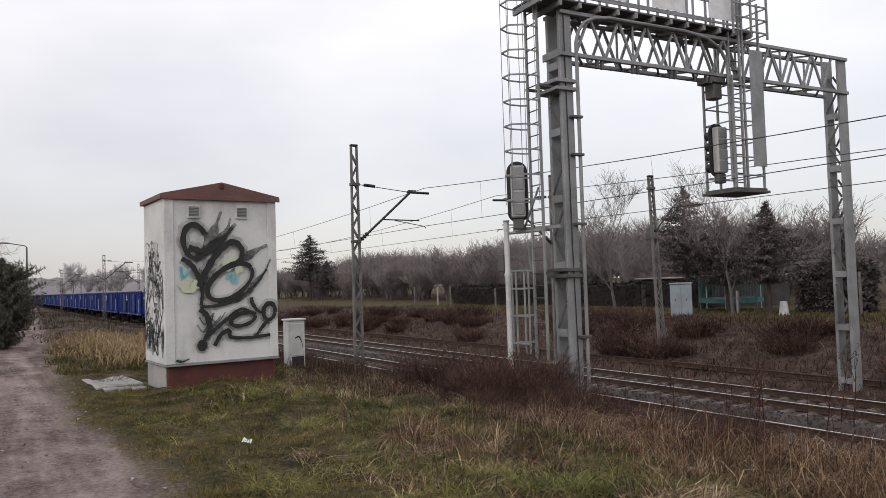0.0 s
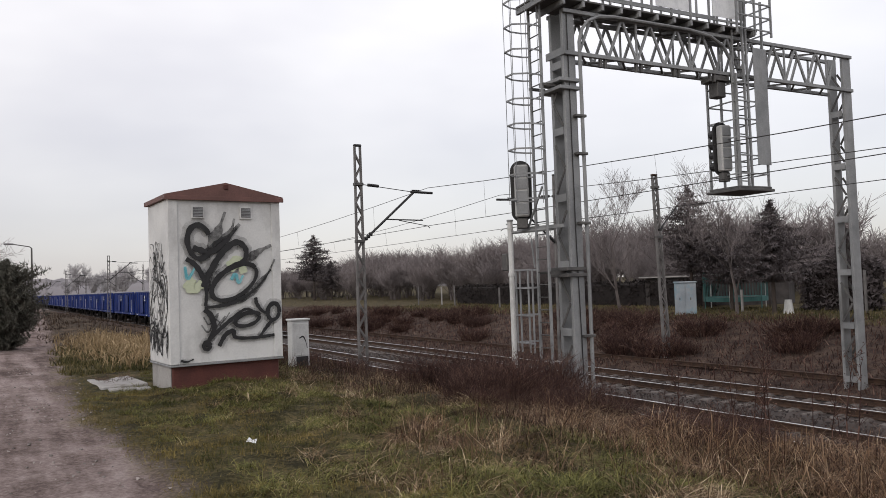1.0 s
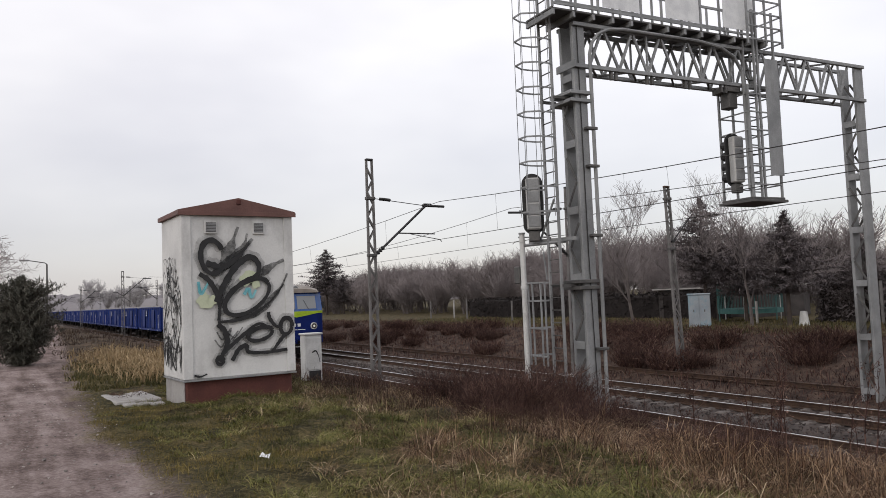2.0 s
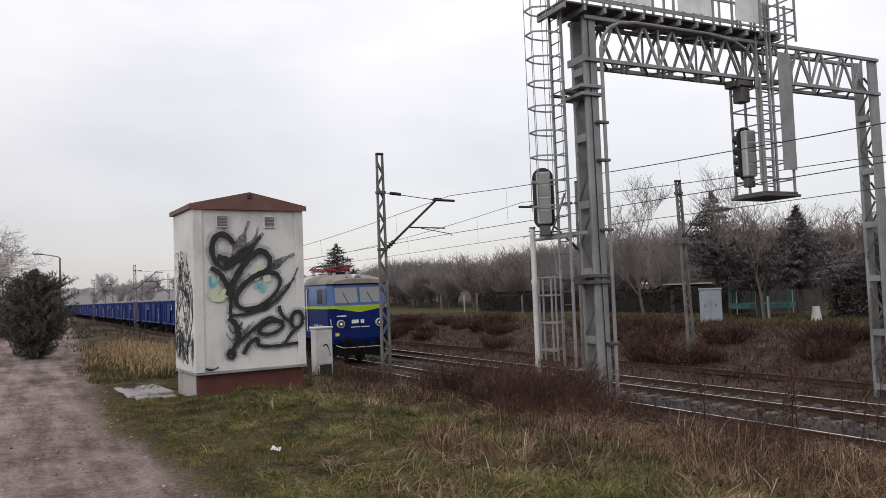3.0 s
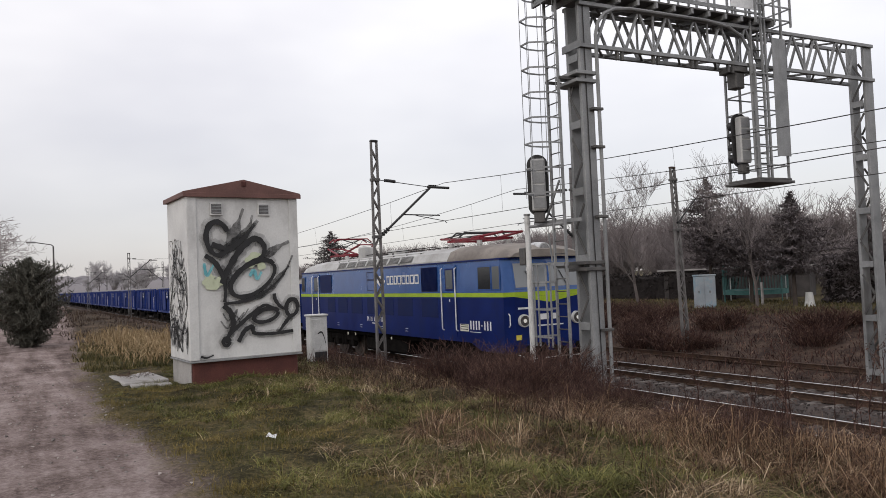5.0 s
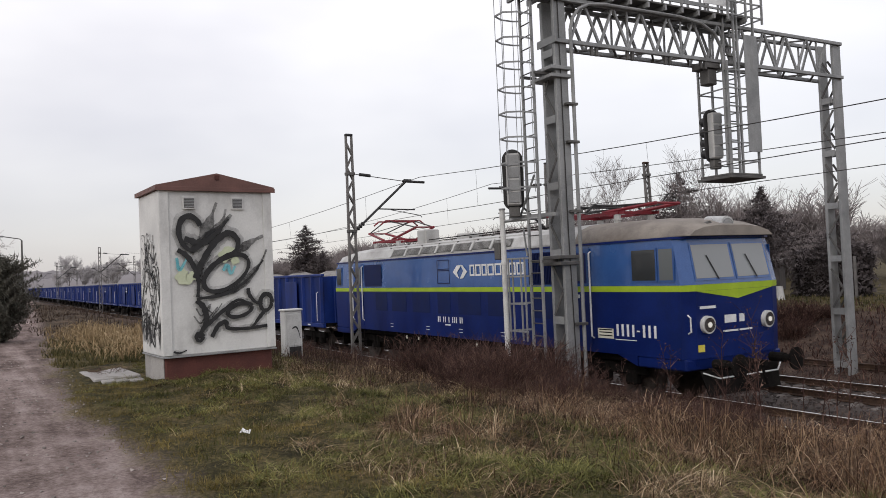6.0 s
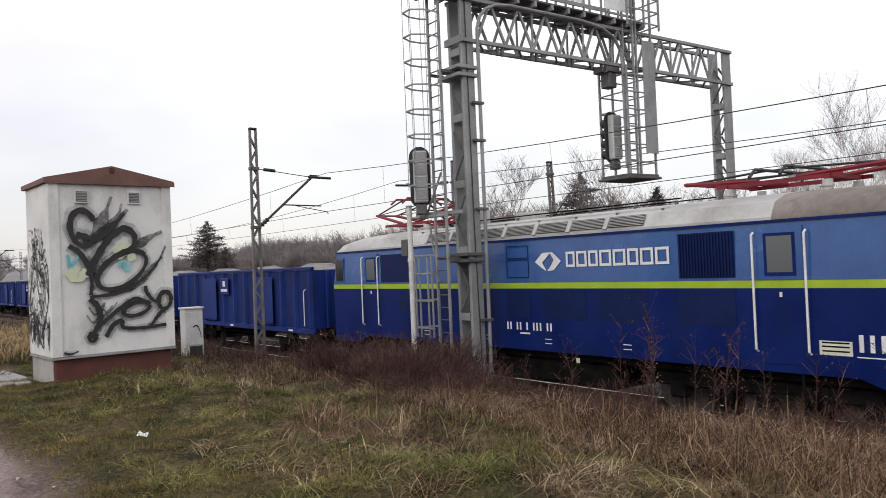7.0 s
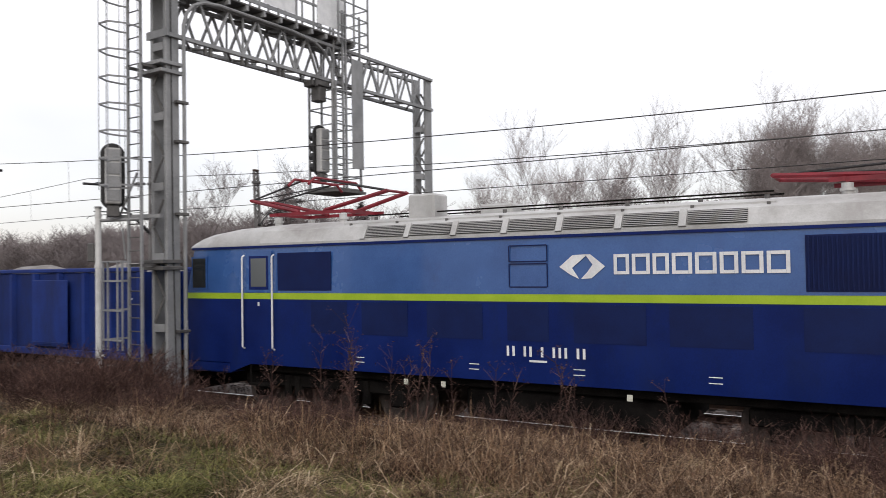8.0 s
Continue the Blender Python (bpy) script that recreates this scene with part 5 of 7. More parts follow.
    for xa, xb, mt in ((7.46, 8.13, M_GLASS), (8.24, 8.60, M_PALEGLASS), (-8.58, -8.18, M_GLASS)):
        side_panel("window_frame", up, xa - 0.04, xb + 0.04, 2.72, 3.44, M_BLUE_UP, 0.010)
        side_panel("side_window", up, xa, xb, 2.76, 3.40, mt, 0.014)
    # logo and lettering reduced to plain shapes
    for sy in (-1, 1):
        def lg(pts):
            return Shape().plate([(0.50 + a, sy * (HW + 0.004), 3.10 + c) for a, c in pts], (0, sy, 0), 0.003)
        part("logo_shape", lg([(-0.39, 0.0), (-0.16, 0.19), (0.10, 0.20), (-0.02, 0.10), (-0.17, -0.02), (-0.05, -0.20), (-0.20, -0.13)]), M_WHITE, up)
        part("logo_shape", lg([(0.39, 0.0), (0.16, -0.19), (-0.02, -0.20), (0.08, -0.10), (0.18, 0.03), (0.06, 0.19), (0.14, 0.20)]), M_WHITE, up)
        x = 1.03
        for w in (0.27, 0.30, 0.27, 0.32, 0.33, 0.28, 0.32, 0.33):
            y = sy * (HW + 0.004)
            for xa, xb, za, zb in ((x, x + 0.055, 2.97, 3.29), (x + w - 0.075, x + w - 0.02, 2.97, 3.29), (x + 0.057, x + w - 0.077, 2.97, 3.02), (x + 0.057, x + w - 0.077, 3.24, 3.29)):
                part("letter_bar", Shape().plate([(xa, y, za), (xb, y, za), (xb, y, zb), (xa, y, zb)], (0, sy, 0), 0.003), M_WHITE, up)
            x += w + 0.025
    for k in range(14):
        if k not in (2, 5, 7, 11):
            side_panel("number_bar", body, -0.88 + k * 0.105, -0.835 + k * 0.105, 1.60, 1.77, M_WHITE, 0.003)
    side_panel("number_bar", body, -0.46, -0.14, 1.51, 1.545, M_WHITE, 0.003)
    for k in range(8):
        if k != 4:
            side_panel("number_bar", body, 6.90 + k * 0.158, 6.965 + k * 0.158, 1.56, 1.82, M_WHITE, 0.003)
    side_panel("number_bar", body, 7.52, 7.60, 1.67, 1.70, M_WHITE, 0.003)
    side_panel("number_bar", body, 6.86, 7.5, 1.475, 1.492, M_WHITE, 0.003)
    side_panel("notice_plate", body, 6.30, 6.80, 1.49, 1.71, M_CREAM, 0.004, label="cream notice plate")
    for z in (1.54, 1.61, 1.67):
        side_panel("notice_line", body, 6.34, 6.76, z, z + 0.025, M_UNDER, 0.005)
    for xa in (-1.62, 0.32, 2.45, -4.1):
        side_panel("stencil_bar", body, xa, xa + 0.20, 1.33, 1.345, M_WHITE, 0.003)
        side_panel("stencil_bar", body, xa, xa + 0.20, 1.42, 1.435, M_WHITE, 0.003)
    for xa in (-3.0, -2.2, 1.2):
        part("tag_plate", Shape().box(xa, xa + 0.09, -HW - 0.006, -HW + 0.004, 0.98, 1.08), M_CREAM, lo)
    # cab fronts
    for sx in (-1, 1):
        q0, q1 = plan(2.65, 0.0, LB - 0.06, LB + 0.11), plan(3.585, 0.03, LB - 0.26, LB - 0.08)
        if sx > 0:
            quads = [(q0[1], q0[2], q1[2], q1[1]), (q0[2], q0[3], q1[3], q1[2])]
            cornerq = [(q0[0], q0[1], q1[1], q1[0]), (q0[3], q0[4], q1[4], q1[3])]
        else:
            quads = [(q0[6], q0[7], q1[7], q1[6]), (q0[7], q0[8], q1[8], q1[7])]
            cornerq = [(q0[5], q0[6], q1[6], q1[5]), (q0[8], q0[9], q1[9], q1[8])]
        for qd in quads:
            fr, n, at = patch(*qd, 0.01, 0.97, 0.08, 0.90, 0.004, 0.012)
            part("windscreen_frame", fr, M_BLUE_UP, up)
            gl, n, at = patch(*qd, 0.04, 0.93, 0.13, 0.86, 0.018, 0.006)
            part("windscreen", gl, M_SCREEN, up, "windscreen with pale sky sheen painted into its tint")
            wp = Shape().tube([at(0.55, 0.10) + n * 0.04, at(0.35, 0.62) + n * 0.04], 0.012, 6)
            part("wiper", wp, M_BLACK, up)
        # lime chevron on the nose
        l0, l1 = plan(1.16, 0.0, LB - 0.10, LB + 0.08), plan(2.52, 0.0, LB - 0.06, LB + 0.11)
        low_q = [(l0[1], l0[2], l1[2], l1[1]), (l0[2], l0[3], l1[3], l1[2])] if sx > 0 else [(l0[6], l0[7], l1[7], l1[6]), (l0[7], l0[8], l1[8], l1[7])]
        for i, qd in enumerate(low_q):
            _, n, at = patch(*qd, 0, 1, 0, 1, 0, 0.01)
            tri = [at(0.0, 0.999), at(1.0, 0.86), at(1.0, 0.999)] if i == 0 else [at(0.0, 0.86), at(1.0, 0.999), at(0.0, 0.999)]
            part("lime_chevron", Shape().plate([p + n * 0.003 for p in tri], n, 0.004), M_LIME, body)
            hp = at(0.22 if i == 0 else 0.78, 0.50)
            part("headlight_rim", Shape().tube([hp - n * 0.02, hp + n * 0.07, hp + n * 0.085], 0.180, 20), M_WHITEPOLE, body, "round white headlight rim")
            lens = part("headlight_lens", Shape().tube([hp + n * 0.087, hp + n * 0.10], 0.145, 18), M_BOWL, body, "dark reflecting headlight glass")
            # Small bright disc on the glass, standing in for its highlight.
            part("bulb", Shape().tube([hp + n * 0.101, hp + n * 0.112], 0.055, 12), M_LENSGLINT, lens)
            fb, _, _ = patch(*qd, 0.62, 0.98, 0.365, 0.392, 0.002, 0.004) if i == 0 else patch(*qd, 0.02, 0.38, 0.365, 0.392, 0.002, 0.004)
            part("letter_bar", fb, M_WHITE, body)
            if i == 0:
                nb, _, _ = patch(*qd, 0.08, 0.45, 0.735, 0.775, 0.002, 0.004)
                part("number_bar", nb, M_WHITE, body)
                gb, _, _ = patch(*qd, 0.66, 0.94, 0.50, 0.62, 0.002, 0.004)
                part("logo_shape", gb, M_WHITE, body)
            else:
                gb, _, _ = patch(*qd, 0.02, 0.16, 0.50, 0.62, 0.002, 0.004)
                part("logo_shape", gb, M_WHITE, body)
        part("roof_headlight", Shape().tube([(sx * (LB - 0.55), 0, 3.88), (sx * (LB - 0.08), 0, 3.85), (sx * (LB - 0.05), 0, 3.85)], 0.20, 20), M_CHROME, lo, "round roof headlight")
        part("roof_lens", Shape().tube([(sx * (LB - 0.048), 0, 3.85), (sx * (LB - 0.025), 0, 3.85)], 0.155, 18), M_BOWL, lo, "dark reflecting headlight glass")
        part("horn", Shape().tube([(sx * (LB - 0.5), -0.5, 3.88), (sx * (LB - 0.1), -0.5, 3.86)], 0.03, 8, 0.09), M_GALVDARK, lo)
        part("front_rail", Shape().tube([(sx * (LB - 0.03), -1.36, 2.05), (sx * (LB + 0.06), -1.38, 2.0), (sx * (LB + 0.06), -1.38, 1.72), (sx * (LB - 0.03), -1.36, 1.68)], 0.016, 6), M_WHITE, lo)
        part("yellow_sign", Shape().box(*sorted((sx * (LB + 0.04), sx * (LB + 0.05))), -1.18, -1.00, 1.30, 1.44), M_YELLOW, lo, "small yellow warning sign")
        part("front_step", Shape().tube([(sx * (LB + 0.15), -1.2, 0.9), (sx * (LB + 0.3), -0.9, 0.78), (sx * (LB + 0.3), 0.9, 0.78), (sx * (LB + 0.15), 1.2, 0.9)], 0.016, 6), M_WHITE, lo)
        part("mirror", Shape().box(*sorted((sx * (LB - 0.42), sx * (LB - 0.28))), HW + 0.05, HW + 0.20, 2.75, 3.1, 0.02), M_BLACK, lo)
    # roof equipment
    pantograph(lo, -6.0, 4.12, True)
    pantograph(lo, 5.2, 4.12, False)
    part("roof_box", Shape().box(-3.35, -2.75, -0.75, -0.2, 4.05, 4.56, 0.04), M_ROOFGREY, lo, "pale grey roof equipment box")
    part("roof_box", Shape().box(-2.2, -1.5, 0.1, 0.7, 4.05, 4.36, 0.04), M_ROOFGREY, lo)
    for y, z in ((-0.62, 4.20), (0.55, 4.24)):
        part("bus_bar", Shape().tube([(-4.4, y, z), (3.3, y, z + 0.02)], 0.016, 6), M_UNDER, lo, "thin roof bus bar")
        for x in (-4.2, -1.3, -0.2, 1.0, 2.2, 3.2):
            part("bus_insulator", Shape().tube([(x, y, 4.02), (x, y, z - 0.03)], 0.04, 8), M_GALVDARK, lo)
    part("roof_walk", Shape().box(-4.6, 3.4, -1.16, -1.02, 4.00, 4.03, 0.0), M_ROOFGREY, lo)
    for x in [-4.4 + 1.1 * i for i in range(8)]:
        part("eye_bolt", Shape().tube([(x, -1.2, 3.94), (x, -1.2, 4.02)], 0.03, 6), M_GALVDARK, lo)
    # running gear
    part("underframe", Shape().box(-8.7, 8.7, -1.25, 1.25, 0.98, 1.155, 0.02), M_UNDER, lo)
    part("tank", Shape().box(-1.9, 1.9, -1.15, 1.15, 0.42, 0.98, 0.08), M_UNDER, lo)
    wm = wheelset_mesh(0.625).mesh("wheelset", M_WHEEL)
    for x in (-5.15, 5.15):
        bogie(lo, x, (-1.75, 0.0, 1.75), 0.625, wm)
    buffers(lo, 9.62)
    return lo


LOCO = build_loco()


def build_wagon():
    wg = thing("open_wagon", "blue high-sided open freight wagon loaded with grey aggregate", "freight wagon", group="freight wagons")
    L, W = 6.35, 1.42
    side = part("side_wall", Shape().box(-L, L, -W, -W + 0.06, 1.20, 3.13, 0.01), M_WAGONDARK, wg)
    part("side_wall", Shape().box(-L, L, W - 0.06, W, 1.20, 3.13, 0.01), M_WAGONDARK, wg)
    for sx in (-1, 1):
        part("end_wall", Shape().box(*sorted((sx * (L - 0.06), sx * L)), -W, W, 1.20, 3.13, 0.01), M_WAGON, wg)
        for y in (-0.9, -0.3, 0.3, 0.9):
            part("end_rib", Shape().box(*sorted((sx * L, sx * (L + 0.08))), y - 0.06, y + 0.06, 1.2, 3.1, 0.02), M_WAGON, wg)
    for sy in (-1, 1):
        part("top_rail", Shape().box(-L - 0.02, L + 0.02, *sorted((sy * (W - 0.07), sy * (W + 0.07))), 3.132, 3.24, 0.02), M_WAGON, wg)
        part("sole_bar", Shape().box(-L - 0.02, L + 0.02, *sorted((sy * (W - 0.08), sy * (W + 0.05))), 1.02, 1.198, 0.02), M_WAGON, wg)
        x = -L + 0.08
        for k in range(13):
            xx = -L + 0.12 + k * (2 * L - 0.24) / 12
            part("side_rib", Shape().loft([[(xx + a, sy * (W + c), z) for a, c in ((-0.10, 0.001), (-0.055, 0.10), (0.055, 0.10), (0.10, 0.001))] for z in (1.21, 3.12)]), M_WAGON, wg)
        for xa in (-3.2, 2.05):
            part("side_door", Shape().box(xa, xa + 1.5, *sorted((sy * (W + 0.102), sy * (W + 0.125))), 1.26, 2.95, 0.01), M_WAGON, wg)
            part("door_bar", Shape().bar((xa, sy * (W + 0.135), 1.34), (xa + 1.5, sy * (W + 0.135), 1.34), 0.03, 0.05), M_WAGONDARK, wg)
        part("logo_shape", Shape().box(-0.95, -0.72, *sorted((sy * (W + 0.126), sy * (W + 0.132))), 2.62, 2.84), M_WHITE, wg)
        part("letter_bar", Shape().box(-1.15, -0.52, *sorted((sy * (W + 0.126), sy * (W + 0.132))), 2.42, 2.52), M_WHITE, wg)
        part("logo_panel", Shape().box(-1.25, -0.42, *sorted((sy * (W + 0.102), sy * (W + 0.125))), 2.3, 2.95, 0.01), M_WAGON, wg)
        for xa in (-5.4, -0.5, 4.6):
            part("stencil_bar", Shape().box(xa, xa + 0.32, *sorted((sy * (W + 0.052), sy * (W + 0.058))), 1.08, 1.14), M_WHITE, wg)
        part("handrail", Shape().tube([(L - 0.35, sy * (W + 0.08), 2.5), (L - 0.35, sy * (W + 0.16), 2.45), (L - 0.35, sy * (W + 0.16), 1.3)], 0.016, 6), M_WHITE, wg, "white handrail")
    ld = Shape()
    rng = random.Random(3)
    nx, ny = 22, 5
    vs = []
    for i in range(nx + 1):
        for j in range(ny + 1):
            x, y = -L + 0.1 + i * (2 * L - 0.2) / nx, -W + 0.08 + j * (2 * W - 0.16) / ny
            hump = 0.42 * math.exp(-((y / 0.9) ** 2)) * (0.55 + 0.45 * math.cos(x * 1.45)) if 0 < i < nx else 0.0
            vs.append((x, y, 2.98 + hump + rng.uniform(-0.03, 0.03)))
    n = ny + 1
    ld.add(vs, [(i * n + j, (i + 1) * n + j, (i + 1) * n + j + 1, i * n + j + 1) for i in range(nx) for j in range(ny)])
    part("load", ld, M_LOAD, wg, "heaped grey aggregate load")
    part("floor", Shape().box(-L, L, -W + 0.1, W - 0.1, 1.05, 1.2, 0.0), M_UNDER, wg)
    part("brake_gear", Shape().box(-1.4, -0.4, -0.6, 0.6, 0.62, 1.02, 0.06).tube([(0.1, -0.5, 0.8), (1.2, -0.5, 0.8)], 0.18, 12).tube([(-3, -1.2, 0.85), (3, -1.2, 0.85)], 0.02, 6), M_UNDER, wg)
    wm = wheelset_mesh(0.46).mesh("wheelset", M_WHEEL)
    for x in (-4.3, 4.3):
        bogie(wg, x, (-0.9, 0.9), 0.46, wm)
    buffers(wg, 7.02)
    return wg


N_LOCO = len(WHEELSETS)
WAGON = build_wagon()
WAGONS = [WAGON] + [copy_thing(WAGON, pose(-30 - 14.04 * i, 40, 0)) for i in range(1, 17)]


# ---- plants ----
def put(name, mesh, m, label, category, group="", kind=""):
    ob = new(name, mesh)
    ob.matrix_world = m
    return tagged(ob, label, category, group, kind)


def stick(vs, fs, p, q, r0, r1, n=3):
    """A tapered twig with n sides, added to plain lists."""
    d = q - p
    if d.length < 1e-6:
        return
    d.normalize()
    a = d.cross(Vector((0.31, 0.87, 0.38))).normalized()
    c = d.cross(a)
    i = len(vs)
    for e, r in ((p, r0), (q, r1)):
        for k in range(n):
            t = 2 * math.pi * k / n
            vs.append(tuple(e + (a * math.cos(t) + c * math.sin(t)) * r))
    for k in range(n):
        fs.append((i + k, i + (k + 1) % n, i + n + (k + 1) % n, i + n + k))


def grow(rng, big, fine, p, d, length, r, depth, spread, lift, kids, thin):
    """A branch of a few bent lengths that forks on its way."""
    n = 3
    for k in range(n):
        d2 = (d + Vector((rng.uniform(-1, 1), rng.uniform(-1, 1), rng.uniform(-0.6, 1))) * 0.16 + Vector((0, 0, lift)) * 0.1).normalized()
        q = p + d2 * length / n
        r2 = max(r * (1 - 0.22), thin)
        lst = big if depth > 1 else fine
        stick(lst[0], lst[1], p, q, r, r2, 5 if depth > 2 else 3)
        if depth > 0:
            for _ in range(kids if k else max(kids - 1, 0)):
                if rng.random() < 0.86:
                    side = Vector((rng.uniform(-1, 1), rng.uniform(-1, 1), rng.uniform(-0.3, 0.7))).normalized()
                    nd = (d2 * (1 - spread) + side * spread + Vector((0, 0, lift * 0.4))).normalized()
                    grow(rng, big, fine, q.copy(), nd, length * rng.uniform(0.5, 0.72), max(r2 * 0.55, thin), depth - 1, spread, lift, kids, thin)
        p, d, r = q, d2, r2


def bare_tree_meshes(seed, height, depth=4, spread=0.55, lift=0.25, kids=2, r=0.13, thin=0.006, stems=1, twig=None):
    rng = random.Random(seed)
    big, fine = ([], []), ([], [])
    for s in range(stems):
        base = Vector((rng.uniform(-0.3, 0.3), rng.uniform(-0.3, 0.3), -0.15)) * (stems > 1)
        base.z = -0.15
        d = Vector((rng.uniform(-0.3, 0.3), rng.uniform(-0.3, 0.3), 1)).normalized() if stems > 1 else Vector((0.03, 0.02, 1))
        grow(rng, big, fine, base, d, height * rng.uniform(0.5, 0.62), r * rng.uniform(0.8, 1.1), depth, spread, lift, kids, thin)
    return raw_mesh("trunk", *big, M_BARKFAR if twig else M_BARK), raw_mesh("crown", *fine, twig or M_TWIG)


def tree_thing(name, meshes, m, label, category="tree", group=""):
    t = thing(name, label, category, m, group)
    for nm, me in zip(("trunk", "crown"), meshes):
        ob = new(nm, me)
        ob.parent = t
    return t


def spruce_meshes(seed, height, width, mat, dense=1.0, upright=0.0, bushy=False, low=0.05, fine=1.0):
    rng = random.Random(seed)
    tv, tf = [], []
    stick(tv, tf, Vector((0, 0, -0.2)), Vector((0, 0, height)), 0.11, 0.01, 6)
    vs, fs = [], []
    z = height * low
    while z < height * 0.99:
        f = z / height
        reach = width * (1 - f) ** 0.65 * rng.uniform(0.72, 1.15) + 0.08
        if bushy:
            reach = width * (0.62 + 0.38 * math.sin(min(f * 2.6 + 0.5, 3.0))) * (1 - f ** 4) * rng.uniform(0.6, 1.2)
        if bushy == "round":
            reach = width * (0.35 + 0.65 * math.sin(math.pi * min(f * 0.85 + 0.05, 1.0))) * (1 - f ** 7) * rng.uniform(0.65, 1.2)
        for b in range(int((5 + 5 * (1 - f)) * dense)):
            a = rng.uniform(0, 2 * math.pi)
            L = reach * rng.uniform(0.55, 1.1)
            tip = Vector((math.cos(a) * L, math.sin(a) * L, z - L * (0.28 - upright) + rng.uniform(-0.1, 0.1)))
            root = Vector((0, 0, z + 0.05))
            stick(tv, tf, root, tip, 0.012, 0.004, 3)
            steps = max(3, int(L / 0.10))
            for k in range(1, steps + 1):
                p = root.lerp(tip, k / steps)
                for _ in range(int(3 / fine)):
                    d = Vector((rng.uniform(-1, 1), rng.uniform(-1, 1), rng.uniform(-0.9, 0.5 + upright * 2))).normalized() * rng.uniform(0.12, 0.26) * (0.5 + 0.5 * fine)
                    side = d.cross(Vector((rng.uniform(-1, 1), rng.uniform(-1, 1), 1))).normalized() * rng.uniform(0.018, 0.045) * fine
                    i = len(vs)
                    vs += [tuple(p - side), tuple(p + side), tuple(p + d)]
                    fs.append((i, i + 1, i + 2))
        z += max(height * 0.022, 0.09)
    return raw_mesh("trunk", tv, tf, M_BARK), raw_mesh("crown", vs, fs, mat)


def scatter(rng, n, x0, x1, y0, y1, keep):
    xs, ys = rng.uniform(x0, x1, n), rng.uniform(y0, y1, n)
    k = np.array([keep(a, b) for a, b in zip(xs, ys)])
    return xs[k], ys[k]


def blades(name, xs, ys, h0, h1, w, lean, material, label, category, seed, curve=False):
    """Grass: one or two bent lengths a blade."""
    rng = np.random.RandomState(seed)
    n = len(xs)
    zs = np.array([ground_z(a, b) for a, b in zip(xs, ys)]) - 0.01
    clump = np.array([noise.noise((a * 1.1, b * 1.1, 1.7)) for a, b in zip(xs, ys)])
    clump = clump + 0.9 * np.array([noise.noise((a * 4.2, b * 4.2, 9.7)) for a, b in zip(xs, ys)])
    h = rng.uniform(h0, h1, n) * np.maximum(1.0 + 0.75 * clump, 0.3)
    az, ln = rng.uniform(0, 2 * np.pi, n), rng.uniform(0, lean, n)
    dx, dy = np.cos(az) * ln * h, np.sin(az) * ln * h
    fa = rng.uniform(0, np.pi, n)
    wx, wy = np.cos(fa) * w * rng.uniform(0.6, 1.3, n), np.sin(fa) * w * rng.uniform(0.6, 1.3, n)
    b = np.stack([xs, ys, zs], 1)
    wv = np.stack([wx, wy, np.zeros(n)], 1)
    if not curve:
        tip = b + np.stack([dx, dy, h * np.sqrt(np.maximum(1 - ln * ln * 0.6, 0.1))], 1)
        v = np.stack([b - wv, b + wv, tip], 1).reshape(-1, 3)
        f = np.arange(3 * n).reshape(-1, 3)
        faces = f.tolist()
    else:
        mid = b + np.stack([dx * 0.35, dy * 0.35, h * 0.62], 1)
        tip = b + np.stack([dx, dy, h * (1.0 - 0.5 * ln)], 1)
        v = np.stack([b - wv, b + wv, mid - wv * 0.7, mid + wv * 0.7, tip], 1).reshape(-1, 3)
        base = 5 * np.arange(n)[:, None]
        faces = (base + np.array([[0, 1, 3, 2]])).tolist() + (base + np.array([[2, 3, 4]])).tolist()
    me = raw_mesh(name, v.tolist(), faces, material)
    return tagged(new(name, me), label, category, kind="stuff")


def in_hut(x, y):
    return (-15.35 < x < -13.45 and 2.4 < y < 4.7) or (-16.9 < x < -14.5 and 1.45 < y < 2.5) or (-16.8 < x < -16.3 and 5.6 < y < 6.3)


rs = np.random.RandomState(21)


def far_edge(x):
    """Where the turf gives way to brown litter on the bank."""
    return 5.3 + 1.3 * min(max((x + 9.0) / 5.0, 0.0), 1.0) + 0.7 * noise.noise((x * 0.5, 0.0, 14.0))


def turf_keep(x, y):
    if in_hut(x, y):
        return False
    e = road_edge(x) + noise.noise((x * 0.9, y * 0.9, 0.4)) * 0.35
    p = min(max((y - e + 0.15) / 0.55, 0.0), 1.0) * min(max(1 - (y - far_edge(x)) / 1.0, 0.0), 1.0)
    p *= 0.55 + 0.6 * noise.noise((x * 0.8 + 9, y * 0.8, 5.0)) + 0.8 * noise.noise((x * 2.6, y * 2.6, 2.0))
    return rs.uniform() < p


def sort_of(x, y):
    """Which sort of grass grows here: 0 green, 1 mustard, 2 dead and brown."""
    e = y - road_edge(x)
    n1, n2 = noise.noise((x * 0.55, y * 0.55, 3.3)), noise.noise((x * 1.9, y * 1.9, 6.1))
    gold = math.exp(-(e / 1.3) ** 2) * 1.1 + 0.35 * min(max((-12.5 - x) / 3.0, 0.0), 1.0) + 0.25 + 0.7 * n1 + 0.8 * n2
    green = 0.62 + 0.5 * noise.noise((x * 0.5, y * 0.5, 11.0)) - 0.6 * n2
    brown = 0.20 + 0.55 * min(max((y - 4.6 + 0.10 * (x + 6)) / 2.5, 0.0), 1.0) + 0.9 * noise.noise((x * 0.9, y * 0.9, 21.0))
    v = (green + rs.uniform(-0.2, 0.2), gold + rs.uniform(-0.2, 0.2), brown + rs.uniform(-0.2, 0.2))
    return v.index(max(v))


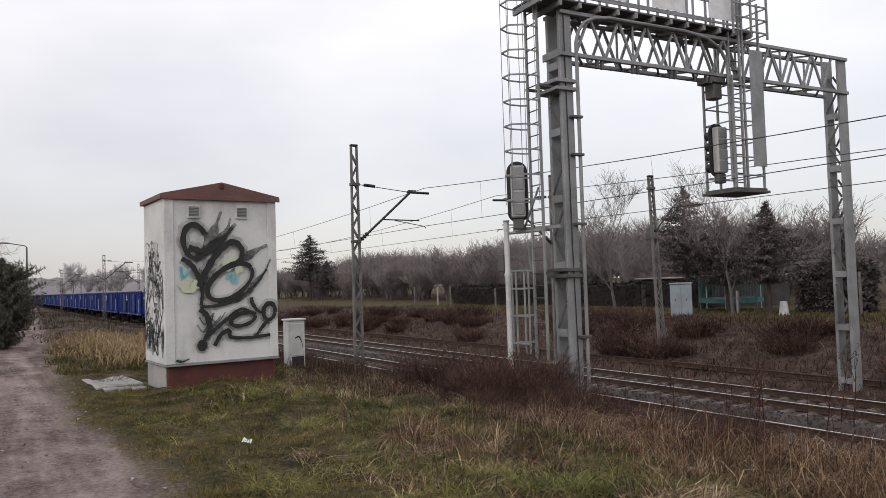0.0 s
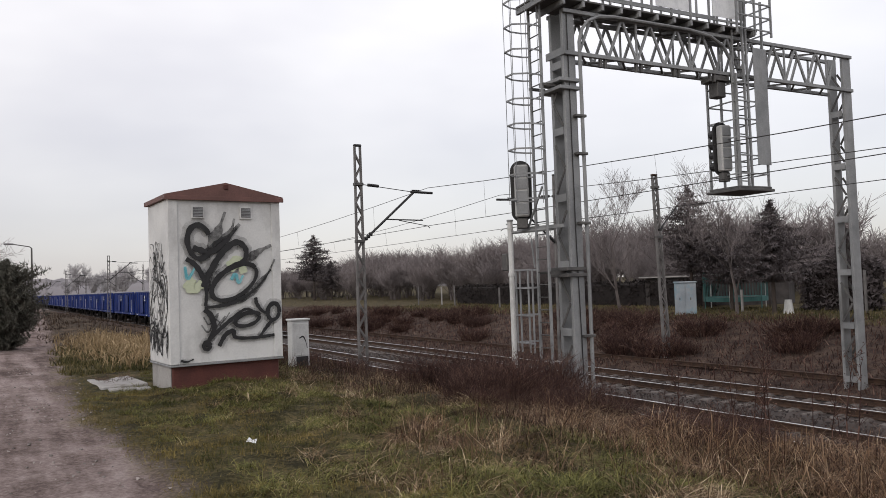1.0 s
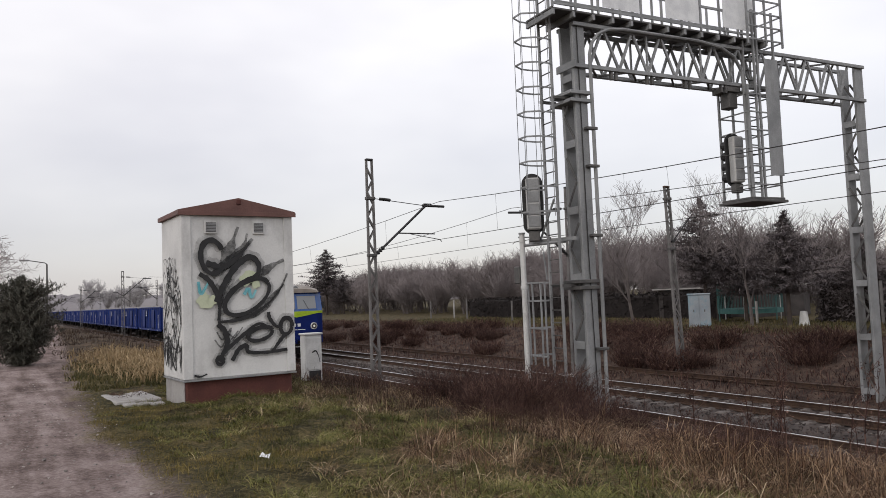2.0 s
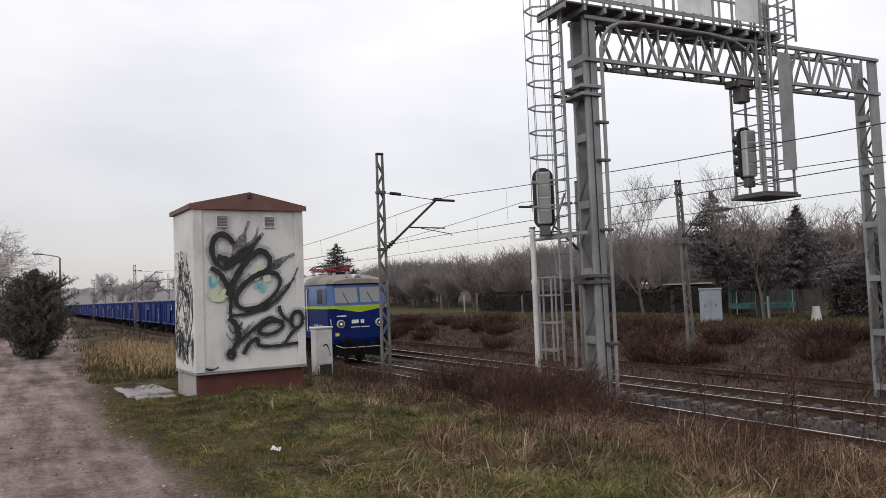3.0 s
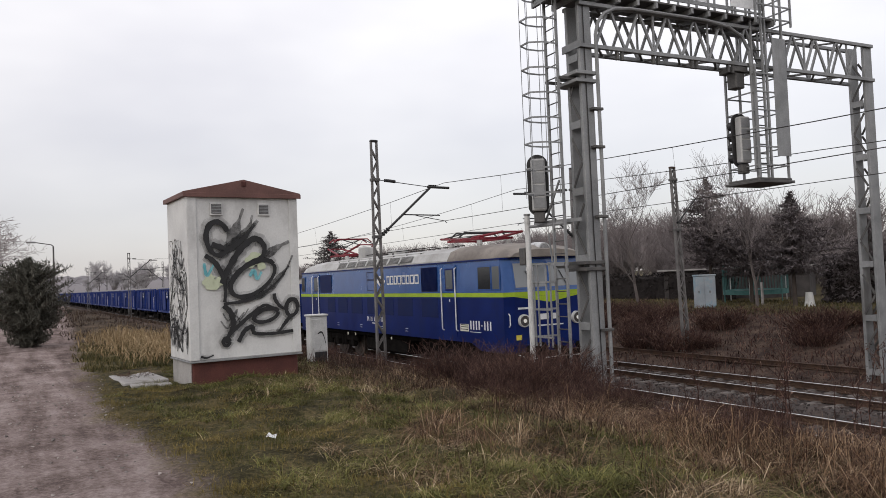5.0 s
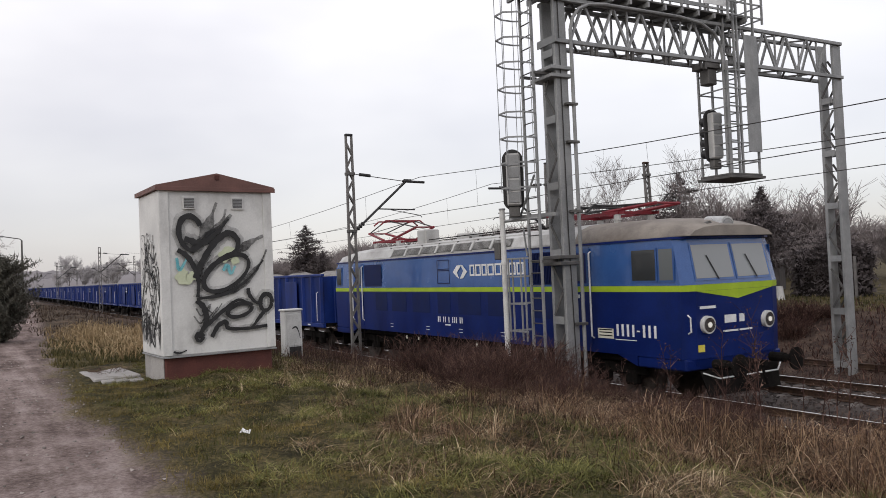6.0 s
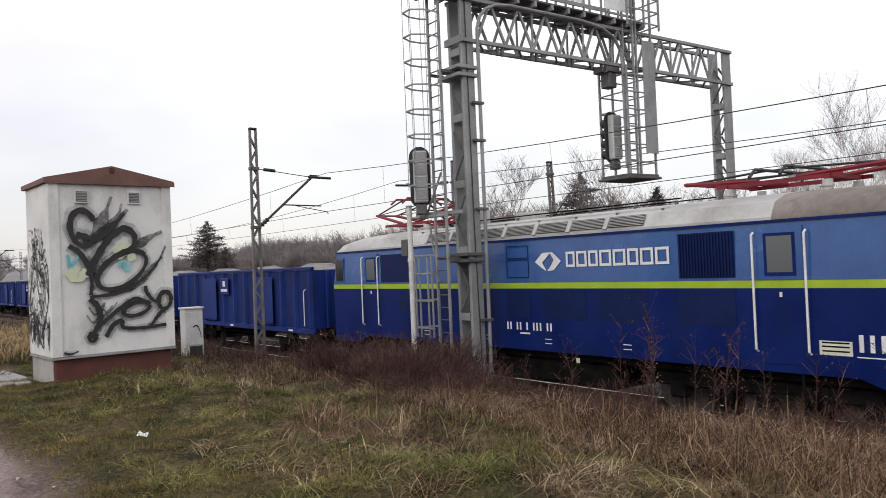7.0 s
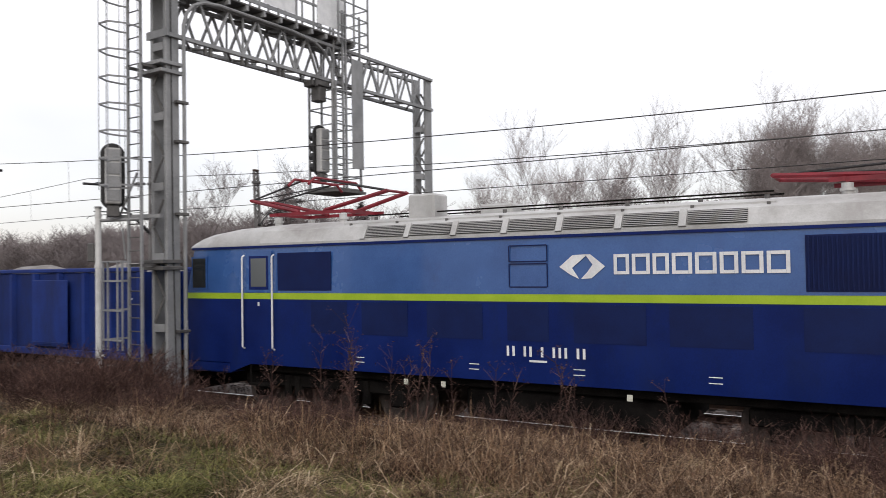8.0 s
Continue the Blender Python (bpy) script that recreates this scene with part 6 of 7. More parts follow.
gx, gy = scatter(rs, 470000, -17.0, 0.5, 0.9, 8.6, turf_keep)
sorts = np.array([sort_of(a, b) for a, b in zip(gx, gy)])
for k, (mt, hi, lb) in enumerate(((M_TURFGREEN, 0.095, "short matted green winter grass"), (M_TURFGOLD, 0.07, "worn mustard-yellow winter grass"), (M_TURFBROWN, 0.085, "flattened dead brown grass"))):
    blades("turf", gx[sorts == k], gy[sorts == k], 0.02, hi, 0.0042, 2.2, mt, lb, "grass", 1 + 20 * k)
gx, gy = scatter(rs, 34000, -27.0, -17.0, 1.2, 6.6, turf_keep)
blades("turf", gx, gy, 0.05, 0.15, 0.014, 0.9, M_TURF, "short patchy winter grass along the track side", "grass", 2)


def clumps(name, spots, each, l0, l1, w, spread, material, label, seed):
    """Tufts of arching blades, each tuft thick in the middle and lying over at its rim."""
    rng = np.random.RandomState(seed)
    n = len(spots)
    cx, cy = np.array([p[0] for p in spots]), np.array([p[1] for p in spots])
    size = np.repeat(rng.uniform(0.65, 1.25, n), each)
    lean = np.repeat(rng.uniform(0, 2 * np.pi, n), each)
    bx = np.repeat(cx, each) + rng.normal(0, spread, n * each) * size
    by = np.repeat(cy, each) + rng.normal(0, spread, n * each) * size
    bz = np.repeat(np.array([ground_z(a, b) for a, b in spots]), each) - 0.02
    az = rng.uniform(0, 2 * np.pi, n * each)
    ox, oy = np.cos(az) + 0.35 * np.cos(lean), np.sin(az) + 0.35 * np.sin(lean)
    length = rng.uniform(l0, l1, n * each) * size
    steep, fall = rng.uniform(0.85, 1.45, n * each), rng.uniform(0.9, 2.5, n * each)
    fa = az + np.pi / 2 + rng.uniform(-0.5, 0.5, n * each)
    ww = w * rng.uniform(0.6, 1.4, n * each)
    sx, sy = np.cos(fa) * ww, np.sin(fa) * ww
    px, py, pz = bx, by, bz.copy()
    cols = []
    for k in range(4):
        if k:
            ang = steep - fall * k / 3
            px, py, pz = px + ox * np.cos(ang) * length / 3, py + oy * np.cos(ang) * length / 3, np.maximum(pz + np.sin(ang) * length / 3, bz + 0.025)
        t = 1 - 0.27 * k
        cols += [np.stack([px - sx * t, py - sy * t, pz], 1), np.stack([px + sx * t, py + sy * t, pz], 1)]
    v = np.stack(cols, 1).reshape(-1, 3)
    base = 8 * np.arange(n * each)[:, None]
    faces = np.concatenate([base + np.array([[2 * k, 2 * k + 1, 2 * k + 3, 2 * k + 2]]) for k in range(3)]).tolist()
    return tagged(new(name, raw_mesh(name, v.tolist(), faces, material)), label, "grass", kind="stuff")


def clump_spots(n, x0, x1, y0, y1, want, seed):
    rng = random.Random(seed)
    out = []
    for _ in range(n):
        x, y = rng.uniform(x0, x1), rng.uniform(y0, y1)
        if not in_hut(x, y) and rng.random() < want(x, y):
            out.append((x, y))
    return out


def want_green(x, y):
    e = min(max((y - road_edge(x) - 0.15) / 1.2, 0.0), 1.0) * min(max((far_edge(x) + 0.9 - y) / 0.9, 0.0), 1.0)
    return e * max(0.0, 0.20 + 1.4 * noise.noise((x * 0.7, y * 0.7, 41.0)) + 0.9 * noise.noise((x * 2.2, y * 2.2, 43.0)))


def want_tan(x, y):
    e = min(max((y - road_edge(x) - 0.9) / 2.0, 0.0), 1.0) * min(max((9.5 - y) / 1.2, 0.0), 1.0)
    return e * max(0.0, 0.10 + 0.35 * min(max((x + 9.0) / 6.0, 0.0), 1.0) + 0.5 * math.exp(-((x + 3.6) ** 2 / 7.0 + (y - 7.2) ** 2 / 1.4)) + 1.2 * noise.noise((x * 0.7, y * 0.7, 77.0)) + 0.8 * noise.noise((x * 2.2, y * 2.2, 79.0)))


clumps("grass_clump", clump_spots(5200, -17.0, 0.8, 1.2, 7.6, want_green, 5), 64, 0.08, 0.24, 0.0040, 0.085, M_CLUMPGREEN, "uneven clumps of green winter grass", 51)
clumps("grass_clump", clump_spots(4200, -15.0, 2.4, 2.2, 10.4, want_tan, 6), 60, 0.16, 0.44, 0.0036, 0.10, M_CLUMPTAN, "uneven clumps of tan dead grass", 52)


def tuft_keep(x, y):
    if in_hut(x, y):
        return False
    b = min(max((y - 5.0) / 2.2, 0.0), 1.0)
    p = b * (0.10 + 0.36 * min(max((x + 9.5) / 5.0, 0.0), 1.0))
    p += 0.55 * math.exp(-((x + 7.2) ** 2 / 1.2 + (y - 4.0) ** 2 / 0.35)) + 0.4 * math.exp(-((x + 5.2) ** 2 / 1.0 + (y - 5.4) ** 2 / 0.5))
    p *= 0.45 + 1.1 * max(0.0, 0.35 + noise.noise((x * 0.75, y * 0.75, 8.0)))
    return rs.uniform() < p and y < (9.5 if x > -12 else 11.3)


gx, gy = scatter(rs, 90000, -26.0, 3.0, 2.6, 11.2, tuft_keep)
blades("dead_grass", gx, gy, 0.10, 0.34, 0.0032, 1.9, M_STRAW, "long bent straw-coloured dead grass on the bank", "grass", 3, True)
gx, gy = scatter(rs, 60000, -9.0, 3.5, 5.2, 9.3, lambda x, y: rs.uniform() < 0.45 * min(max((x + 7.0) / 2.5, 0.15), 1.0) * (0.2 + max(0.0, 0.5 + noise.noise((x, y, 2.0)))))
blades("dead_grass", gx, gy, 0.15, 0.45, 0.0032, 1.9, M_STRAW, "deep tangled straw-coloured grass on the bank", "grass", 4, True)


def tussock_mesh(seed, n):
    """A clump of long blades that arch outwards and lie over."""
    rng = random.Random(seed)
    vs, fs = [], []
    for _ in range(n):
        a = rng.uniform(0, 2 * math.pi)
        p = Vector((rng.gauss(0, 0.13), rng.gauss(0, 0.13), 0))
        out = Vector((math.cos(a), math.sin(a), 0))
        L, w = rng.uniform(0.30, 0.78), rng.uniform(0.0018, 0.0042)
        side = Vector((-out.y, out.x, 0)) * w
        steep, fall = rng.uniform(0.9, 1.4), rng.uniform(1.2, 2.6)
        i = len(vs)
        for k in range(5):
            t = k / 4
            ang = steep - fall * t
            if k:
                p = p + (out * math.cos(ang) + Vector((0, 0, math.sin(ang)))) * L / 4
            if p.z < 0.01 and k:
                p.z = 0.01 + rng.random() * 0.05
            sw = side * (1 - 0.8 * t)
            vs += [tuple(p - sw), tuple(p + sw)]
        fs += [(i + 2 * k, i + 2 * k + 1, i + 2 * k + 3, i + 2 * k + 2) for k in range(4)]
    return raw_mesh("tussock", vs, fs, M_STRAW)


def litter_keep(x, y):
    p = min(max((y - far_edge(x) + 0.6) / 0.8, 0.0), 1.0) * min(max((10.9 + bend(x) - y) / 1.0, 0.0), 1.0)
    return not in_hut(x, y) and rs.uniform() < p * (0.45 + 0.9 * noise.noise((x * 0.9, y * 0.9, 31.0)))


gx, gy = scatter(rs, 70000, -30.0, 0.0, 4.4, 10.8, litter_keep)
blades("dead_grass", gx, gy, 0.06, 0.26, 0.0045, 2.0, M_TURFBROWN, "flattened dead brown weeds on the bank", "weeds", 91, True)
gx, gy = scatter(rs, 26000, -30.0, 0.0, 4.6, 10.8, litter_keep)
blades("dead_stalks", gx, gy, 0.12, 0.42, 0.0035, 1.1, M_SHRUB, "thin dark brown dead stalks on the bank", "weeds", 92, True)
TUSSOCKS = [tussock_mesh(200 + i, 420) for i in range(4)]
trng = random.Random(17)
spots = []
while len(spots) < 235:
    x, y = trng.uniform(-13.0, 3.0), trng.uniform(4.6, 9.3)
    want = min(max((y - 4.6 - 0.22 * max(-3.5 - x, 0.0)) / 1.2, 0.0), 1.0) * min(max((x + 12.5) / 4.0, 0.10), 1.0)
    if trng.random() < want * (0.55 + noise.noise((x * 0.6, y * 0.6, 4.4))):
        spots.append((x, y))
spots += [(-7.4, 3.9), (-7.0, 4.15), (-6.7, 4.0), (-7.8, 4.2), (-10.6, 7.4), (-9.8, 7.2), (-11.6, 7.0), (-12.4, 7.2), (-9.0, 7.0), (-10.2, 6.6), (-8.4, 6.8), (-13.2, 7.6), (-9.4, 7.8), (-8.6, 7.6)]
for i, (x, y) in enumerate(spots):
    k = trng.uniform(0.6, 1.05)
    put("grass_tussock", TUSSOCKS[i % 4], Matrix.Translation((x, y, ground_z(x, y) - 0.02)) @ Matrix.Rotation(trng.uniform(0, 6), 4, "Z") @ Matrix.Diagonal((k, k, k * trng.uniform(0.7, 1.1), 1)), "arching clump of dead straw-coloured grass", "grass tussock", "grass tussocks on the bank", "")
gx, gy = scatter(rs, 16000, -34.0, -18.0, 1.6, 6.0, lambda x, y: rs.uniform() < math.exp(-((x + 25.0) ** 2 / 30.0 + (y - 3.6) ** 2 / 1.2)))
blades("dead_grass", gx, gy, 0.14, 0.42, 0.014, 2.0, M_HUMMOCK, "pale dead grass hummock beside the dirt road", "grass", 5, True)
gx, gy = scatter(rs, 30000, -75.0, 6.0, 20.3, 28.5, lambda x, y: rs.uniform() < 0.8)
gy = gy + np.array([bend(v) for v in gx])
blades("dead_grass", gx, gy, 0.08, 0.32, 0.016, 1.5, M_SHRUB, "brown dead weeds on the far bank", "weeds", 6, True)
gx, gy = scatter(rs, 26000, -60.0, 6.0, 26.8, 36.0, lambda x, y: rs.uniform() < 0.9)
gy = gy + np.array([bend(v) for v in gx]) * 0.6
blades("turf", gx, gy, 0.05, 0.2, 0.02, 0.9, M_TURF, "yellow-green lawn strip beyond the tracks", "grass", 7)


prng = np.random.RandomState(44)
n = 1100
qx, qy = prng.uniform(-22, -3, n), prng.uniform(-3.0, 1.4, n)
sz = prng.uniform(0.006, 0.017, n)
tet = np.array([(1, 1, 0.6), (-1, -1, 0.6), (-1, 1, -0.6), (1, -1, -0.6)], float)
qz = np.array([ground_z(a, b) for a, b in zip(qx, qy)]) + 0.004
v = (tet[None] + prng.uniform(-0.4, 0.4, (n, 4, 3))) * sz[:, None, None] + np.stack([qx, qy, qz], 1)[:, None, :]
f = (np.array([(0, 1, 2), (0, 3, 1), (0, 2, 3), (1, 3, 2)])[None] + 4 * np.arange(n)[:, None, None]).reshape(-1, 3)
tagged(new("road_pebbles", raw_mesh("road_pebbles", v.reshape(-1, 3).tolist(), f.tolist(), M_PEBBLE)), "small grey pebbles strewn over the dirt road", "pebbles", kind="stuff")


def bramble_mesh(seed, height, spread, n, thin=0.0035):
    rng = random.Random(seed)
    vs, fs = [], []
    for _ in range(n):
        a, rr = rng.uniform(0, 2 * math.pi), spread * math.sqrt(rng.random())
        p = Vector((math.cos(a) * rr * 0.6, math.sin(a) * rr * 0.6, -0.05))
        d = Vector((math.cos(a) * rng.uniform(0, 0.6), math.sin(a) * rng.uniform(0, 0.6), 1)).normalized()
        L = height * rng.uniform(0.45, 1.1)
        for k in range(4):
            d2 = (d + Vector((rng.uniform(-1, 1), rng.uniform(-1, 1), rng.uniform(-0.7, 0.35))) * 0.30).normalized()
            q = p + d2 * L / 4
            stick(vs, fs, p, q, thin * (1.6 - 0.3 * k), thin * (1.3 - 0.3 * k))
            for _ in range(2):
                s = (d2 + Vector((rng.uniform(-1, 1), rng.uniform(-1, 1), rng.uniform(-0.5, 0.8)))).normalized() * L * rng.uniform(0.1, 0.26)
                stick(vs, fs, q, q + s, thin * 0.8, thin * 0.4)
            p, d = q, d2
    return raw_mesh("bramble", vs, fs, M_SHRUB)


BRAMBLES = [bramble_mesh(40 + i, 1.05, 0.95, 260, 0.0046) for i in range(4)]
rng = random.Random(8)
SPOTS = [(-12.6, 9.1, 1.10), (-11.8, 8.9, 1.05), (-13.5, 9.3, 1.1), (-12.2, 9.9, 0.9), (-14.4, 9.0, 0.6), (-10.8, 9.3, 0.45), (-18.5, 8.0, 0.35), (-22.5, 8.3, 0.4), (-18.2, 6.6, 0.40),
         (-9.6, 8.8, 0.42), (-8.2, 8.6, 0.40), (-6.9, 8.2, 0.55), (-5.6, 9.2, 0.6), (-4.4, 8.5, 0.6), (-3.2, 9.1, 0.55), (-2.0, 8.6, 0.5), (-0.6, 9.0, 0.5), (0.9, 8.6, 0.5), (-11.2, 8.0, 0.65), (-7.5, 8.0, 0.5), (-24.8, 8.4, 0.45), (-27.5, 8.2, 0.5), (-16.2, 4.9, 0.5), (-17.5, 7.6, 0.45), (-13.0, 8.2, 0.75), (-3.8, 9.4, 0.7)]
brng = random.Random(31)
SPOTS += [(brng.uniform(-26, -14), brng.uniform(7.0, 9.6), brng.uniform(0.22, 0.38)) for _ in range(14)]
SPOTS += [(brng.uniform(-10, 3), brng.uniform(7.2, 9.4), brng.uniform(0.28, 0.45)) for _ in range(14)]
SPOTS += [(brng.uniform(-13.4, -10.9), brng.uniform(7.2, 9.4), brng.uniform(0.6, 1.05)) for _ in range(13)]
put("brushwood", bramble_mesh(300, 1.0, 1.0, 60, 0.006), Matrix.Translation((-15.4, 1.95, ground_z(-15.4, 1.95) + 0.07)) @ Matrix.Diagonal((0.8, 0.5, 0.10, 1)), "flattened dead brushwood lying on the concrete slab", "brushwood", "", "stuff")
SPOTS += [(brng.uniform(-1.8, 2.6), brng.uniform(6.2, 9.0), brng.uniform(0.35, 0.6)) for _ in range(9)]
SPOTS += [(brng.uniform(-9.5, -4.5), brng.uniform(6.2, 8.6), brng.uniform(0.25, 0.42)) for _ in range(16)]
SPOTS += [(brng.uniform(-10.6, -8.9), brng.uniform(6.3, 7.7), brng.uniform(0.45, 0.72)) for _ in range(9)]
for i, (x, y, k) in enumerate(SPOTS):
    put("bramble_bush", BRAMBLES[i % 4], Matrix.Translation((x, y, ground_z(x, y) - 0.02)) @ Matrix.Rotation(rng.uniform(0, 6), 4, "Z") @ Matrix.Diagonal((k, k, k * rng.uniform(0.8, 1.0), 1)), "tangled red-brown leafless bramble on the bank", "bush", "brambles on the bank")


FARBUSH = [bramble_mesh(140 + i, 1.0, 1.3, 260, 0.011) for i in range(3)]
for i in range(60):
    x = brng.uniform(-70, 4)
    y = brng.uniform(21.8, 26.6)
    k = brng.uniform(0.5, 1.15)
    y += bend(x)
    put("bramble_bush", FARBUSH[i % 3], Matrix.Translation((x, y, ground_z(x, y) - 0.03)) @ Matrix.Rotation(brng.uniform(0, 6), 4, "Z") @ Matrix.Diagonal((k, k, k * brng.uniform(0.6, 0.9), 1)), "low dark brown leafless scrub on the far bank", "bush", "scrub on the far bank")


def weed(x, y, height, seed, lean):
    rng = random.Random(seed)
    t = thing("dead_weed", "tall dry brown weed stalk with clustered seed heads", "weed", pose(x, y, ground_z(x, y) - 0.03, lean, lean * 0.6, rng.uniform(0, 360)), group="dead weeds on the bank")
    vs, fs = [], []
    p, d = Vector((0, 0, 0)), Vector((0, 0, 1))
    hv, hf = [], []
    for k in range(7):
        d = (d + Vector((rng.uniform(-1, 1), rng.uniform(-1, 1), 0.4)) * 0.10).normalized()
        q = p + d * height / 7
        stick(vs, fs, p, q, 0.0085 - 0.0007 * k, 0.0078 - 0.0007 * k, 4)
        if k >= 2:
            for _ in range(3):
                s = (d * 0.6 + Vector((rng.uniform(-1, 1), rng.uniform(-1, 1), 0.3))).normalized() * height * rng.uniform(0.10, 0.22)
                stick(vs, fs, q, q + s, 0.0036, 0.002)
                e = q + s
                for _ in range(6):
                    c = e + Vector((rng.uniform(-1, 1), rng.uniform(-1, 1), rng.uniform(-0.6, 0.6))) * 0.05
                    i = len(hv)
                    for _ in range(3):
                        hv.append(tuple(c + Vector((rng.uniform(-1, 1), rng.uniform(-1, 1), rng.uniform(-1, 1))) * 0.016))
                    hf.append((i, i + 1, i + 2))
        p = q
    for nm, me in (("stalk", raw_mesh("stalk", vs, fs, M_SHRUB)), ("seed_head", raw_mesh("seed_head", hv, hf, M_SHRUB))):
        ob = tagged(new(nm, me), kind="stuff")
        ob.parent = t


for i, (x, y, h) in enumerate([(-6.9, 8.3, 1.55), (-6.6, 8.5, 1.2), (-7.2, 8.6, 0.95), (-5.6, 8.4, 1.1), (-5.9, 9.0, 1.3), (-4.6, 8.9, 1.25), (-4.1, 8.3, 1.1), (-3.4, 8.8, 1.0), (-8.6, 9.0, 0.9), (-16.4, 9.4, 1.15), (-15.9, 9.2, 0.95), (-2.4, 9.2, 1.1), (-10.2, 9.6, 1.0), (-6.3, 7.9, 1.4), (-5.2, 8.1, 1.35), (-7.6, 8.0, 1.2), (-4.9, 7.7, 1.2), (-3.0, 7.9, 1.3), (-9.4, 8.4, 1.05), (-8.0, 8.5, 1.2), (-6.2, 8.1, 1.75), (-5.3, 6.9, 1.2), (-6.9, 8.75, 1.35), (-6.0, 8.6, 1.3), (-5.0, 8.6, 1.2), (-3.6, 8.4, 1.1)]):
    weed(x, y, h * 0.88, 60 + i, rng.uniform(-7, 7))

# young pine and willow beside the road
PINE = spruce_meshes(5, 2.7, 1.2, M_PINE, 3.0, 0.75, "round", 0.02, 0.45)
for x, y, k in ((-27.2, 0.35, 1.02), (-31.5, -1.6, 0.70)):
    tree_thing("young_pine", PINE, Matrix.Translation((x, y, 1.42)) @ Matrix.Rotation(x, 4, "Z") @ Matrix.Diagonal((k, k, k, 1)), "dense dark young pine beside the dirt road", "tree", "young pines")
WILLOW = bare_tree_meshes(77, 6.6, 4, 0.62, -0.30, 3, 0.16, 0.008, twig=M_TWIGPALE)
tree_thing("bare_willow", WILLOW, pose(-47, -1.6, 1.4), "pale leafless willow with drooping twigs")
RED = [bramble_mesh(90 + i, 2.0, 1.6, 200, 0.012) for i in range(2)]
for i, (x, y) in enumerate(((-43, -2.4), (-46, -3.2), (-40.5, -3.4), (-50, -0.6))):
    put("dogwood_bush", RED[i % 2], Matrix.Translation((x, y, 1.35)) @ Matrix.Rotation(i * 1.7, 4, "Z"), "reddish leafless roadside shrub", "bush", "roadside shrubs")

# spruces, bare trees and hedges beyond the tracks
SPRUCE = [spruce_meshes(11, 6.6, 2.05, M_SPRUCE, 1.5, 0.45, True, 0.30), spruce_meshes(12, 5.2, 1.9, M_SPRUCE, 1.3, 0.40, True, 0.28)]
for i, (x, y, k) in enumerate([(-28.9, 32.0, 1.0), (-27.2, 33.0, 0.94), (-107, 40.5, 1.42), (-23.2, 31.0, 1.0), (-104.2, 42.0, 0.85), (-21.8, 34.5, 0.75), (-30.8, 35.0, 0.62), (-17.4, 34.2, 0.85)]):
    tree_thing("spruce", SPRUCE[i % 2], Matrix.Translation((x, y, ground_z(x, y))) @ Matrix.Rotation(i * 2.1, 4, "Z") @ Matrix.Diagonal((k * (1.3 if x < -50 else 1.05), k * (1.3 if x < -50 else 1.05), k, 1)), "spruce in the gardens beyond the tracks, greyed by painted haze", "tree", "spruces")
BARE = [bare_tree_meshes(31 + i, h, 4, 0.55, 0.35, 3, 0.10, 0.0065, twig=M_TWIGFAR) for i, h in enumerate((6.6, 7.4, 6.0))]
for i, (x, y, k) in enumerate([(-34.4, 32.0, 1.08), (-24.6, 30.2, 0.85), (-37.5, 39.5, 0.8), (-44.0, 41.0, 0.8), (-52.0, 42.0, 0.8), (-12.5, 38.0, 0.8)]):
    tree_thing("bare_tree", BARE[i % 3], Matrix.Translation((x, y, ground_z(x, y))) @ Matrix.Rotation(i * 1.3, 4, "Z") @ Matrix.Diagonal((k, k, k, 1)), "leafless grey-brown garden tree", "tree", "bare trees")
TALL = [bare_tree_meshes(51 + i, h, 4, 0.50, 0.40, 3, 0.07, 0.0065, twig=M_TWIGPALE) for i, h in enumerate((9.8, 9.0))]
for i, (x, y, k) in enumerate([(-19.5, 45, 0.95), (-16.2, 46, 0.85), (-12.2, 44.5, 0.95), (-25.5, 47, 0.75)]):
    tree_thing("bare_tree", TALL[i % 2], Matrix.Translation((x, y, 1.2)) @ Matrix.Rotation(i * 2.3, 4, "Z") @ Matrix.Diagonal((k, k, k, 1)), "tall slender leafless tree against the sky", "tree", "tall bare trees")
BIRCH = bare_tree_meshes(71, 10.2, 4, 0.55, 0.40, 4, 0.12, 0.0068, twig=M_TWIGPALE)
for i, (x, y, k) in enumerate([(-5.8, 45, 0.93), (-4.2, 46, 0.86), (-1.6, 47, 0.82), (1.0, 46, 0.82)]):
    tree_thing("bare_birch", BIRCH, Matrix.Translation((x, y, 1.2)) @ Matrix.Rotation(i * 1.9, 4, "Z") @ Matrix.Diagonal((k, k, k, 1)), "pale twiggy birch with a dense fine crown", "tree", "bare birches")
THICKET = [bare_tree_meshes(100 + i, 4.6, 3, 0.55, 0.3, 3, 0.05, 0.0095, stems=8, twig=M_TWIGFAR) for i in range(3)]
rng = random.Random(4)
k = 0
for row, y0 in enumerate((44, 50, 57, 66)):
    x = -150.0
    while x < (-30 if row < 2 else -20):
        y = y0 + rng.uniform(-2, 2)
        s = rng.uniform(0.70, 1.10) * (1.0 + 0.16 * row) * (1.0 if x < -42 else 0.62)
        tree_thing("bare_thicket", THICKET[k % 3], Matrix.Translation((x, y, 1.15)) @ Matrix.Rotation(rng.uniform(0, 6), 4, "Z") @ Matrix.Diagonal((s * 1.25, s * 1.25, s, 1)), "leafless thicket along the fields, paled by painted haze", "thicket", "bare thickets")
        x += rng.uniform(2.8, 4.6)
        k += 1


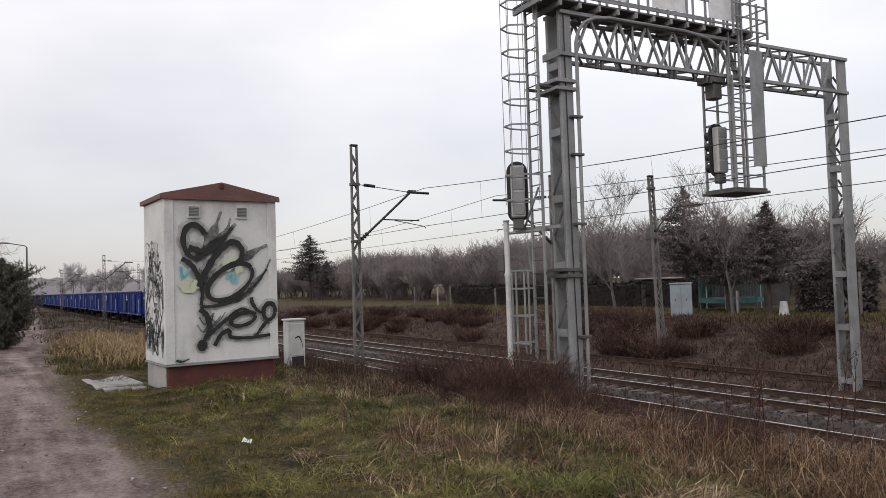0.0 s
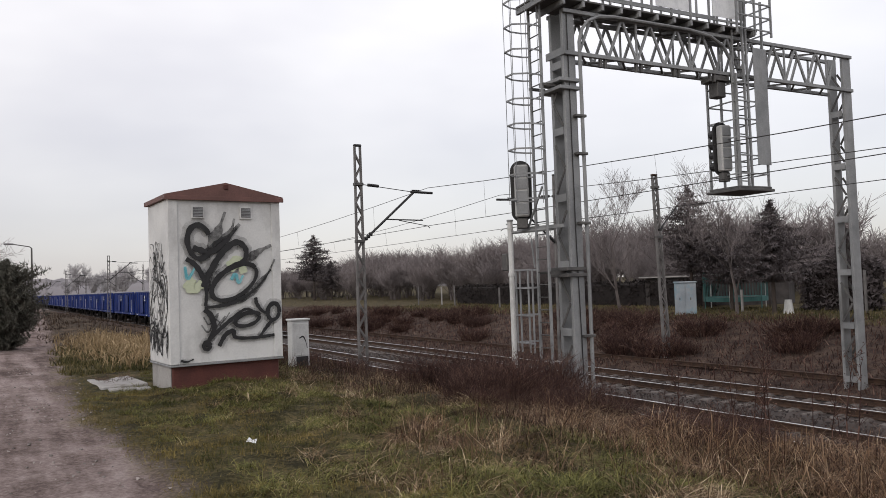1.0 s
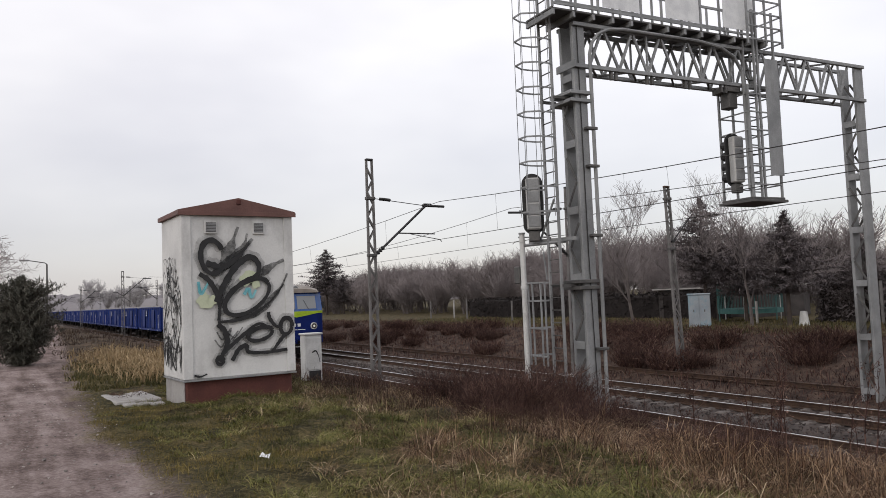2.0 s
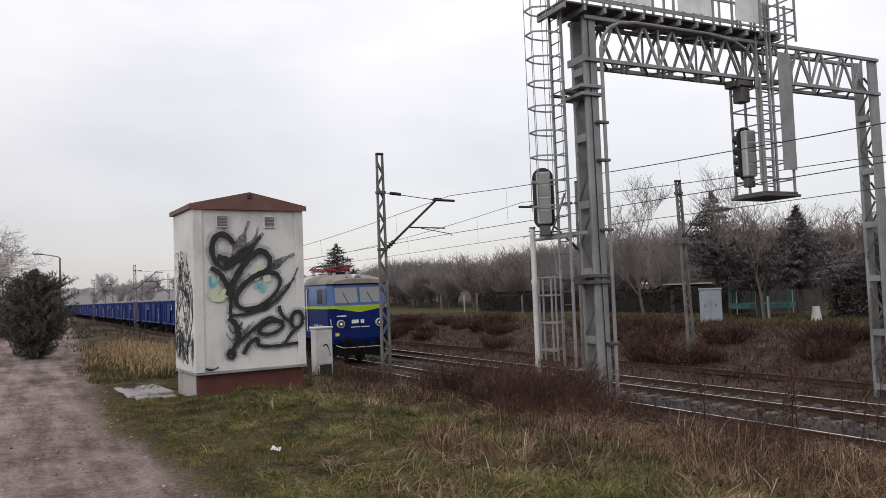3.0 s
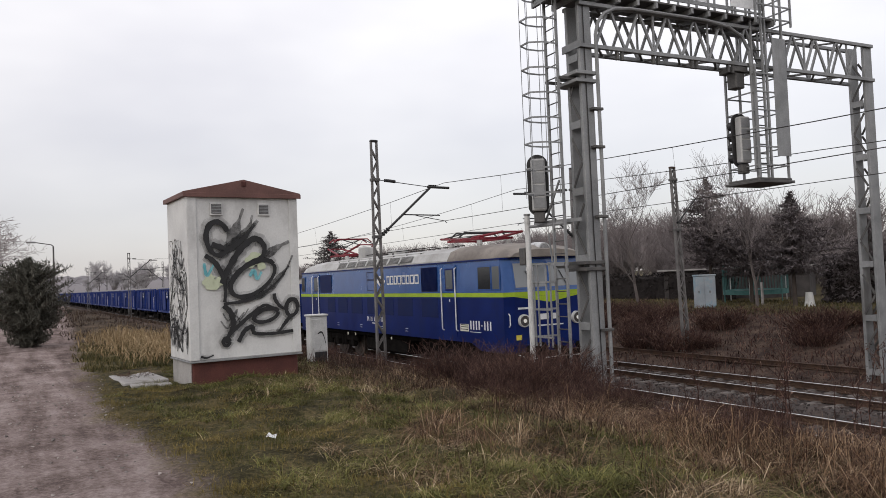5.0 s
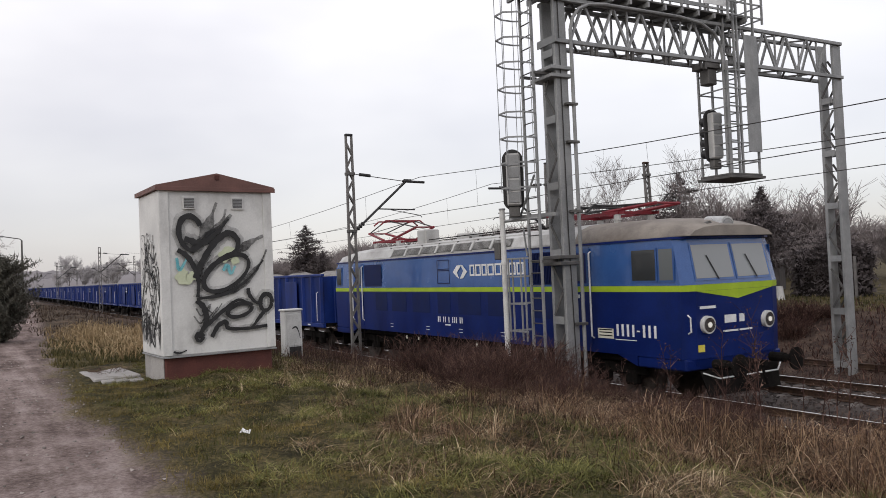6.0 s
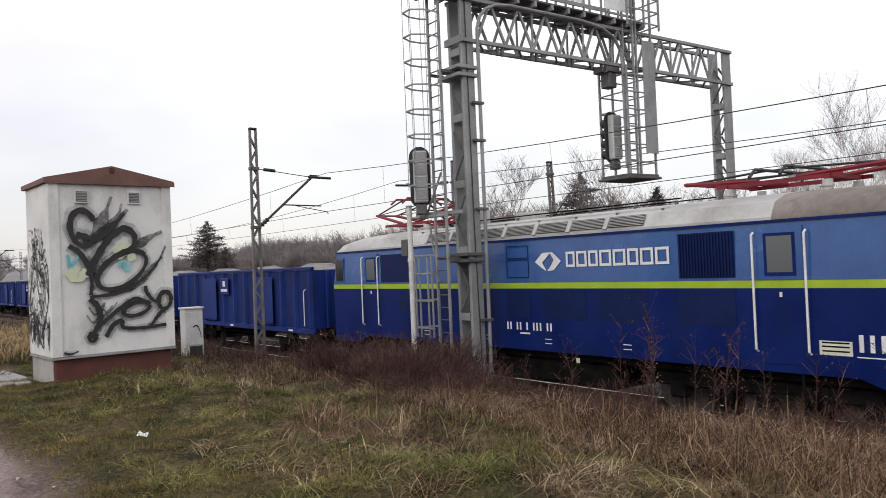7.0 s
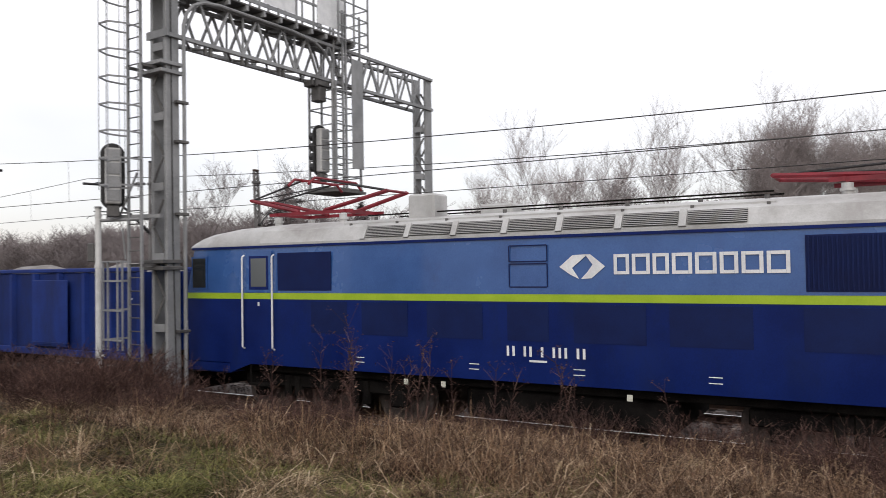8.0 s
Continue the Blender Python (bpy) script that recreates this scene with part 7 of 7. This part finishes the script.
def leaf_bank(name, x0, x1, y0, y1, z0, z1, n, material, label, seed, size=0.10):
    """A clipped hedge: a dense mass of small leaves round a solid box, dark as inner shade."""
    rng = np.random.RandomState(seed)
    c = np.stack([rng.uniform(x0, x1, n), rng.uniform(y0, y1, n), z0 + (z1 - z0) * rng.uniform(0, 1, n) ** 0.8], 1)
    c[:, 2] += np.array([noise.noise((a * 0.8, b * 0.8, 2.2)) for a, b in c[:, :2]]) * 0.16
    v = c[:, None, :] + rng.uniform(-size, size, (n, 3, 3))
    t = thing(name, label, "hedge")
    ob = new("foliage", raw_mesh("foliage", v.reshape(-1, 3).tolist(), np.arange(3 * n).reshape(-1, 3).tolist(), material))
    ob.parent = t
    # Added box: blocks the view and stands in for the dark between leaves.
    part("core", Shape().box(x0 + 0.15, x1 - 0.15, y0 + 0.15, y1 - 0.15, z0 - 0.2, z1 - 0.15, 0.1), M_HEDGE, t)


leaf_bank("clipped_hedge", -60, -31.5, 36.0, 37.3, 1.1, 2.8, 15000, M_HEDGE, "long dark clipped conifer hedge", 3, 0.13)
leaf_bank("tall_hedge", -24.2, -20.6, 34.2, 35.6, 1.1, 3.5, 9000, M_SPRUCE, "tall dark conifer hedge behind the lawn", 4, 0.13)
leaf_bank("tall_hedge", -19.0, -6.0, 35.5, 36.8, 1.1, 2.5, 12000, M_SPRUCE, "dark conifer hedge along the gardens", 5, 0.13)

# woods at the far end of the line: ridges of blurred crowns, haze painted into their colour
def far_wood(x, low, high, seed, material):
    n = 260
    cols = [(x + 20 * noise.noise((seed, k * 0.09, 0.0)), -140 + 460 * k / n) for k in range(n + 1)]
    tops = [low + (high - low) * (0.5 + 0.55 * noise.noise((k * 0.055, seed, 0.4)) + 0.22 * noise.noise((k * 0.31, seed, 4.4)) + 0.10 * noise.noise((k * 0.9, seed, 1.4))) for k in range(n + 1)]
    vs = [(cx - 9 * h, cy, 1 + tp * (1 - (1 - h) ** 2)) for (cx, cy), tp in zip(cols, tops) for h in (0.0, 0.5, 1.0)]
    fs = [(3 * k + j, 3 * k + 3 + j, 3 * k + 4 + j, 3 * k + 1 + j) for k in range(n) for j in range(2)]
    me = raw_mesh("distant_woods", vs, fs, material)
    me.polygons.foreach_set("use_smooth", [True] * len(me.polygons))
    tagged(new("distant_woods", me), "woods beyond the train, haze painted into their pale colour", "woods", kind="stuff")


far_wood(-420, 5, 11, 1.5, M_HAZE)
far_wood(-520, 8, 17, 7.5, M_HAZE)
# Almost sky-pale twigs: the mist is painted, there is no volume.
M_TWIGHAZE = leafy("far_twigs_haze_painted", [(0.0, (0.40, 0.385, 0.395)), (1.0, (0.52, 0.50, 0.51))])
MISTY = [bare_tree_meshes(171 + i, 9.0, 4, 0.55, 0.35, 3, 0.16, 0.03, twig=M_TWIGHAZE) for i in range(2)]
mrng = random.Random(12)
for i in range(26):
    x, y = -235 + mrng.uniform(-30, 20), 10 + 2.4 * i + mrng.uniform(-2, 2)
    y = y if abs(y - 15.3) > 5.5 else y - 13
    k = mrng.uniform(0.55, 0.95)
    tree_thing("bare_tree", MISTY[i % 2], Matrix.Translation((x, y, 1.2)) @ Matrix.Rotation(mrng.uniform(0, 6), 4, "Z") @ Matrix.Diagonal((k, k, k, 1)), "leafless tree with mist painted into its pale colour", "tree", "misty trees")
gx, gy = scatter(rs, 22000, -90.0, -30.0, 1.5, 10.0, lambda x, y: rs.uniform() < 0.3 + 0.8 * noise.noise((x * 0.25, y * 0.5, 3.0)))
blades("dead_grass", gx, gy, 0.08, 0.30, 0.02, 1.6, M_TURFBROWN, "low dead brown weeds beside the line", "weeds", 81)


# ---- garden things beyond the tracks ----
M_PALEBLUE = surf("pale_blue_cabinet_paint", (0.22, 0.25, 0.28), (0.31, 0.34, 0.37), 1.5, 0.55, dirt=(0.17, 0.29, 0.36), dirt_scale=2.5, dirt_at=0.5)
M_TEAL = surf("teal_netting", (0.035, 0.115, 0.11), (0.075, 0.19, 0.18), 2.0, 0.8)
M_SHED = surf("dark_shed_boards", (0.035, 0.030, 0.030), (0.08, 0.07, 0.068), 2.0, 0.85)
gz = ground_z(-26.8, 29.2)
t = thing("street_cabinet", "pale blue-grey utility cabinet with faded spray marks on the verge", "utility cabinet", pose(-26.8, 29.2, gz, 0, 0, 42) @ Matrix.Diagonal((0.82, 0.9, 0.97, 1)))
part("body", Shape().box(-0.62, 0.62, -0.24, 0.24, -0.1, 1.56, 0.02), M_PALEBLUE, t)
part("roof", Shape().box(-0.67, 0.67, -0.29, 0.29, 1.562, 1.64, 0.02), M_PALEBLUE, t)
for u in (-0.6, 0.01):
    d = part("door", Shape().box(u, u + 0.59, -0.262, -0.243, 0.05, 1.5, 0.008), M_PALEBLUE, t)
    part("handle", Shape().box(u + 0.25, u + 0.31, -0.285, -0.263, 0.72, 0.84, 0.006), M_GALVDARK, d)
part("plinth", Shape().box(-0.6, 0.6, -0.22, 0.22, -0.3, 0.03, 0.02), M_CONCRETE, t)

t = thing("trampoline", "round garden trampoline with teal safety netting", "trampoline", pose(-28.6, 35.0, ground_z(-28.6, 35.0)))
ringp = [(1.6 * math.cos(2 * math.pi * i / 20), 1.6 * math.sin(2 * math.pi * i / 20), 0.62) for i in range(21)]
part("frame_ring", Shape().tube(ringp, 0.045, 8), M_TEAL, t)
part("mat", Shape().plate([(1.5 * math.cos(2 * math.pi * i / 20), 1.5 * math.sin(2 * math.pi * i / 20), 0.60) for i in range(20)], (0, 0, 1), 0.01), M_BLACK, t)
part("pad_skirt", Shape().loft([[(1.66 * math.cos(2 * math.pi * i / 20), 1.66 * math.sin(2 * math.pi * i / 20), z) for i in range(20)] for z in (0.42, 0.66)], cap0=False, cap1=False), M_TEAL, t)
for i in range(6):
    a = math.pi / 3 * i
    part("net_pole", Shape().tube([(1.66 * math.cos(a), 1.66 * math.sin(a), 0), (1.66 * math.cos(a), 1.66 * math.sin(a), 2.0)], 0.03, 6), M_WHITEPOLE if i % 2 else M_TEAL, t)
part("net_top_rail", Shape().tube([(x * 1.03, y * 1.03, 1.9) for x, y, z in ringp], 0.02, 6), M_WHITEPOLE, t)
net = Shape()
for i in range(60):
    a = 2 * math.pi * i / 60
    net.tube([(1.65 * math.cos(a), 1.65 * math.sin(a), 0.66), (1.65 * math.cos(a), 1.65 * math.sin(a), 1.9)], 0.012, 3)
tagged(part("netting", net, M_TEAL, t), kind="stuff")

t = thing("garden_shed", "low dark garden shed with a flat felt roof", "shed", pose(-33.5, 39.5, ground_z(-33.5, 39.5), 0, 0, 30))
part("wall", Shape().box(-4.2, 4.2, -1.6, 1.6, -0.2, 1.75, 0.02), M_SHED, t)
part("roof", Shape().box(-4.5, 4.5, -1.9, 1.9, 1.752, 1.90, 0.02), M_SHED, t)
part("eave_board", Shape().box(-4.5, 4.5, -1.93, -1.902, 1.77, 1.86, 0.0), M_CONCRETE, t)
t = thing("painted_board", "black and white patterned board above the garden fence", "board", pose(-28.0, 35.9, ground_z(-28, 35.9) + 2.05, 0, 0, 34))
part("board", Shape().box(-0.85, 0.85, -0.03, 0.03, 0.0, 0.44, 0.01), M_WHITE, t)
for k in range(7):
    part("dark_patch", Shape().plate([(-0.78 + k * 0.23, -0.034, 0.05), (-0.66 + k * 0.23, -0.034, 0.05), (-0.60 + k * 0.23, -0.034, 0.38), (-0.72 + k * 0.23, -0.034, 0.30)], (0, -1, 0), 0.004), M_BLACK, t)
part("post", Shape().bar((-0.7, 0.05, -2.1), (-0.7, 0.05, 0.3), 0.07), M_BARK, t)
part("post", Shape().bar((0.7, 0.05, -2.1), (0.7, 0.05, 0.3), 0.07), M_BARK, t)
t = thing("water_butt", "small tapering white plastic tub on the lawn", "tub", pose(-22.9, 31.6, ground_z(-22.9, 31.6)))
part("tub", Shape().tube([(0, 0, -0.03), (0, 0, 0.62)], 0.24, 14, 0.15), M_WHITEPOLE, t, smooth=True)
for i, (x, y, h) in enumerate([(-25.6, 31.8, 1.1), (-20.2, 33.2, 1.9), (-16.5, 33.0, 1.6), (-14.0, 33.4, 1.6), (-45.5, 31.0, 1.5), (-55.0, 33.0, 1.7), (-58.5, 33.8, 1.6), (-63.5, 34.2, 1.6), (-11.5, 33.8, 1.6)]):
    t = thing("fence_post", "weathered grey fence post on the lawn", "post", pose(x, y, ground_z(x, y)), group="garden fence posts")
    part("post", Shape().box(-0.05, 0.05, -0.05, 0.05, -0.3, h, 0.01), M_MAST if i % 3 else M_CONCRETE, t)


def street_lamp(x, y, h, turn):
    t = thing("street_lamp", "tall grey street lamp with a short bent arm", "street lamp", pose(x, y, 1.3, 0, 0, turn), group="street lamps")
    part("pole", Shape().tube([(0, 0, -0.2), (0, 0, h)], 0.09, 8, 0.06), M_GALVDARK, t)
    part("arm", Shape().tube([(0, 0, h), (0, -0.15, h + 0.12), (0, -1.3, h + 0.32)], 0.04, 6), M_GALVDARK, t)
    part("lamp_head", Shape().box(-0.12, 0.12, -1.95, -1.25, h + 0.26, h + 0.40, 0.04), M_GALV, t)


street_lamp(-70, 2.75, 5.7, 0)
street_lamp(-118, 3.0, 6.2, 0)


# ---- what moves: the train rolls steadily along the near track ----
SPEED, X_START = 7.33, -63.64


def train_pose(x):
    return pose(x, TRACKS[0] + bend(x), 0.003, 0, 0, heading(x))


def motions():
    times = [0.0, 1 / 30, 2 / 30] + [0.5 * i for i in range(1, 16)] + [8 - 2 / 30, 8 - 1 / 30, 8.0]
    walk(LOCO, [(t, train_pose(X_START + SPEED * t)) for t in times])
    for i, wg in enumerate(WAGONS):
        off = -9.62 - 7.02 - 14.04 * i
        walk(wg, [(t, train_pose(X_START + off + SPEED * t)) for t in times])
    for veh in [LOCO] + WAGONS:
        r = 0.625 if veh is LOCO else 0.46
        for b in veh.children:
            for w in b.children:
                if w.name.startswith("wheelset"):
                    x, y, z = w.location
                    walk(w, [(k / 15, pose(x, y, z, 0, math.degrees(SPEED * k / 15 / r), 0)) for k in range(121)])


motions()
